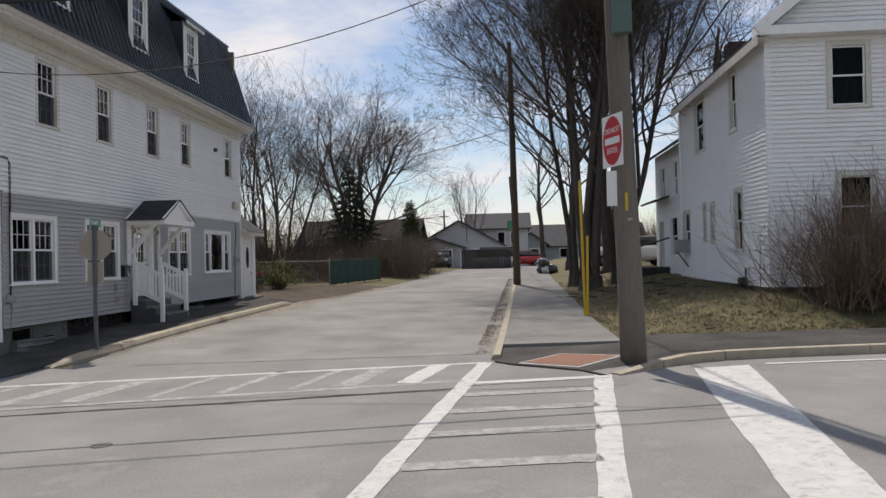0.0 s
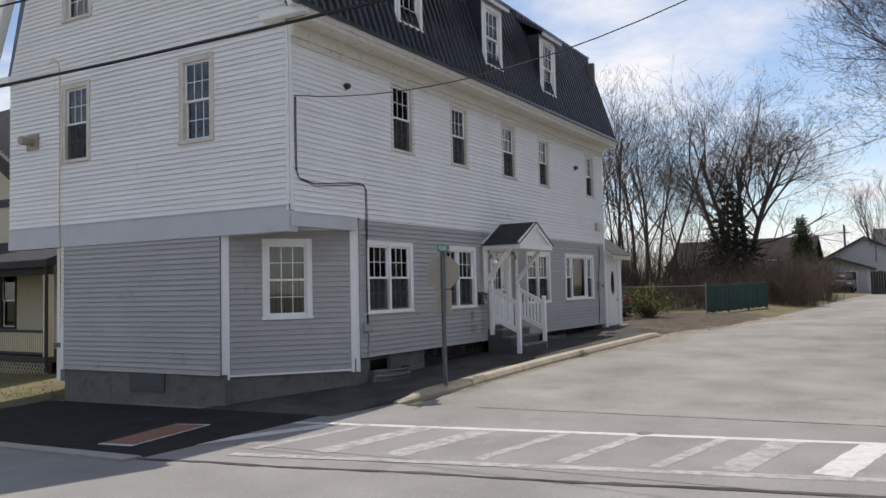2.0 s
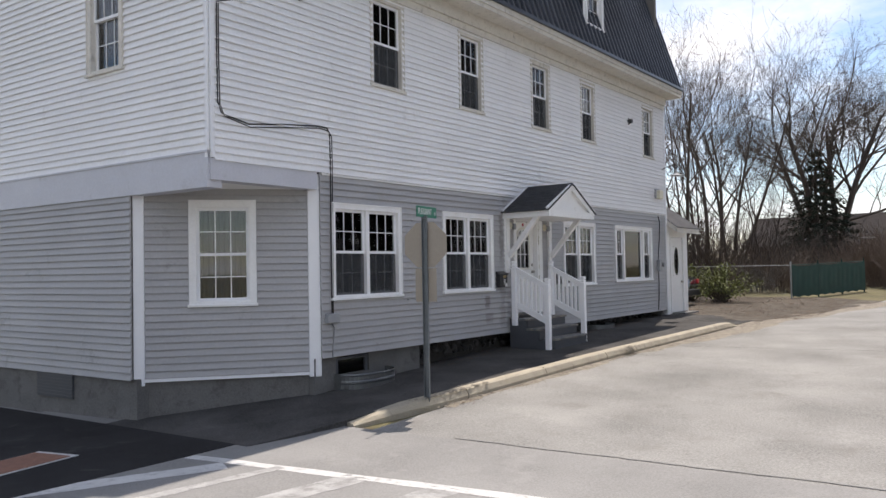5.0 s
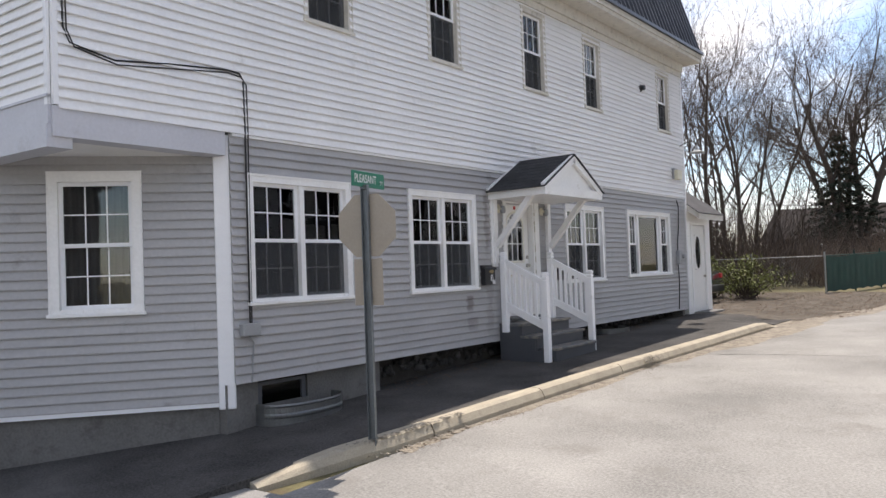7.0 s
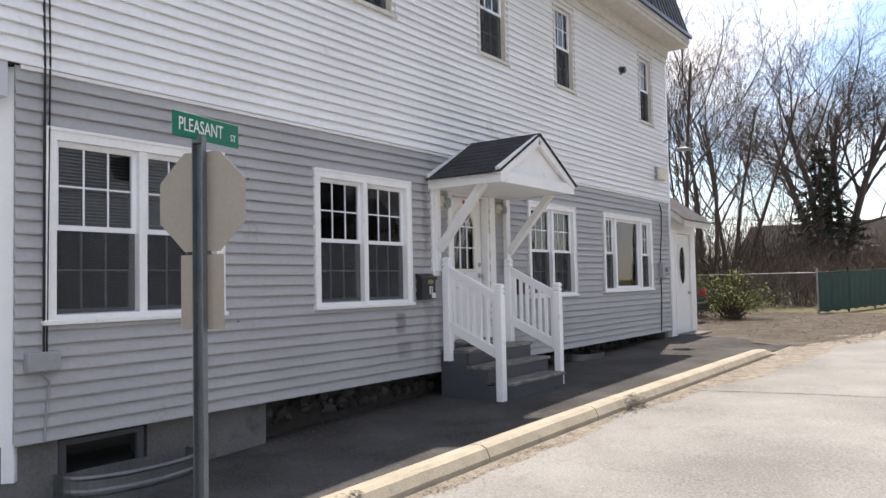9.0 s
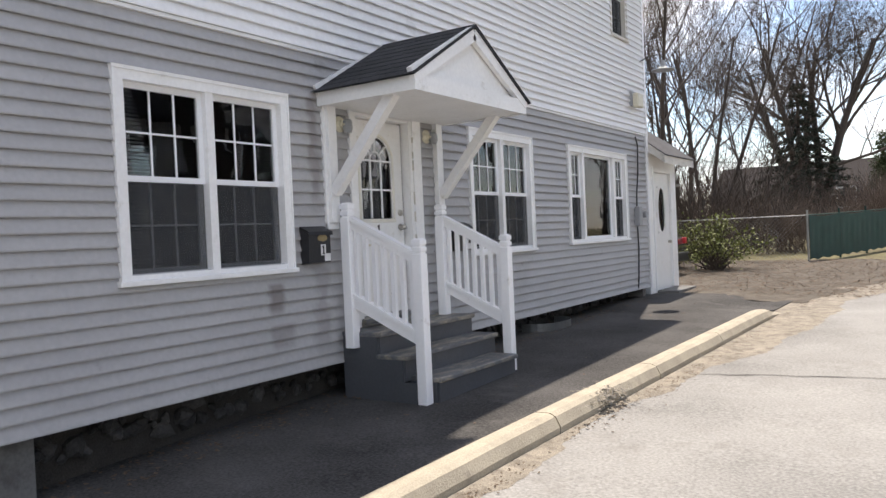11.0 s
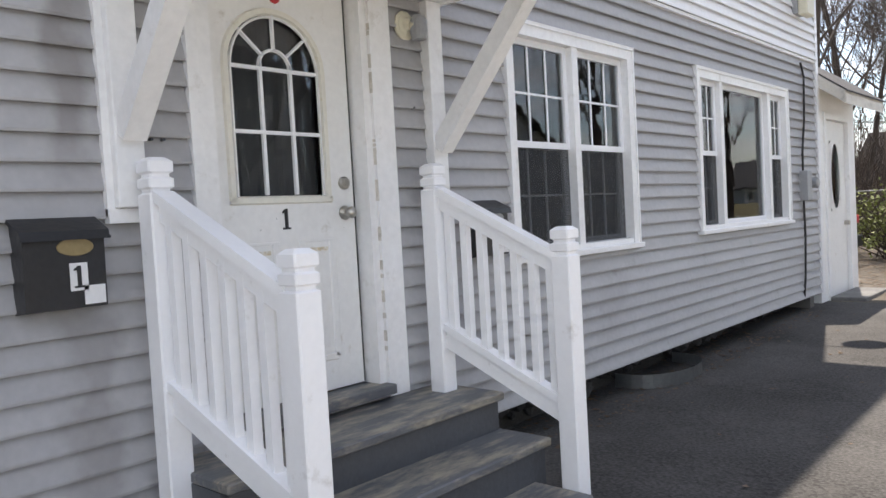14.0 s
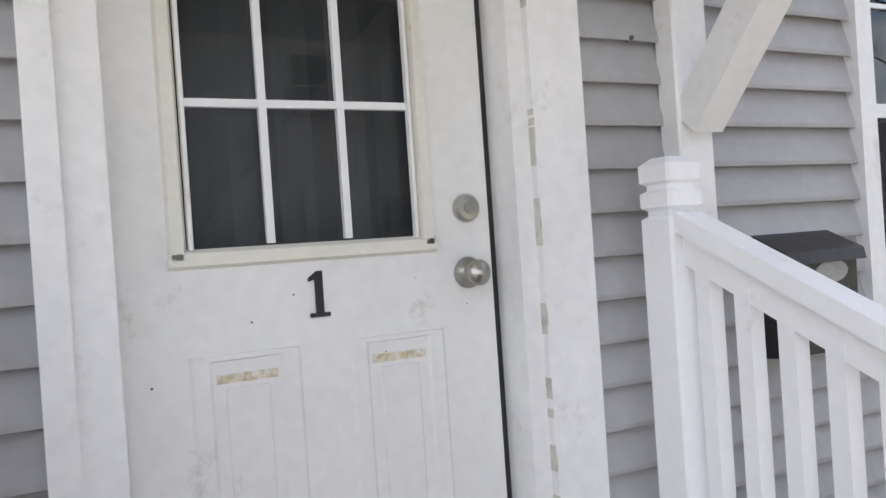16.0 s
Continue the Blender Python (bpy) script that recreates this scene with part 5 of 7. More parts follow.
def sconce(y):
    """An old round porcelain lamp holder with a short socket."""
    s = thing("porch_lamp", "old cream porcelain porch lamp with no shade", "lamp", (0.05, y, 2.62), group="porch lamps")
    part("back_plate", lathe(bmesh.new(), (0.022, y, 2.62), [(0, 0.075), (0.012, 0.075), (0.018, 0.06), (0.022, 0.058), (0.03, 0.04), (0.05, 0.03)], 10), M_CREAM, s)
    part("socket", lathe(bmesh.new(), (0.055, y + 0.015, 2.61), [(0, 0.028), (0.05, 0.03)], 14), M_CREAM, s)
    part("lamp_cup", lathe(bmesh.new(), (0.10, y + 0.03, 2.66), [(0, 0.03), (0.02, 0.042), (0.08, 0.046), (0.12, 0.036)], 14, (0, 0, -1)), M_GREYBOX, s)


sconce(7.19)
sconce(8.57)

steps = thing("front_steps", "three grey painted wooden front steps with worn treads", "steps", (0.5, 7.85, 0.15))
SY0, SY1 = 7.10, 8.66
TREADS = ((0.02, 0.47, 0.735), (0.40, 0.74, 0.545), (0.68, 1.02, 0.355))
for k, (x0, x1, z) in enumerate(TREADS):
    ya, yb = (SY0, SY1 + 0.02) if k < 2 else (7.203, 8.577)
    part("tread", boxes((x0, x1, ya, yb, z - 0.04, z), bev=0.006), M_STEP, steps, "worn grey tread")
    part("riser", boxes((x1 - 0.055, x1 - 0.03, ya + 0.02, yb - 0.02, z - 0.225, z - 0.04)), M_RISER, steps)
part("side_panel", boxes((0.03, 0.42, SY0 + 0.0, SY0 + 0.02, 0.12, 0.695), (0.42, 0.69, SY0, SY0 + 0.02, 0.12, 0.505), (0.69, 0.848, SY0, SY0 + 0.02, 0.12, 0.315), (0.69, 0.97, 7.205, 7.225, 0.12, 0.315)), M_RISER, steps, "dark grey side boarding")
part("side_panel", boxes((0.03, 0.42, SY1 - 0.02, SY1, 0.12, 0.695), (0.42, 0.69, SY1 - 0.02, SY1, 0.12, 0.505), (0.69, 0.97, 8.555, 8.575, 0.12, 0.315)), M_RISER, steps, "dark grey side boarding")


def rail_post(r, x, y, z0, z1, bev=0.006, w=0.098):
    """A square newel with two grooves under a chamfered cap."""
    bm = bmesh.new()
    h = w / 2
    prof = [(z0, h), (z1 - 0.135, h), (z1 - 0.128, h - 0.011), (z1 - 0.116, h - 0.011), (z1 - 0.109, h), (z1 - 0.078, h), (z1 - 0.071, h - 0.011), (z1 - 0.060, h - 0.011), (z1 - 0.053, h), (z1 - 0.016, h), (z1, h - 0.02)]
    last = None
    for z, q in prof:
        c = min(bev, q * 0.2)
        row = [bm.verts.new((x + a, y + b, z)) for a, b in ((-q + c, -q), (q - c, -q), (q, -q + c), (q, q - c), (q - c, q), (-q + c, q), (-q, q - c), (-q, -q + c))]
        if last:
            for i in range(8):
                bm.faces.new((last[i], last[(i + 1) % 8], row[(i + 1) % 8], row[i]))
        else:
            bm.faces.new(row[::-1])
        last = row
    bm.faces.new(last)
    part("newel_post", bm, M_RAIL, r)


def railing(y, yb, back_foot, count):
    r = thing("stair_railing", "white painted wooden stair railing with square balusters", "railing", (0.5, y, 0.2), group="stair railings")
    rail_post(r, 0.175, yb, back_foot, 1.895)
    rail_post(r, 0.895, y, walk_z(0.9, y) - 0.01, 1.55)
    a, b = Vector((0.215, yb, 1.755)), Vector((0.86, y, 1.415))
    c, e = Vector((0.215, yb, 1.01)), Vector((0.86, y, 0.685))
    part("top_rail", bar(bmesh.new(), a, b, 0.085, 0.038), M_RAIL, r)
    part("top_rail", bar(bmesh.new(), a - Vector((0, 0, 0.054)), b - Vector((0, 0, 0.054)), 0.04, 0.068), M_RAIL, r, "rail board under the cap rail")
    part("bottom_rail", bar(bmesh.new(), c, e, 0.04, 0.085), M_RAIL, r)
    part("bottom_rail", bar(bmesh.new(), c + Vector((0, 0, 0.062)), e + Vector((0, 0, 0.062)), 0.075, 0.034), M_RAIL, r)
    for i in range(count):
        f = (i + 0.55) / count
        p, q = a.lerp(b, f), c.lerp(e, f)
        part("baluster", boxes((p.x - 0.019, p.x + 0.019, p.y - 0.019, p.y + 0.019, q.z + 0.07, p.z - 0.07)), M_RAIL, r)


railing(7.137, 7.07, 0.60, 7)
railing(8.635, 8.56, 0.735, 7)


def mailbox(y0, z0, number, badge, low=False):
    b = thing("mailbox", f"black wall mailbox with a white number {number} label", "mailbox", (0.08, y0 + 0.14, z0), group="mailboxes")
    w, h = 0.27, 0.33
    bm = bmesh.new()
    prism(bm, [(0.022, z0), (0.12, z0 + 0.01), (0.125, z0 + h - 0.075), (0.022, z0 + h - 0.02)], y0, y0 + w)
    part("body", bm, M_BLACK, b)
    bm = bmesh.new()
    prism(bm, [(0.022, z0 + h - 0.018), (0.135, z0 + h - 0.06), (0.142, z0 + h - 0.085), (0.146, z0 + h - 0.085), (0.14, z0 + h - 0.054), (0.022, z0 + h)], y0 - 0.012, y0 + w + 0.012)
    part("lid", bm, M_BLACK, b)
    bm = lathe(bmesh.new(), (0.1245, y0 + 0.17, z0 + 0.22), [(0, 0.05), (0.003, 0.048)], 20)
    for v in bm.verts:
        v.co.z = z0 + 0.22 + (v.co.z - z0 - 0.22) * 0.62
        v.co.y = y0 + 0.17 + (v.co.y - y0 - 0.17) * 1.25
    part("badge", bm, mat("brass_badge", (0.35, 0.27, 0.14), 0.4, metal=0.6) if not badge else M_GALV, b, "oval maker's plate")
    part("number_label", boxes((0.124, 0.127, y0 + 0.145, y0 + 0.205, z0 + 0.07, z0 + 0.165)), M_WSIGN, b)
    part("number_label", boxes((0.124, 0.127, y0 + 0.19, y0 + 0.262, z0 + 0.02, z0 + 0.085)), M_WSIGN, b, "blank white sticker")
    if number == "1":
        numeral_one("number", 0.075, b, pose(0.127, y0 + 0.175, z0 + 0.08, 0, 0, 90))
    else:
        lettering("number", number, 0.10, M_BLACK, b, pose(0.128, y0 + 0.175, z0 + 0.117, 90, 0, 90))


mailbox(6.62, 1.37, "1", 0)
mailbox(8.97, 1.38, "2", 1)

# ---- street-name and stop signs on their post ----
sg = thing("street_sign", "steel signpost with a green street name sign and bare sign backs", "street sign", (1.85, 2.21, 0.1))
PX, PY = 1.80, 2.21
turn = pose(PX, PY, 0, 0, 0, 18)      # local -y looks back down the street
bm = bmesh.new()
prof = [(-0.038, 0.0), (-0.038, -0.045), (-0.033, -0.045), (-0.033, -0.006), (0.033, -0.006), (0.033, -0.045), (0.038, -0.045), (0.038, 0.0)]
ends = [[bm.verts.new((x, y, z)) for x, y in prof] for z in (-0.2, 2.50)]
for k in range(8):
    bm.faces.new((ends[0][k], ends[0][(k + 1) % 8], ends[1][(k + 1) % 8], ends[1][k]))
part("post", bm, M_POST, sg, "galvanised channel post", turn)
for k in range(84):
    part("post_hole", boxes((-0.0386, -0.038, -0.028, -0.018, 0.12 + k * 0.028, 0.132 + k * 0.028)), M_BLACK, sg, "", turn)
bm = bmesh.new()
bmesh.ops.create_cone(bm, cap_ends=True, segments=8, radius1=0.335, radius2=0.335, depth=0.003)
bmesh.ops.rotate(bm, verts=bm.verts, cent=(0, 0, 0), matrix=Euler((0, 0, math.pi / 8)).to_matrix())
bmesh.ops.rotate(bm, verts=bm.verts, cent=(0, 0, 0), matrix=Euler((math.pi / 2, 0, 0)).to_matrix())
bmesh.ops.translate(bm, verts=bm.verts, vec=(0, 0.006, 2.10))
part("stop_plate", bm, M_SIGNBACK, sg, "bare back of an eight-sided sign", turn)
part("lower_plate", boxes((-0.155, 0.155, 0.003, 0.006, 1.31, 1.77), bev=0.0), M_SIGNBACK, sg, "bare back of a small plate", turn)
part("name_bracket", boxes((-0.03, 0.03, -0.05, 0.01, 2.46, 2.50)), M_POST, sg, "", turn)
blade = pose(PX - 0.01, PY + 0.05, 2.555, 0, 0, 100)
name_blade = part("name_blade", boxes((-0.29, 0.29, -0.003, 0.003, -0.077, 0.077), bev=0.002), M_GREEN, sg, "green street name sign", blade)
lettering("street_name", "PLEASANT", 0.118, M_WSIGN, name_blade, blade @ pose(-0.05, -0.0045, 0.0, 90, 0, 0), 0.70, "white lettering")
lettering("street_name", "ST", 0.062, M_WSIGN, name_blade, blade @ pose(0.235, -0.0045, -0.02, 90, 0, 0), 0.85, "white lettering")

# ---- fittings on the corner house ----
part("round_vent", lathe(bmesh.new(), (0.02, 13.14, 5.61), [(0, 0.085), (0.03, 0.085), (0.05, 0.06), (0.12, 0.06), (0.125, 0.05)], 16), M_BLACK, house, "small black wall vent")
part("round_vent", lathe(bmesh.new(), (0.02, 1.56, 5.81), [(0, 0.075), (0.03, 0.075), (0.05, 0.055), (0.11, 0.055)], 16), M_BLACK, house, "small black wall vent")
ex = part("dryer_vent", boxes((7.12, 7.5, 0.0, 0.08, 5.10, 5.46)), M_SIGNBACK, house, "brown-grey exhaust hood", W_FRONT)
part("vent_pipe", lathe(bmesh.new(), (7.33, 0.05, 5.29), [(0, 0.10), (0.28, 0.10), (0.29, 0.085)], 16, (0, 1, 0)), M_SIGNBACK, ex, "", W_FRONT)
fl = thing("flood_light", "yellowed rectangular flood light on the wall", "lamp", (0.1, 14.9, 3.8))
part("housing", boxes((0.03, 0.10, 14.78, 15.02, 3.66, 3.92), bev=0.01), M_GREYBOX, fl)
part("lens", boxes((0.10, 0.20, 14.79, 15.06, 3.64, 3.88), bev=0.015), M_CREAM, fl, "yellowed plastic lens")
gl = thing("gooseneck_lamp", "old enamel gooseneck lamp on the house corner", "lamp", (0.3, 15.45, 4.4))
part("arm", tube(bmesh.new(), [(0.0, 15.42, 4.52), (0.18, 15.44, 4.60), (0.40, 15.46, 4.62), (0.44, 15.46, 4.52)], 0.012, 6), M_BLACK, gl)
part("shade", lathe(bmesh.new(), (0.44, 15.46, 4.50), [(0, 0.03), (0.10, 0.05), (0.14, 0.10), (0.17, 0.20), (0.18, 0.20)], 20, (0, 0, -1)), M_GREYBOX, gl)
mb = thing("electric_box", "grey electric box with a meter and conduit", "electric box", (0.06, 14.95, 1.7))
part("box", boxes((0.02, 0.12, 14.86, 15.02, 1.58, 1.92), bev=0.006), M_GREYBOX, mb)
part("dial", lathe(bmesh.new(), (0.06, 15.13, 1.78), [(0, 0.06), (0.09, 0.06), (0.1, 0.045)], 16), M_GREYBOX, mb)
part("conduit", tube(bmesh.new(), [(0.05, 14.94, 1.92), (0.05, 14.95, 2.15), (0.05, 15.05, 2.5), (0.05, 15.09, 3.0), (0.045, 15.0, 3.15)], 0.012, 6), M_WIRE, mb)
part("conduit", tube(bmesh.new(), [(0.05, 14.93, 1.58), (0.05, 14.95, 1.2), (0.05, 14.9, 0.7), (0.02, 14.92, 0.44)], 0.012, 6), M_WIRE, mb)
jb = thing("junction_box", "small grey junction box with a cable", "junction box", (0.06, 2.1, 1.05))
part("box", boxes((0.02, 0.11, 1.98, 2.22, 0.98, 1.12), bev=0.008), M_GREYBOX, jb)
part("cable", tube(bmesh.new(), [(0.05, 2.1, 0.98), (0.05, 2.16, 0.9), (0.035, 2.14, 0.6), (0.035, 2.13, 0.46)], 0.011, 6), M_GREYBOX, jb)
cb = thing("service_cable", "black service cable clipped to the house corner", "cable", (0.05, 0.1, 5.3))
part("cable", tube(bmesh.new(), [(0.06, 0.09, 5.31), (0.05, 0.09, 4.6), (0.05, 0.10, 4.0), (0.05, 0.16, 3.86), (0.05, 0.6, 3.78), (0.05, 1.2, 3.86), (0.05, 1.9, 3.93), (0.05, 2.06, 3.92), (0.05, 2.11, 3.85), (0.05, 2.12, 3.3), (0.045, 2.12, 2.0), (0.045, 2.12, 1.1)], 0.010, 6), M_WIRE, cb)
part("cable", tube(bmesh.new(), [(0.07, 0.11, 5.31), (0.06, 0.115, 4.6), (0.055, 0.13, 3.98), (0.055, 0.2, 3.83), (0.055, 0.62, 3.74), (0.055, 1.1, 3.80), (0.055, 1.9, 3.90), (0.055, 2.08, 3.88), (0.055, 2.15, 3.8), (0.05, 2.16, 3.3), (0.05, 2.145, 2.0), (0.05, 2.14, 1.1)], 0.008, 6), M_WIRE, cb)
yc = thing("yellow_cable", "thin yellow cable hanging down the front wall", "cable", (-6, -0.4, 4))
part("cable", tube(bmesh.new(), [W_FRONT @ Vector(p) for p in ((6.74, 0.05, 6.98), (6.62, 0.06, 7.05), (6.44, 0.06, 7.0), (6.37, 0.05, 6.8), (6.36, 0.05, 5.0), (6.37, 0.05, 3.5), (6.33, 0.06, 2.9), (6.36, 0.0, 0.3))], 0.009, 6), M_YELLOW, yc)
pit = thing("drain_ring", "dark galvanised ring beside the foundation", "window well", (0.05, 11.4, 0.25))
bm = bmesh.new()
pts = [(-0.2 + 0.42 * math.sin(a) ** 0.7, 11.45 - 0.5 * math.cos(a)) for a in spread(0.0, math.pi, 16)]
rows = [[bm.verts.new((x, y, z)) for x, y in pts] for z in (0.15, 0.27, 0.33)]
for a, b in zip(rows, rows[1:]):
    for i in range(16):
        bm.faces.new((a[i], a[i + 1], b[i + 1], b[i]))
bmesh.ops.solidify(bm, geom=bm.faces[:], thickness=0.01)
part("ring", bm, M_GALV, pit)


# ---- trees ----
def limb_tube(store, pts, radii, sides):
    verts, faces = store
    o = len(verts)
    n = len(pts)
    for i, p in enumerate(pts):
        d = (pts[min(i + 1, n - 1)] - pts[max(i - 1, 0)]).normalized()
        s = d.cross(Vector((0.9, 0.1, 0.4))).normalized()
        u = s.cross(d)
        for k in range(sides):
            a = 2 * math.pi * k / sides
            verts.append(p + (s * math.cos(a) + u * math.sin(a)) * radii[i])
    for i in range(n - 1):
        for k in range(sides):
            a, b = o + i * sides + k, o + i * sides + (k + 1) % sides
            faces.append((a, b, b + sides, a + sides))


def grow(wood, twigs, rng, p, d, length, r, level, deepest, spread_deg, up, kids, wobble=0.16, droop=0.0, wide=1.0):
    """One branch and, along its outer part, its children."""
    n = 5 if level < 2 else (4 if level < deepest else 3)
    pts, radii, q = [p.copy()], [r], p.copy()
    for i in range(n):
        wob = wobble * (0.45 if level == 0 else 1.0)
        d = (d + Vector((rng.gauss(0, wob), rng.gauss(0, wob), rng.gauss(0, wob) + up - droop * (i / n)))).normalized()
        q = q + d * length / n
        pts.append(q.copy())
        radii.append(max(0.0035, r * (1 - (0.62 if level < deepest else 0.85) * (i + 1) / n)))
    limb_tube(wood if level < 3 else twigs, pts, radii, 8 if level == 0 else (6 if level == 1 else (4 if level == 2 else 3)))
    if level >= deepest:
        return
    count = kids[level]
    for c in range(count):
        f = (0.35 if level == 0 else 0.2) + (0.65 if level == 0 else 0.8) * (c + rng.random()) / count
        k = min(int(f * n), n - 1)
        at = pts[k].lerp(pts[k + 1], f * n - k)
        axis = (pts[k + 1] - pts[k]).normalized()
        side = axis.cross(Vector((rng.gauss(0, 1), rng.gauss(0, 1), rng.gauss(0, 1)))).normalized()
        a = radians(rng.uniform(0.6, 1.25) * spread_deg)
        nd = (axis * math.cos(a) + side * math.sin(a)).normalized()
        ratio = rng.uniform(0.45, 0.72) * (1.15 - 0.45 * f) * (wide if level == 0 else 1.0)
        grow(wood, twigs, rng, at, nd, length * ratio, max(0.004, radii[k] * rng.uniform(0.36, 0.56)), level + 1, deepest, spread_deg, up, kids, wobble, droop, wide)


def bare_tree(x, y, height, r, label, seed, stems=1, deepest=4, spread_deg=42, up=0.06, kids=(7, 6, 6, 4), lean=0.0, group="bare trees", reach=0.68, away=(0, 0), bark=None, spreading=0.12, wide=1.0):
    rng = random.Random(seed)
    wood, twigs = ([], []), ([], [])
    z = land_z(x, y) - 0.12
    t = thing("tree", label, "tree", (x, y, z), group=group)
    for s in range(stems):
        a = 2 * math.pi * (s + rng.random() * 0.5) / stems
        tilt = lean if stems == 1 else lean + spreading * (0.5 + rng.random())
        d = Vector((math.cos(a) * tilt + away[0], math.sin(a) * tilt + away[1], 1)).normalized()
        base = Vector((x + math.cos(a) * r * 0.8 * (stems > 1), y + math.sin(a) * r * 0.8 * (stems > 1), z))
        grow(wood, twigs, rng, base, d, height * reach * rng.uniform(0.92, 1.08), r * (1 if stems == 1 else 0.72), 0, deepest, spread_deg, up, kids, wide=wide)
        flare = [base + Vector((0, 0, h)) + d * 0 for h in (0.0, 0.25, 0.6)]
        limb_tube(wood, flare, [r * 1.5, r * 1.12, r * 0.95], 9)
    raw("trunk", wood[0], wood[1], bark or M_BARK, t, "", None, True)
    raw("crown", twigs[0], twigs[1], M_TWIG, t, "bare brown twigs")["kind"] = "stuff"
    return t


bare_tree(13.3, 17.4, 19, 0.25, "large bare maple with several dark upright trunks", 3, stems=4, deepest=5, kids=(10, 7, 6, 5, 3), spread_deg=40, up=0.09, spreading=0.08, wide=1.0)
bare_tree(13.0, 20.2, 17, 0.19, "large bare maple leaning over the pavement", 5, stems=3, deepest=5, kids=(10, 7, 6, 5, 3), spread_deg=44, up=0.07, spreading=0.08, wide=0.95)
bare_tree(14.5, 17.6, 17, 0.21, "large bare maple on the lawn", 8, stems=3, deepest=5, kids=(9, 6, 6, 4, 3), spread_deg=40, up=0.09, spreading=0.07)
bare_tree(15.2, 25.0, 16, 0.30, "bare maple behind the lawn", 11, stems=2, kids=(7, 6, 6, 4))
bare_tree(12.9, 46.0, 12, 0.22, "bare tree by the far pavement", 14, kids=(7, 6, 5, 4))
bare_tree(-1.5, 46.6, 16.5, 0.34, "broad bare maple with a rounded crown and heavy limbs", 22, stems=6, deepest=5, kids=(7, 6, 6, 4, 3), spread_deg=46, up=0.05, reach=0.60, spreading=0.25)
for k, (x, y, h, r, n) in enumerate(((-2.66, 24.0, 12.2, 0.13, 2), (-4.6, 30.0, 12.0, 0.11, 2), (-3.4, 27.4, 11.0, 0.08, 2), (-3.5, 34.0, 12.5, 0.14, 3), (-1.2, 31.2, 7.6, 0.07, 2))):
    bare_tree(x, y, h, r, "slender bare tree with upcurving branches", 31 + k, stems=n, kids=(8, 5, 4, 3), spread_deg=48, up=0.15, group="slender bare trees", spreading=0.16)
bare_tree(-6.5, 40, 14, 0.2, "bare tree in the back gardens", 51, stems=2, kids=(7, 6, 5, 4))
bare_tree(6.3, 67, 10.5, 0.14, "thin bare tree before the far houses", 53, stems=3, kids=(6, 5, 5, 3), spread_deg=28, up=0.14)
bare_tree(19.5, 24, 15, 0.25, "bare tree behind the white house", 55, stems=2, kids=(7, 6, 5, 4))
bare_tree(13.8, 34.5, 13, 0.2, "bare tree along the street", 57, stems=1, kids=(7, 6, 5, 4))


def conifer(x, y, height, width, label, material, seed, layers=22, gap=0.10, droop=0.35, name="conifer_tree"):
    """A trunk with tiers of boughs, each a spray of small needle clumps."""
    rng = random.Random(seed)
    z0 = land_z(x, y) - 0.05
    t = thing(name, label, "tree", (x, y, z0))
    wood, leaf = ([], []), ([], [])
    limb_tube(wood, [Vector((x, y, z0)), Vector((x, y, z0 + height * 0.5)), Vector((x, y, z0 + height))], [0.04 * width + 0.06, 0.03 * width + 0.03, 0.01], 7)
    verts, faces = leaf
    for l in range(layers):
        f = l / layers
        zc = z0 + height * (0.06 + 0.94 * f)
        reach = width * (1 - f) ** 0.85 * rng.uniform(0.75, 1.1) + 0.12
        for b in range(int(7 + 9 * (1 - f))):
            a = rng.uniform(0, 2 * math.pi)
            rr = reach * rng.uniform(0.65, 1.05)
            tip = Vector((x + rr * math.cos(a), y + rr * math.sin(a), zc - droop * rr * 0.5))
            root = Vector((x, y, zc))
            limb_tube(wood, [root, tip], [0.02, 0.006], 3)
            for s in range(int(14 + 44 * rr)):
                g = rng.uniform(0.08, 1.0) ** 0.7
                p = root.lerp(tip, g) + Vector((rng.gauss(0, gap), rng.gauss(0, gap), rng.gauss(0, gap * 0.6)))
                v = [Vector((rng.gauss(0, 1), rng.gauss(0, 1), rng.gauss(-0.3, 0.6))).normalized() * rng.uniform(0.10, 0.26) for _ in range(2)]
                o = len(verts)
                verts += [p, p + v[0], p + v[0] * 0.4 + v[1] * 0.6]
                faces.append((o, o + 1, o + 2))
    raw("trunk", wood[0], wood[1], M_BARK, t)
    raw("crown", verts, faces, material, t, "needle boughs")


conifer(-1.9, 45.2, 8.2, 3.4, "dark spruce with drooping boughs", M_NEEDLE, 61, 18, 0.09, 0.55)
conifer(1.3, 57.0, 6.2, 1.5, "dense rounded green cedar", M_CEDAR, 63, 26, 0.22, -0.4)
conifer(21.0, 27.0, 11.0, 2.2, "dark spruce behind the white house", M_NEEDLE, 65, 22, 0.13, 0.4)


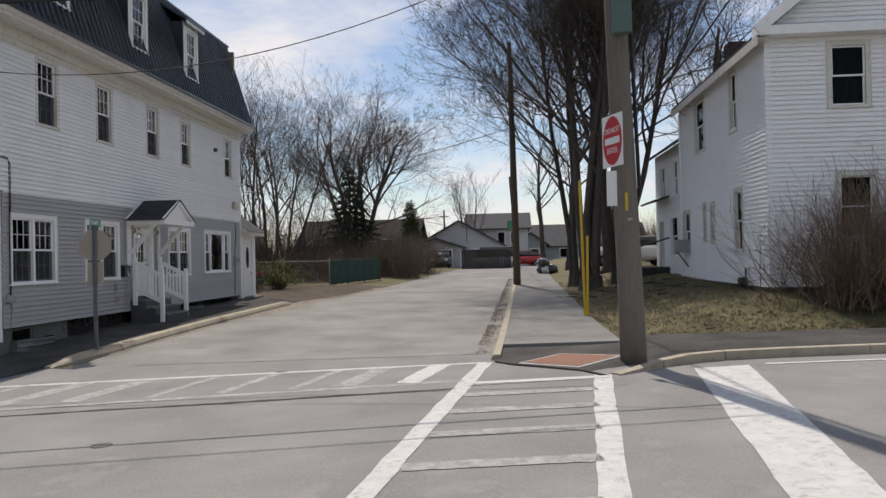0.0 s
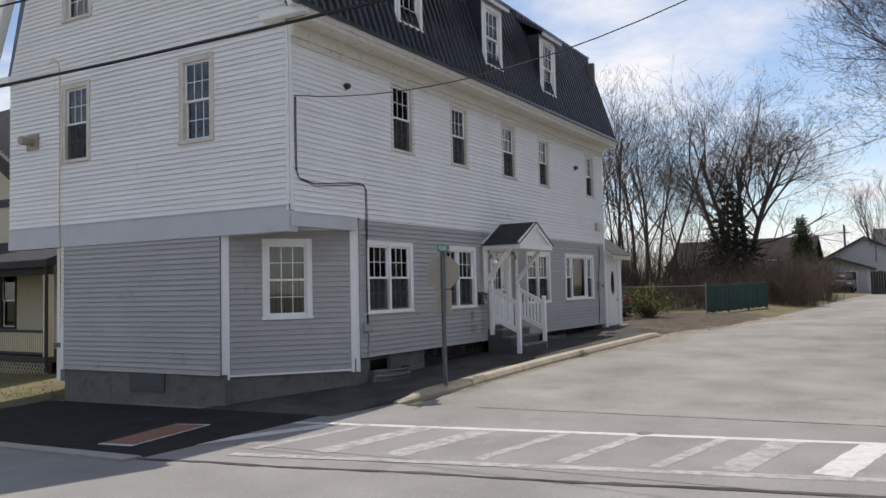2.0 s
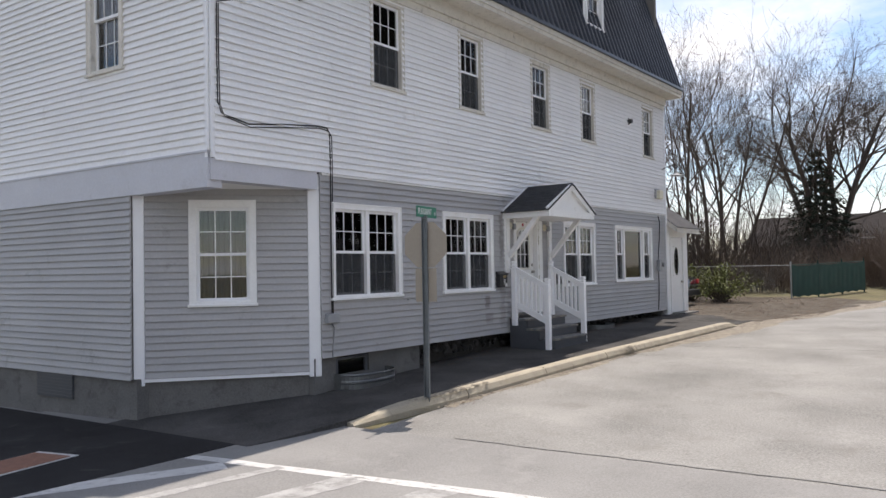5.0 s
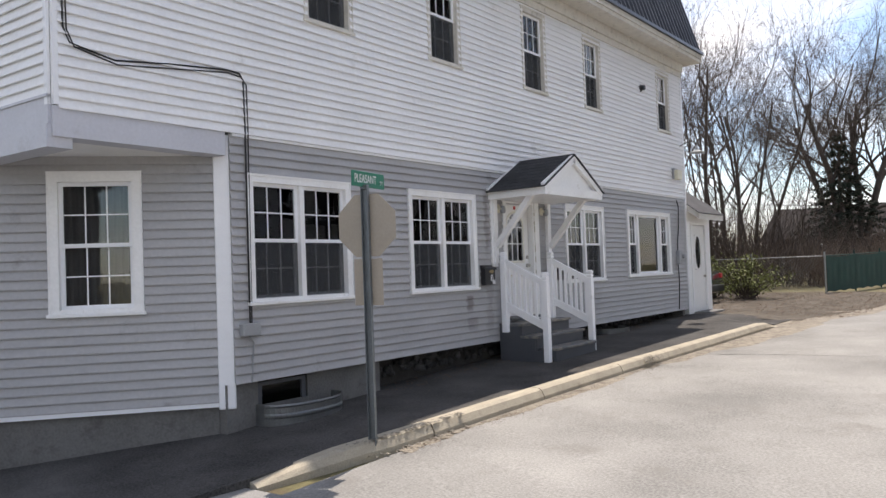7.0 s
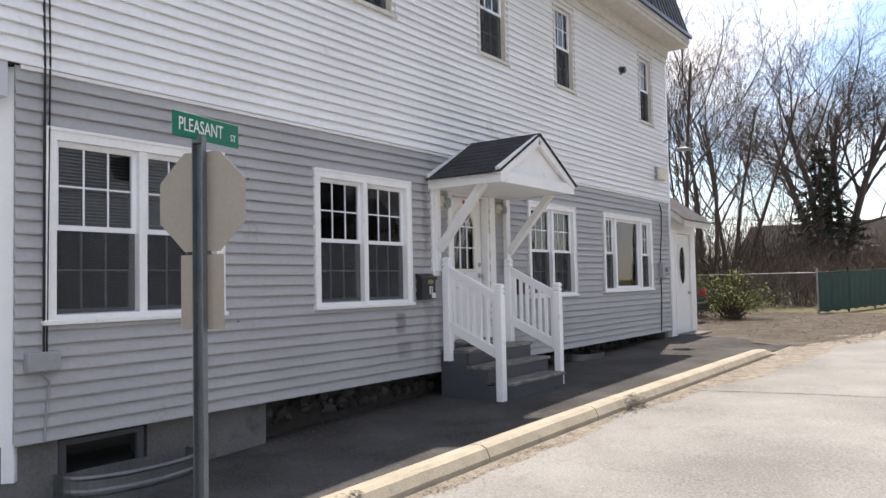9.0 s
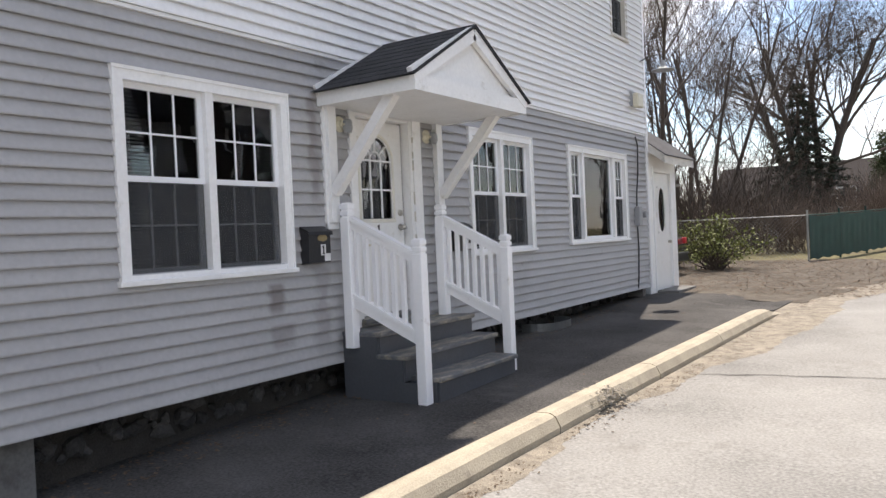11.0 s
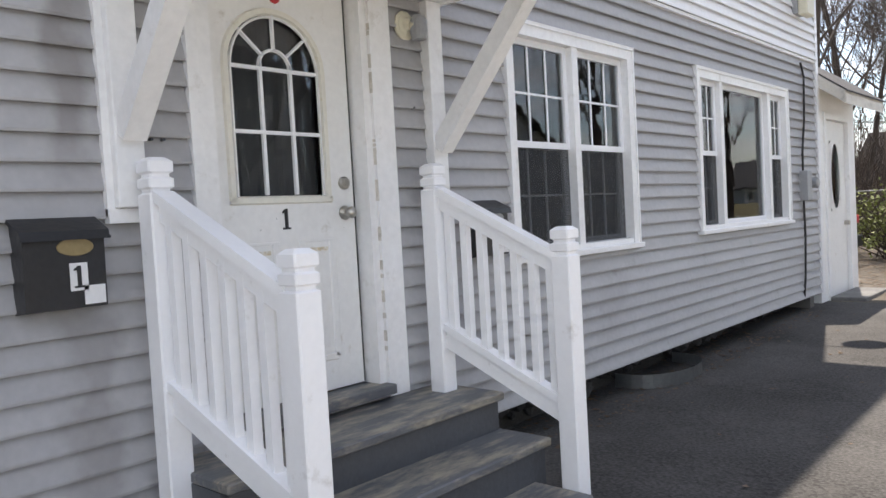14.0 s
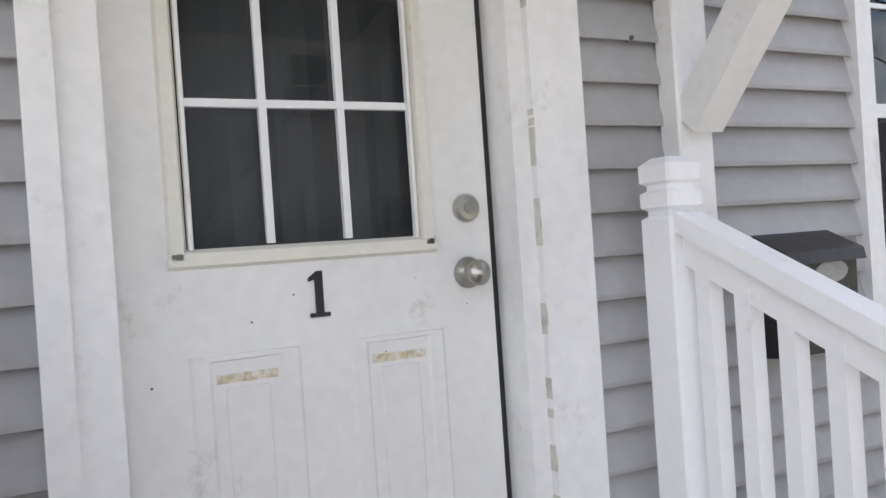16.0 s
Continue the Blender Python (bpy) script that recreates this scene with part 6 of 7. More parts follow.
def twig_bush(x, y, height, width, count, label, material, seed, name="bush", arch_out=0.8, thick=0.012):
    rng = random.Random(seed)
    z = land_z(x, y) - 0.05
    t = thing(name, label, "bush", (x, y, z))
    st, tw = ([], []), ([], [])
    for k in range(count):
        a, out = rng.uniform(0, 6.28), abs(rng.gauss(0, 0.5))
        p = Vector((x + width * 0.35 * rng.gauss(0, 0.5), y + width * 0.35 * rng.gauss(0, 0.5), z))
        d = Vector((math.cos(a) * out * arch_out, math.sin(a) * out * arch_out, 1)).normalized()
        grow(st, tw, rng, p, d, height * rng.uniform(0.55, 1.0), thick, 2, 3, 32, 0.02, (0, 0, 7), 0.14)
    raw("stem", st[0], st[1], material, t)["kind"] = "stuff"
    raw("crown", tw[0], tw[1], material, t, "tangled bare twigs")


twig_bush(17.9, 4.8, 2.5, 3.8, 240, "large red-brown twiggy bush before the white house", M_BUSHTWIG, 71, arch_out=1.7, thick=0.013)
twig_bush(19.8, 5.0, 2.9, 3.4, 220, "large red-brown twiggy bush before the white house", M_BUSHTWIG, 72, arch_out=1.5)
for k, (x, y) in enumerate(((4.1, 32.5), (3.6, 35.5), (4.4, 38.5), (2.6, 33.5), (2.8, 38.0))):
    twig_bush(x, y, 2.4, 2.6, 130, "dense brown roadside brush", M_BRUSH, 74 + k)
for k, (x, y) in enumerate(((-3.5, 35), (-6, 33), (-1, 41), (-8, 36), (1.2, 42), (-2.2, 27.5), (-4.6, 26.6), (0.3, 29.0), (-1.2, 33.0), (-3.4, 30.5), (1.6, 34.0))):
    twig_bush(x, y, 2.6 if k < 5 else 1.5 + 0.25 * (k % 3), 3.6, 90, "brown undergrowth behind the fence", M_TWIG if k < 5 else M_BRUSH, 84 + k)


for k, (x, y) in enumerate(((-2.2, 26.0), (-3.6, 27.8), (-1.2, 29.6), (-4.2, 31.5), (-2.4, 33.5))):
    twig_bush(x, y, 4.4, 3.6, 46, "tangle of thin arching saplings behind the fence", M_TWIG, 140 + k, arch_out=1.3, thick=0.018)


def leafy_shrub(x, y, height, width, label, seed):
    rng = random.Random(seed)
    z = land_z(x, y)
    t = thing("shrub", label, "bush", (x, y, z))
    st, verts, faces = ([], []), [], []
    for k in range(90):
        a, out = rng.uniform(0, 6.28), rng.random()
        tip = Vector((x + math.cos(a) * out * width / 2, y + math.sin(a) * out * width / 2, z + height * (1 - 0.55 * out * out) * rng.uniform(0.7, 1.05)))
        root = Vector((x + rng.gauss(0, 0.12), y + rng.gauss(0, 0.12), z))
        limb_tube(st, [root, root.lerp(tip, 0.5) + Vector((0, 0, 0.08)), tip], [0.012, 0.008, 0.004], 3)
        for s in range(22):
            p = root.lerp(tip, rng.uniform(0.35, 1.0)) + Vector((rng.gauss(0, 0.08), rng.gauss(0, 0.08), rng.gauss(0, 0.07)))
            u = Vector((rng.gauss(0, 1), rng.gauss(0, 1), rng.gauss(0, 0.7))).normalized() * rng.uniform(0.05, 0.09)
            w = u.cross(Vector((rng.gauss(0, 1), rng.gauss(0, 1), rng.gauss(0, 1)))).normalized() * 0.03
            o = len(verts)
            verts += [p, p + u * 0.5 + w, p + u, p + u * 0.5 - w]
            faces.append((o, o + 1, o + 2, o + 3))
    raw("stem", st[0], st[1], M_TWIG, t)
    raw("foliage", verts, faces, M_SHRUB, t, "yellow-green leaves")


leafy_shrub(-0.3, 21.5, 1.45, 2.9, "yellow-green leafy shrub by the fence", 91)
leafy_shrub(-1.7, 22.2, 1.4, 2.2, "yellow-green leafy shrub by the fence", 92)

# Sparse grass tufts over the lawn and the verge.
rng = random.Random(95)
verts, faces = [], []
for k in range(26000):
    if k % 5:
        x, y = rng.uniform(12.2, 23), 2.5 + 16 * rng.random() ** 1.6
    else:
        x, y = rng.uniform(-12, -6.6), rng.uniform(-0.6, 8)
    if noise.noise((x * 0.5, y * 0.5, 0.3)) < rng.uniform(-0.6, 0.5):
        continue
    z = land_z(x, y) - 0.03
    a, h, s = rng.uniform(0, 6.28), rng.uniform(0.03, 0.08), 0.008
    o = len(verts)
    verts += [(x - s * math.cos(a), y - s * math.sin(a), z), (x + s * math.cos(a), y + s * math.sin(a), z), (x + rng.gauss(0, 0.03), y + rng.gauss(0, 0.03), z + h)]
    faces.append((o, o + 1, o + 2))
tagged(raw("grass", verts, faces, M_BLADE), "short patchy spring grass on the lawns", "grass", kind="stuff")


# ---- poles, signs and wires on the far corner ----
UX, UY = 11.95, -0.78
up_ = thing("utility_pole", "weathered wooden utility pole with a green box", "utility pole", (UX, UY, 0.0))
bm = tube(bmesh.new(), [(UX + 0.05, UY, -0.3), (UX + 0.02, UY, 1.0), (UX - 0.10, UY, 5.0), (UX - 0.28, UY, 11.0)], [0.205, 0.19, 0.165, 0.13], 18)
part("pole", bm, M_POLE, up_, "", None, True)
part("green_box", boxes((UX - 0.19, UX + 0.08, UY - 0.32, UY - 0.17, 5.0, 6.2), bev=0.01), M_TEAL, up_, "green metal cabinet strapped to the pole")
part("cable_guard", tube(bmesh.new(), [(UX + 0.19, UY + 0.02, 2.6), (UX + 0.12, UY + 0.02, 5.0), (UX - 0.05, UY, 10.5)], 0.03, 8), M_WIRE, up_, "black cable running up the pole")
part("tag", boxes((UX - 0.06, UX - 0.02, UY - 0.198, UY - 0.192, 2.35, 2.62)), M_YELLOW, up_, "yellow pole tag")
part("tag", boxes((UX - 0.03, UX + 0.04, UY - 0.202, UY - 0.196, 2.2, 2.24)), M_GREYBOX, up_, "small metal tag")
ds = thing("do_not_enter_sign", "weathered red and white do not enter sign on the pole", "traffic sign", (11.65, -1.0, 3.4))
dm = pose(11.72, -1.0, 3.40, 0, 0, -69)
plate = part("plate", boxes((-0.31, 0.31, -0.004, 0.0, -0.39, 0.39), bev=0.0), M_WSIGN, ds, "", dm)
bm = bmesh.new()
ring = []
for k in range(40):
    a = 2 * math.pi * k / 40
    ring.append((0.285 * math.cos(a), 0.365 * math.sin(a)))
f = bm.faces.new([bm.verts.new((u, -0.006, v)) for u, v in ring])
part("red_disc", bm, M_RED, plate, "red oval", dm)
part("white_bar", boxes((-0.22, 0.22, -0.010, -0.007, -0.05, 0.05)), M_WSIGN, plate, "", dm)
lettering("sign_words", "DO NOT", 0.12, M_WSIGN, plate, dm @ pose(0, -0.009, 0.15, 90, 0, 0), 0.9)
lettering("sign_words", "ENTER", 0.12, M_WSIGN, plate, dm @ pose(0, -0.009, -0.15, 90, 0, 0), 0.9)
part("lower_plate", boxes((-0.16, 0.0, -0.004, 0.0, -0.98, -0.46)), M_WSIGN, ds, "narrow white plate seen edge on", dm @ pose(0.1, 0, 0, 0, 0, 40))
for x, y, top in ((12.05, 7.75, 3.66), (12.22, 7.72, 2.20)):
    g = thing("guy_guard", "tall yellow plastic guy wire guard", "cable guard", (x + 0.05, y, 0.1), group="guy wire guards")
    part("guard", tube(bmesh.new(), [(12.14 + (x - 12.13) * 0.3, y, 0.02), (x - 0.01, y, top)], 0.035, 8), M_YELLOW, g)
p2 = thing("utility_pole", "brown wooden utility pole with a lamp", "utility pole", (10.5, 22.4, 0.3))
part("pole", tube(bmesh.new(), [(10.52, 22.4, 0.1), (10.46, 22.4, 5.0), (10.38, 22.4, 11.5)], [0.17, 0.15, 0.11], 12), M_POLE2, p2, "", None, True)
part("lamp_arm", tube(bmesh.new(), [(10.42, 22.4, 8.3), (10.7, 22.2, 8.6), (11.1, 21.9, 8.6)], 0.03, 6), M_GREYBOX, p2)
part("lamp_head", lathe(bmesh.new(), (11.1, 21.9, 8.65), [(0, 0.05), (0.1, 0.12), (0.2, 0.15), (0.22, 0.1)], 12, (0, 0, -1)), M_GREYBOX, p2)
p3 = thing("utility_pole", "thin far utility pole with a green sign", "utility pole", (10.9, 50, 0.7))
part("pole", tube(bmesh.new(), [(11.0, 50, 0.5), (10.4, 50, 8.2)], [0.14, 0.1], 8), M_POLE2, p3)
part("green_sign", boxes((10.1, 10.6, 49.8, 49.83, 3.9, 4.6)), mat("green_sign_face", (0.05, 0.28, 0.12), 0.5), p3, "green sign on the pole")
p4 = thing("utility_pole", "far utility pole behind the houses", "utility pole", (2.9, 75, 1))
part("pole", tube(bmesh.new(), [(2.9, 75, 0.5), (2.9, 75, 7.2)], [0.12, 0.09], 8), M_POLE2, p4)
part("crossarm", boxes((2.4, 3.4, 74.95, 75.05, 6.4, 6.5)), M_POLE2, p4)


def cable(a, b, drop, r, label):
    c = thing("overhead_cable", label, "cable", a, group="overhead cables")
    part("cable", tube(bmesh.new(), sag(a, b, drop, 20), r, 5), M_WIRE, c)


POLE_TOP = (10.40, 22.4, 10.2)
cable((0.06, 0.09, 5.33), (11.80, -0.75, 7.0), 1.05, 0.009, "thin black service cable to the house")
cable((11.70, -0.78, 9.8), POLE_TOP, 0.6, 0.012, "black overhead cable along the side street")
cable((11.72, -0.78, 9.2), (10.42, 22.4, 9.5), 0.6, 0.012, "black overhead cable along the side street")
cable(POLE_TOP, (10.45, 50, 8.0), 0.6, 0.012, "black overhead cable along the side street")
cable((10.42, 22.4, 9.2), (10.45, 50, 7.6), 0.6, 0.012, "black overhead cable along the side street")
cable((10.42, 22.4, 7.6), (-8, 38, 8.0), 0.9, 0.012, "thin overhead cable over the gardens")
for z, dz in ((5.2, 0.0), (5.1, 0.25), (4.8, 0.1)):
    cable((-8, 44, z), (3, 75, 6.5 + dz), 0.5, 0.014, "thin overhead cable over the gardens")
cable((11.75, -0.8, 6.15), (-28.0, -9.1, 6.0), 1.1, 0.024, "thick black overhead cable along the cross street")
cable((11.75, -0.8, 7.3), (-28.0, -9.1, 7.2), 1.0, 0.016, "thick black overhead cable along the cross street")


# ---- the white house on the far corner ----
def lap_wall(name, parent, m, length, z0, z1, holes, material, expo=0.115, label="", limit=None):
    """A far wall: solid, with lapped courses as one joined piece."""
    wall = part(name, wall_mesh(0, length, z0, z1, holes) if limit is None else boxes((0, 0.01, -0.1, -0.05, z0, z0 + 0.01)), material, parent, label, m)
    verts, faces = [], []
    rows = int((z1 - z0) / expo)
    for r in range(rows):
        z = z0 + (z1 - z0) * r / rows
        zt = z0 + (z1 - z0) * (r + 1) / rows
        lo, hi = (0, length) if limit is None else limit(z)
        cuts = sorted((h[0], h[1]) for h in holes if h[2] < z + expo / 2 < h[3])
        at = lo
        for h in [*cuts, (hi, hi)]:
            if h[0] - at > 0.02:
                o = len(verts)
                for u in (at, h[0]):
                    verts += [(u, 0.002, z + 0.024), (u, 0.036, z + 0.024), (u, 0.044, z - 0.004), (u, 0.006, zt + 0.024)]
                faces += [(o + k, o + k + 1, o + k + 5, o + k + 4) for k in range(3)]
            at = max(at, h[1])
    s = raw("siding", verts, faces, material, wall, "", m)
    s["kind"] = "stuff"
    return wall


wh = thing("white_house", "two-storey white clapboard house with a gabled front", "house", (18, 7, 0.8))
HX, HY, HB, HE = 16.48, 6.6, 0.82, 7.0
HW = 6.6
M_HF = pose(HX + HW, HY, 0, 0, 0, 180)
M_HS = pose(HX, HY, 0, 0, 0, 90)
FW = [(HW - 2.45, HW - 1.42, 5.1, 6.75), (HW - 2.55, HW - 1.55, 1.9, 3.6), (1.3, 2.3, 5.1, 6.75)]
lap_wall("wall", wh, M_HF, HW, HB, HE, [shrink(h, 0.08) for h in FW], M_WHITE, label="white clapboard front")
# No curtains known here: dark drapes stand in for the unlit rooms.
for h in FW:
    window(wh, M_HF, h, 1, casing=M_OLDTRIM, cw=0.12, grid=None, glassy=G_SCREEN, curtain=1.0, drape=M_BLIND)
SW = [(2.28, 3.0, 5.0, 6.76), (5.75, 7.0, 4.95, 6.72), (1.95, 2.75, 1.65, 3.45), (4.75, 5.25, 1.95, 3.25), (5.75, 6.15, 2.0, 3.3), (7.9, 8.9, 1.7, 3.2)]
M_HS = pose(HX, HY, 0, 0, 0, 90)
lap_wall("wall", wh, M_HS, 9.1, HB, HE, [shrink(h, 0.08) for h in SW], M_WHITE, label="white clapboard side in sun")
for h in SW:
    window(wh, M_HS, h, 1, casing=M_OLDTRIM, cw=0.09, grid=None, glassy=G_SCREEN)
part("corner_board", boxes((HX - 0.03, HX + 0.12, HY - 0.032, HY + 0.02, HB, HE - 0.05)), M_PVC, wh)
part("corner_board", boxes((HX - 0.034, HX + 0.01, HY + 0.02, HY + 0.13, HB, HE - 0.05)), M_PVC, wh)
apex = HX + HW / 2
slope_h = HW / 2 * 0.85
lap_wall("gable", wh, M_HF, HW, HE, HE + slope_h, [], M_WHITE, label="white clapboard gable", limit=lambda z: ((z - HE) / 0.85, HW - (z - HE) / 0.85))
bm = bmesh.new()
vs = [bm.verts.new((x, y, z)) for y in (HY + 0.05, HY + 0.12) for x, z in ((HX, HE), (HX + HW, HE), (apex, HE + slope_h))]
for q in ((0, 1, 2), (5, 4, 3), (0, 3, 4, 1), (1, 4, 5, 2), (2, 5, 3, 0)):
    bm.faces.new([vs[i] for i in q])
part("gable_back", bm, M_WHITE, wh)
bm = bmesh.new()
prism(bm, [(-0.30, HE - 0.06), (HW / 2, HE + slope_h + 0.2), (HW + 0.30, HE - 0.06), (HW + 0.30, HE - 0.20), (HW / 2, HE + slope_h + 0.02), (-0.30, HE - 0.20)], HY - 0.35, HY + 9.3)
r = part("roof", bm, M_GREYROOF, wh, "grey asphalt roof", pose(HX, 0, 0))
part("fascia", boxes((HX - 0.32, HX - 0.28, HY - 0.36, HY + 9.3, HE - 0.36, HE - 0.14)), M_OLDTRIM, wh, "weathered white eave board")
part("soffit", boxes((HX - 0.28, HX, HY - 0.3, HY + 9.2, HE - 0.20, HE - 0.16)), M_OLDTRIM, wh)
part("cornice", boxes((HX - 0.31, HX + HW + 0.31, HY - 0.38, HY - 0.03, HE - 0.12, HE + 0.10)), M_TRIM, wh, "white gable cornice")
for a, b in (((HX - 0.30, HE - 0.0), (apex, HE + slope_h + 0.1)), ((HX + HW + 0.30, HE - 0.0), (apex, HE + slope_h + 0.1))):
    part("rake_board", bar(bmesh.new(), (a[0], HY - 0.36, a[1]), (b[0], HY - 0.36, b[1]), 0.08, 0.26), M_TRIM, wh)
part("wall", boxes((HX + HW - 0.15, HX + HW, HY + 0.01, HY + 9.1, HB, HE), (HX, HX + HW, HY + 8.95, HY + 9.1, HB, HE)), M_WHITE, wh)
part("foundation", boxes((HX + 0.05, HX + HW - 0.05, HY + 0.05, HY + 9.0, 0.2, HB)), M_CONC, wh)
part("floor", boxes((HX + 0.2, HX + HW - 0.2, HY + 0.2, HY + 8.9, 3.9, 4.0)), M_DARKROOM, wh)
# rear wing, lower
lap_wall("wall", wh, pose(HX + 0.02, HY + 9.12, 0, 0, 0, 90), 5.0, HB, 5.75, [(0.7, 1.5, 3.9, 5.2), (3.0, 3.8, 3.9, 5.2), (0.9, 2.1, 1.6, 3.1), (3.4, 4.3, 0.9, 3.0)], M_WHITE, label="white clapboard wing")
for h in ((0.62, 1.58, 3.82, 5.28), (2.92, 3.88, 3.82, 5.28), (0.82, 2.18, 1.52, 3.18)):
    window(wh, pose(HX + 0.02, HY + 9.12, 0, 0, 0, 90), h, 1, casing=M_TRIM, cw=0.09, grid=None)
part("wall", boxes((HX + 0.1, HX + 5, HY + 14.0, HY + 14.12, HB, 5.75)), M_WHITE, wh)
bm = bmesh.new()
prism(bm, [(-0.35, 5.7), (2.6, 7.6), (5.4, 5.7), (5.4, 5.58), (2.6, 7.45), (-0.35, 5.58)], HY + 9.15, HY + 14.4)
part("roof", bm, M_GREYROOF, wh, "grey asphalt roof of the wing", pose(HX, 0, 0))
part("chimney", boxes((HX + 1.0, HX + 1.6, HY + 6.5, HY + 7.1, 7.2, 8.6), bev=0.02), mat("old_brick", (0.07, 0.045, 0.04), 0.9, vary=0.25, scale=6), wh)
part("porch_roof", bar(bmesh.new(), (HX - 0.7, HY + 12.6, 3.72), (HX + 0.05, HY + 12.6, 3.95), 2.4, 0.08), M_GREYROOF, wh, "small porch roof")
part("porch_deck", boxes((HX - 1.3, HX - 0.02, HY + 11.5, HY + 13.8, 0.75, 1.15)), M_DARKFENCE, wh, "small dark porch deck")
part("porch_rail", bar(bmesh.new(), (HX - 1.3, HY + 11.5, 1.95), (HX - 0.02, HY + 11.5, 2.3), 0.06, 0.06), M_DARKFENCE, wh)
ac = thing("air_conditioner", "white window air conditioner in the side wall", "air conditioner", (HX - 0.2, HY + 8.4, 1.7))
part("case", boxes((HX - 0.45, HX + 0.05, HY + 8.0, HY + 8.65, 1.72, 2.15), bev=0.015), M_GREYBOX, ac)
part("bracket", bar(bmesh.new(), (HX - 0.4, HY + 8.3, 1.72), (HX - 0.03, HY + 8.3, 1.2), 0.04, 0.04), M_BLACK, ac)
dp = thing("drain_pipe", "grey pipe down the white house wall", "pipe", (HX - 0.08, HY + 9.0, 1))
part("pipe", tube(bmesh.new(), [(HX - 0.07, HY + 9.05, HB - 0.05), (HX - 0.07, HY + 9.05, 6.7)], 0.045, 8), M_PVC, dp)
gm = thing("gas_meter", "dark gas pipes at the foot of the wall", "gas meter", (HX - 0.15, HY + 1.7, 0.8))
part("pipes", tube(bmesh.new(), [(HX - 0.14, HY + 1.5, 0.7), (HX - 0.14, HY + 1.5, 1.25), (HX - 0.02, HY + 1.5, 1.25)], 0.025, 6), M_BLACK, gm)
part("meter", boxes((HX - 0.26, HX - 0.06, HY + 1.6, HY + 1.85, 0.78, 1.02), bev=0.03), M_BLACK, gm)


# ---- neighbours and the far end of the street ----
nb = thing("cream_house", "cream clapboard house with a dark front porch", "house", (-13, 4, -0.4))
NB = pose(-10.6, 4.4, 0, 0, 0, 180)
NB_WIN = ((7.5, 8.62, 4.25, 6.2), (6.28, 7.38, 0.72, 2.75))
part("house_core", boxes((-30.4, -10.8, 4.62, 12, -0.3, 4.0)), M_BEIGE, nb)
lap_wall("wall", nb, NB, 20.0, -0.3, 4.0, [shrink(NB_WIN[1])], M_BEIGE, label="cream clapboard front")
lap_wall("wall", nb, NB @ Matrix.Translation((4.0, 0, 0)), 16.4, 4.0, 9.7, [(3.56, 4.56, 4.31, 6.14)], M_BEIGE, label="cream gable", limit=lambda z: (max(0.0, (z - 4.9) / 0.6) * 1.0, 16.4 - max(0.0, (z - 4.9) / 0.6)))
bm = bmesh.new()
prism(bm, [(-30.6, 4.0), (-30.6, 4.9), (-22.8, 9.6), (-15.0, 4.9), (-15.0, 4.0)], 4.56, 4.62)
part("gable_back", bm, M_DARKFENCE, nb)
for h in NB_WIN:
    window(nb, NB, h, 1, casing=M_DARKFENCE, cw=0.11, grid=None, curtain=1.0)
for k in (-1, 1):
    part("rake_board", bar(bmesh.new(), (-22.8 + k * 8.4, 4.15, 4.66), (-22.8, 4.15, 9.72), 0.5, 0.16, up=(0, 1, 0)), M_DARKFENCE, nb, "dark rake board")
bm = bmesh.new()
prism(bm, [(4.3, 5.2), (8.4, 10.3), (12.5, 5.2), (12.5, 5.0), (4.3, 5.0)], -0.0, 18.6)
part("roof", bm, M_GREYROOF, nb, "grey asphalt roof", pose(-12.0, 0, 0, 0, 0, 90) @ Matrix.Diagonal((1, 1, 1, 1)))
bm = bmesh.new()
prism(bm, [(0, 3.45), (0, 3.75), (2.2, 2.95), (2.45, 2.86), (2.45, 2.66), (0, 3.0)], 0, 20.0)
part("porch_roof", bm, M_SHINGLE, nb, "dark porch roof", pose(-31.0, 4.4, 0, 0, 0, -90))
part("porch_floor", boxes((-30.6, -11.3, 2.2, 4.38, -0.02, 0.13)), M_DARKFENCE, nb)
part("porch_beam", boxes((-30.6, -11.35, 2.26, 2.38, 2.45, 2.72)), M_DARKFENCE, nb)
for x in (-15.1, -18.9, -22.7):
    part("porch_post", boxes((x - 0.09, x + 0.09, 2.23, 2.41, 0.13, 2.45)), M_DARKFENCE, nb)
part("porch_post", boxes((-11.58, -11.38, 2.22, 2.42, 0.13, 2.45)), M_BEIGE, nb, "cream corner post")
part("downpipe", tube(bmesh.new(), [(-11.3, 2.1, 2.75), (-11.35, 2.18, 2.4), (-11.35, 2.18, -0.3)], 0.05, 8), M_DARKFENCE, nb)
part("porch_rail", boxes((-30.5, -11.6, 2.28, 2.36, 0.80, 0.87), (-30.5, -11.6, 2.28, 2.36, 0.18, 0.24)), M_DARKFENCE, nb)
for k in range(70):
    part("baluster", boxes((-11.72 - 0.11 * k, -11.67 - 0.11 * k, 2.3, 2.34, 0.24, 0.80)), M_BEIGE, nb)
part("door", boxes((-20.6, -19.55, 4.32, 4.36, 0.13, 2.3)), M_DARKFENCE, nb, "dark front door")
part("skirt", boxes((-30.5, -11.4, 2.36, 2.4, -0.5, -0.02)), M_BLACK, nb)
lattice = bmesh.new()
for k in range(44):
    for s in (-1, 1):
        bar(lattice, (-11.6 - 0.16 * k - 0.15 * s, 2.3, -0.42), (-11.6 - 0.16 * k + 0.15 * s, 2.3, -0.06), 0.015, 0.03, up=(0, 1, 0))
part("lattice", lattice, M_BEIGE, nb, "porch skirt lattice")["kind"] = "stuff"
bm = bmesh.new()
bmesh.ops.create_icosphere(bm, subdivisions=2, radius=0.07)
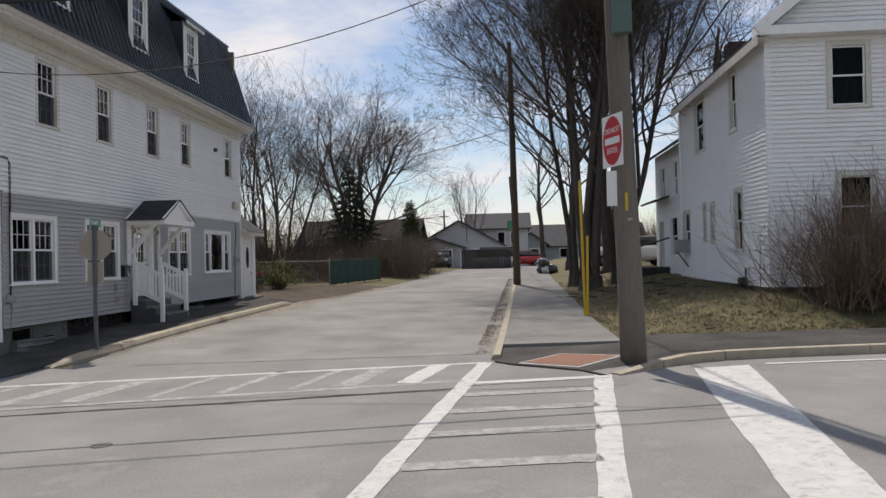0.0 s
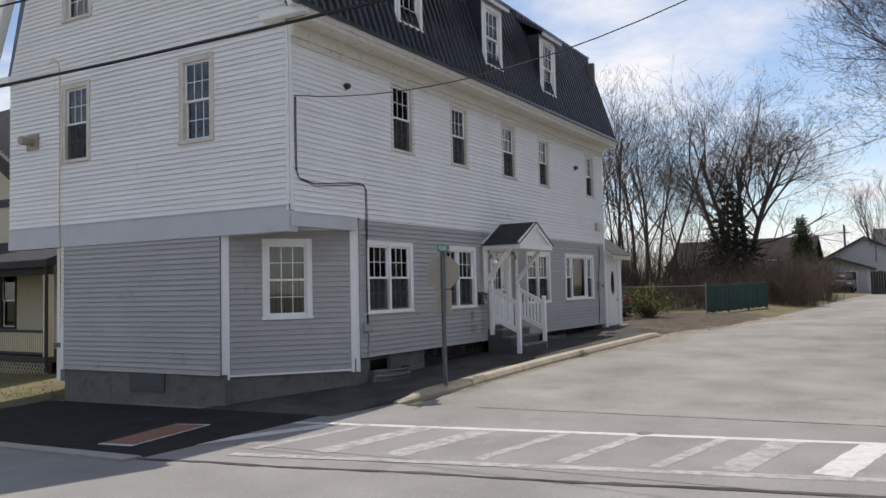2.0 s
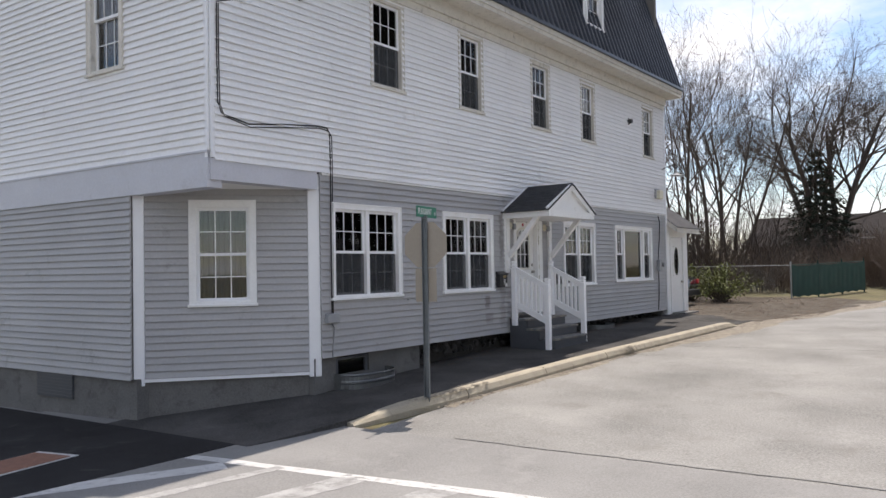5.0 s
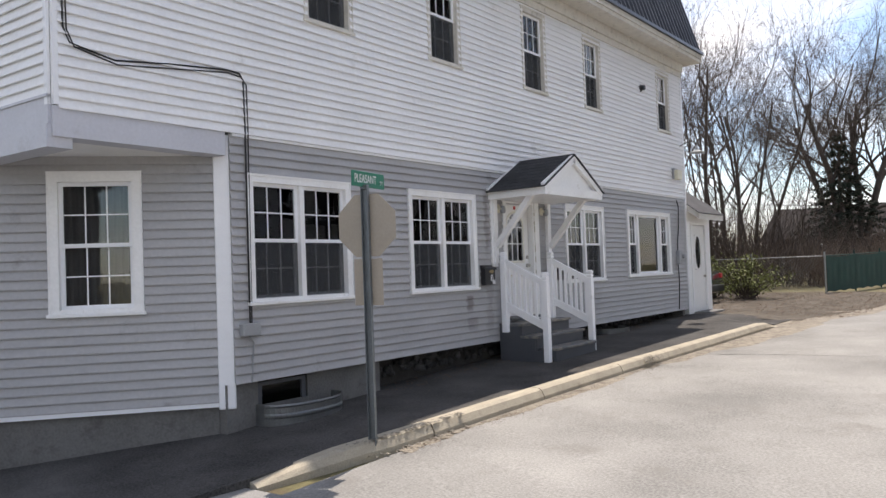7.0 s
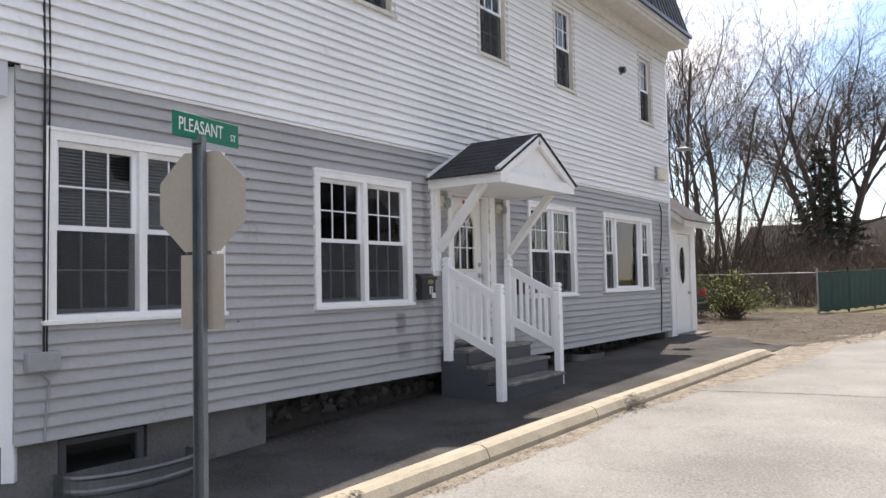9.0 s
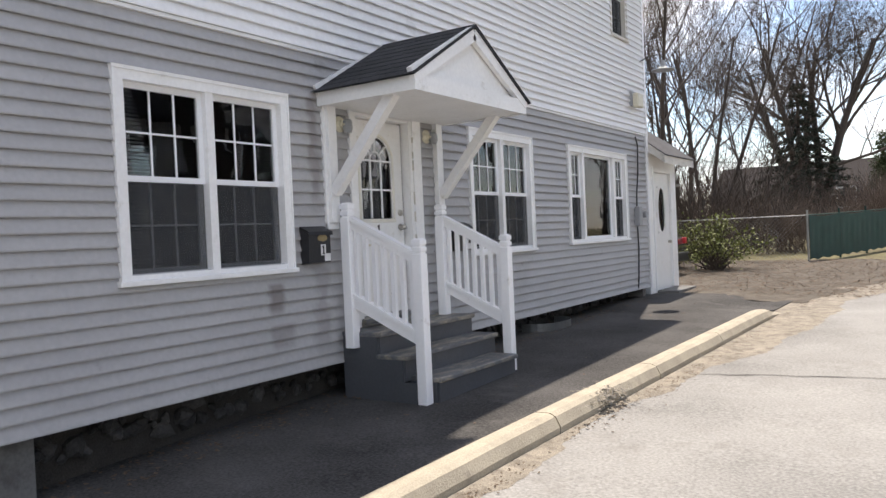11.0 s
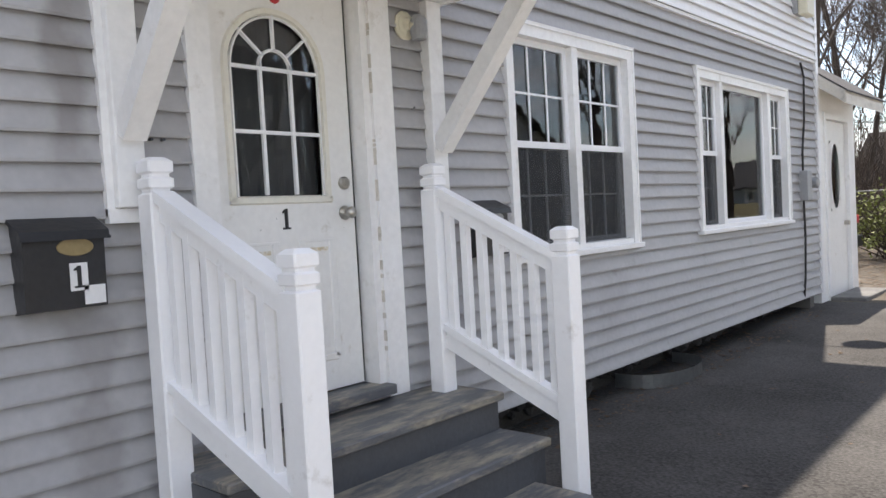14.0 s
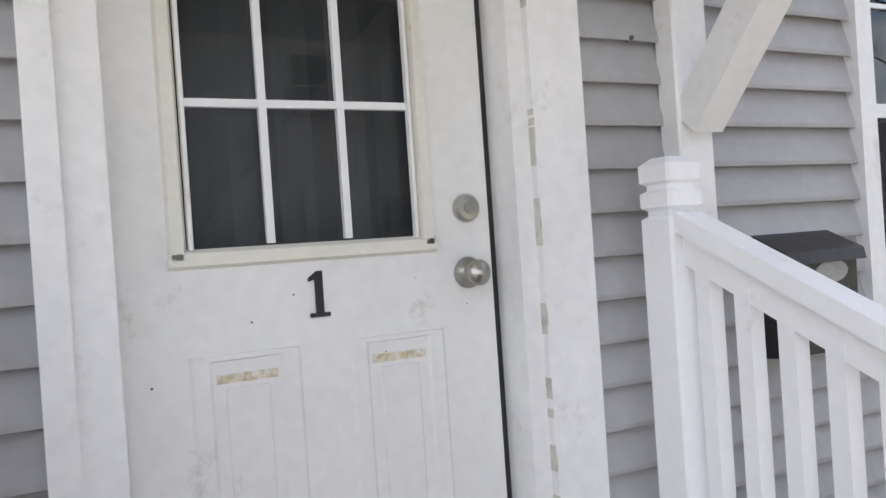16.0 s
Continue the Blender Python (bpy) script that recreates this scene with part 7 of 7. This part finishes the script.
lan = thing("porch_lantern", "small lit porch lamp by the neighbour door", "lamp", (-19.0, 4.25, 2.05))
part("bulb", bm, M_LAMP, lan, "warm glowing bulb", pose(-19.0, 4.22, 2.05))
part("bracket", boxes((-19.03, -18.97, 4.24, 4.38, 2.11, 2.17), (-19.09, -18.91, 4.13, 4.31, 2.12, 2.15)), M_BLACK, lan)

fence = thing("chain_link_fence", "chain-link fence with green privacy mesh", "fence", (2, 26, 0.5))
FP = [(-5.5, 24.6), (-3.2, 24.4), (-0.9, 24.2), (1.45, 24.0), (2.0, 25.8), (2.5, 27.6), (3.0, 29.4)]
for (x0, y0), (x1, y1) in zip(FP, FP[1:]):
    z0, z1 = land_z(x0, y0), land_z(x1, y1)
    part("top_rail", tube(bmesh.new(), [(x0, y0, z0 + 1.22), (x1, y1, z1 + 1.22)], 0.016, 6), M_GALV if x0 < 1.4 else M_GREENSLAT, fence)
    if x0 > 1.4:
        verts, faces = [], []
        for k in range(25):
            p = Vector((x0, y0, z0)).lerp(Vector((x1, y1, z1)), k / 24)
            bulge = 0.005 * math.sin(k * 1.3) + 0.008 * math.sin(k * 0.45 + x0)
            low, top = 0.05 + 0.02 * math.sin(k * 0.8), 1.21 - 0.035 * math.sin(math.pi * k / 24)
            for h, e in ((low, 0.0), (0.7, bulge), (top, 0.0), (top, -0.006), (0.7, bulge - 0.006), (low, -0.006)):
                verts.append((p.x + 0.04 + e, p.y, p.z + h))
        for k in range(24):
            faces += [(6 * k + q, 6 * k + (q + 1) % 6, 6 * k + 6 + (q + 1) % 6, 6 * k + 6 + q) for q in range(6)]
        raw("privacy_mesh", verts, faces, M_GREENSLAT, fence, "dark green woven privacy mesh")
    else:
        bm = bmesh.new()
        a, b = Vector((x0, y0, z0 + 0.05)), Vector((x1, y1, z1 + 0.05))
        for k in range(-8, 30):
            for s in (-1, 1):
                f0, f1 = k / 22, (k + s * 11) / 22
                if 0 <= f0 <= 1 and 0 <= f1 <= 1:
                    bar(bm, a.lerp(b, f0), a.lerp(b, f1) + Vector((0, 0, 1.16)), 0.004, 0.004, up=(0, 1, 0))
        part("wire_mesh", bm, M_GALV, fence, "galvanised wire mesh")["kind"] = "stuff"
for x, y in FP:
    part("post", tube(bmesh.new(), [(x, y, land_z(x, y) - 0.1), (x, y, land_z(x, y) + 1.36)], 0.028, 8), M_GALV if x < 1.6 else M_GREENSLAT, fence)


def simple_house(name, label, x, y, w, d, base, eave, ridge, wall_m, roof_m, windows=(), gable_front=True, rz=0):
    """A far house: walls with openings and windows, a gabled roof with eaves."""
    h = thing(name, label, "house", (x, y, base))
    m = pose(x, y, 0, 0, 0, rz)
    mf = m @ pose(w, 0, 0, 0, 0, 180)
    part("wall", wall_mesh(0, w, base, eave, [shrink(q, 0.05) for q in windows]), wall_m, h, "", mf)
    for q in windows:
        win = part("window", boxes((q[0], q[0] + 0.1, -0.1, 0.05, q[2], q[3]), (q[1] - 0.1, q[1], -0.1, 0.05, q[2], q[3]), (q[0] + 0.1, q[1] - 0.1, -0.1, 0.05, q[2], q[2] + 0.1), (q[0] + 0.1, q[1] - 0.1, -0.1, 0.05, q[3] - 0.1, q[3])), M_TRIM, h, "", mf)
        part("pane", boxes((q[0] + 0.1, q[1] - 0.1, -0.06, -0.055, q[2] + 0.1, q[3] - 0.1)), G_CLEAR, win, "", mf)
    part("wall", boxes((0, 0.15, 0.01, d, base, eave)), wall_m, h, "", m)
    part("wall", boxes((w - 0.15, w, 0.01, d, base, eave)), wall_m, h, "", m)
    part("wall", boxes((0.15, w - 0.15, d - 0.15, d, base, eave)), wall_m, h, "", m)
    bm = bmesh.new()
    if gable_front:
        prism(bm, [(-0.4, eave - 0.15), (w / 2, ridge), (w + 0.4, eave - 0.15), (w + 0.4, eave - 0.3), (w / 2, ridge - 0.2), (-0.4, eave - 0.3)], -0.4, d + 0.4)
        part("roof", bm, roof_m, h, "", m)
        for yy in (0.0, d - 0.1):
            bm = bmesh.new()
            prism(bm, [(0, eave - 0.01), (w / 2, ridge - 0.2), (w, eave - 0.01)], yy + 0.01, yy + 0.1)
            part("gable", bm, wall_m, h, "", m)
    else:
        prism(bm, [(-0.4, eave - 0.15), (d / 2, ridge), (d + 0.4, eave - 0.15), (d + 0.4, eave - 0.3), (d / 2, ridge - 0.2), (-0.4, eave - 0.3)], -w - 0.4, 0.4)
        part("roof", bm, roof_m, h, "", m @ pose(0, 0, 0, 0, 0, 90))
        for xx in (0.0, w - 0.1):
            bm = bmesh.new()
            prism(bm, [(0, eave - 0.01), (d / 2, ridge - 0.2), (d, eave - 0.01)], -xx - 0.1, -xx - 0.01)
            part("gable", bm, wall_m, h, "", m @ pose(0, 0, 0, 0, 0, 90))
    return h


simple_house("far_garage", "small pale garage with a grey roof", 0.9, 61.0, 4.6, 6, 0.7, 2.9, 3.7, M_PALE, M_GREYROOF, ((0.7, 3.3, 0.72, 2.5),), True)
simple_house("far_house", "pale cape house with a grey roof and white gable", 0.6, 66.5, 9.0, 8, 0.7, 3.0, 5.6, M_PALE, M_GREYROOF, ((2, 3, 1.4, 2.6), (5, 6, 1.4, 2.6)), True)
simple_house("far_house", "pale two-storey house with dark dormer windows", 5.8, 70.0, 6.5, 8, 0.7, 4.9, 6.6, M_PALE, M_GREYROOF, ((1.0, 1.9, 3.0, 4.4), (2.4, 3.3, 3.0, 4.4), (4.4, 5.2, 3.0, 4.4)), False)
simple_house("far_house", "long blue-grey single-storey house", 10.5, 80.0, 16, 9, 0.8, 3.0, 5.6, M_BLUEHOUSE, M_GREYROOF, ((2, 3, 1.4, 2.6), (5, 6.2, 1.4, 2.6), (9, 10.2, 1.4, 2.6)), False)
simple_house("far_porch_wing", "blue-grey wing with a front gable", 11.0, 77.0, 3.6, 3.2, 0.8, 3.1, 4.5, M_BLUEHOUSE, M_GREYROOF, ((0.8, 1.9, 0.9, 2.6),), True)
simple_house("garden_house", "brown house behind the spruce", -9.5, 58, 11, 9, 0.7, 3.2, 5.6, M_BROWNHOUSE, M_BROWNHOUSE, ((2, 3.2, 2.2, 3.6), (6, 7.2, 2.2, 3.6)), False)
df = thing("board_fence", "dark weathered board fence", "fence", (8, 54, 0.7))
for k in range(26):
    x = 6.1 + 0.165 * k
    part("board", boxes((x, x + 0.15, 54.0, 54.03, 0.55, 2.35 + 0.03 * math.sin(k * 2.2)), bev=0.0), M_DARKFENCE, df)


def car(x, y, rz, paint, label, van=False):
    """A parked car: shaped body, glasshouse, wheels, lamps."""
    c = thing("car", label, "car", (x, y, land_z(x, y)), rz=rz)
    m = pose(x, y, max(road_z(x, y), land_z(x, y)), 0, 0, rz)
    L, W = 4.5, 1.78
    top = 1.95 if van else 1.45
    bm = bmesh.new()
    side = [(-2.25, 0.35), (-2.25, 0.85), (-2.1, 0.95), (-1.2, 1.0), (1.7, 1.02), (2.2, 0.95), (2.25, 0.5), (2.2, 0.3), (-2.2, 0.3)]
    prism(bm, side, -W / 2, W / 2)
    bmesh.ops.bevel(bm, geom=bm.edges[:], offset=0.06, segments=2, affect="EDGES")
    part("body", bm, paint, c, "", m, True)
    cab = [(-1.3, 0.98), (-0.55, top - 0.03), (1.3, top), (2.0, 1.0)] if not van else [(-1.9, 0.98), (-1.4, top - 0.03), (2.1, top), (2.2, 1.0)]
    bm = bmesh.new()
    prism(bm, cab, -W / 2 + 0.12, W / 2 - 0.12)
    bmesh.ops.bevel(bm, geom=bm.edges[:], offset=0.05, segments=2, affect="EDGES")
    part("cabin", bm, M_CARDARK, c, "dark cabin glass", m, True)
    bm = bmesh.new()
    prism(bm, [(cab[1][0] + 0.05, top - 0.02), (cab[1][0] + 0.1, top + 0.02), (cab[2][0] - 0.05, top + 0.025), (cab[2][0], top - 0.015)], -W / 2 + 0.15, W / 2 - 0.15)
    part("roof", bm, paint, c, "", m)
    for wx in (-1.4, 1.35):
        for s in (-1, 1):
            tyre = part("wheel", lathe(bmesh.new(), (wx, s * (W / 2 - 0.2), 0.32), [(0, 0.3), (0.02, 0.32), (0.18, 0.32), (0.2, 0.3), (0.2, 0.2)], 20, (0, s, 0)), M_RUBBER, c, "", m)
            part("rim", lathe(bmesh.new(), (wx, s * (W / 2 - 0.01), 0.32), [(0, 0.19), (0.012, 0.18), (0.0121, 0.05)], 14, (0, s, 0)), M_GALV, tyre, "", m)
    for s in (-1, 1):
        part("headlight", boxes((-2.27, -2.2, s * 0.62 - 0.16, s * 0.62 + 0.16, 0.68, 0.82), bev=0.01), M_PVC, c, "", m)
        part("tail_light", boxes((2.2, 2.27, s * 0.70 - 0.09, s * 0.70 + 0.09, 0.76, 0.90), bev=0.01), M_RED, c, "", m)
    part("bumper", boxes((2.22, 2.32, -0.8, 0.8, 0.36, 0.56), bev=0.02), M_BLACK, c, "", m)
    return c


car(-2.95, 19.6, 0, M_CARDARK, "dark parked car with red tail lights behind the house", False)
car(16.2, 26.0, 0, M_CARWHITE, "white parked car behind the white house", False)
car(9.0, 58.8, 0, M_CARWHITE, "white parked van at the end of the street", True)
car(11.4, 60.5, 0, M_CARRED, "red parked car at the end of the street", False)
car(3.8, 60.0, 90, M_CARDARK, "dark parked car by the garage", False)
for k, (x, y, m) in enumerate(((12.6, 62, M_BLUE), (13.5, 62.3, M_GREENSLAT))):
    b = thing("rubbish_bin", "wheeled plastic rubbish bin at the far kerb", "bin", (x, y, 0.7))
    bm = bmesh.new()
    prism(bm, [(-0.26, 0.72), (-0.32, 1.7), (0.32, 1.7), (0.26, 0.72)], -0.3, 0.3)
    part("body", bm, m, b, "", pose(x, y, 0))
    part("lid", boxes((x - 0.36, x + 0.36, y - 0.36, y + 0.36, 1.7, 1.77), bev=0.02), m, b)
heap = thing("rubbish_heap", "black rubbish bags heaped on the verge", "rubbish", (12.6, 34, 0.8))
rng = random.Random(7)
for k in range(6):
    bm = bmesh.new()
    bmesh.ops.create_icosphere(bm, subdivisions=3, radius=0.38)
    for v in bm.verts:
        v.co *= 1 + 0.22 * noise.noise(v.co * 4 + Vector((k * 3, 0, 0)))
        v.co.z *= 0.8
    x, y = 12.6 + rng.uniform(-0.45, 0.45), 34 + rng.uniform(-0.3, 0.3)
    part("bag", bm, M_CARDARK if k else M_WSIGN, heap, "", pose(x, y, land_z(x, y) + 0.22 + (0.4 if k > 3 else 0)), True)
# Ornamental stones and fallen sticks at the foot of the maples.
rng = random.Random(17)
for k in range(26):
    x, y = rng.uniform(12.4, 15.5), rng.uniform(9.5, 15.0)
    a = rng.uniform(0, 6.28)
    s = thing("fallen_stick", "fallen dead stick on the lawn", "stick", (x, y, land_z(x, y)), group="fallen sticks")
    q = [Vector((x, y, land_z(x, y))) + Vector((math.cos(a + 0.2 * i) * 0.25 * i, math.sin(a + 0.2 * i) * 0.25 * i, 0.02 + 0.03 * (i % 2))) for i in range(4)]
    part("stick", tube(bmesh.new(), q, [0.02, 0.018, 0.012, 0.006], 5), M_TWIG, s)
# Houses that close the view. The one across the cross street, behind the walk, is unseen: made up to show dark in the
# panes.
simple_house("unseen_opposite_house", "unseen plain brown house, added for dark pane reflections", 2, -26, 12, 8, 0, 5.6, 8.2, M_BROWNHOUSE, M_GREYROOF, ((2, 3, 1.4, 2.8), (8, 9, 1.4, 2.8)), True, 0)
simple_house("hedge_house", "white house beyond the maples", 24, 38, 10, 9, 0.8, 5.4, 8.0, M_PALE, M_GREYROOF, ((2, 3.2, 2.2, 3.6), (6, 7.2, 2.2, 3.6)), False)
for k, (x, y) in enumerate(((19, 33), (17.5, 36), (20, 29))):
    twig_bush(x, y, 2.6, 3.0, 110, "brown undergrowth beyond the maples", M_TWIG, 120 + k)
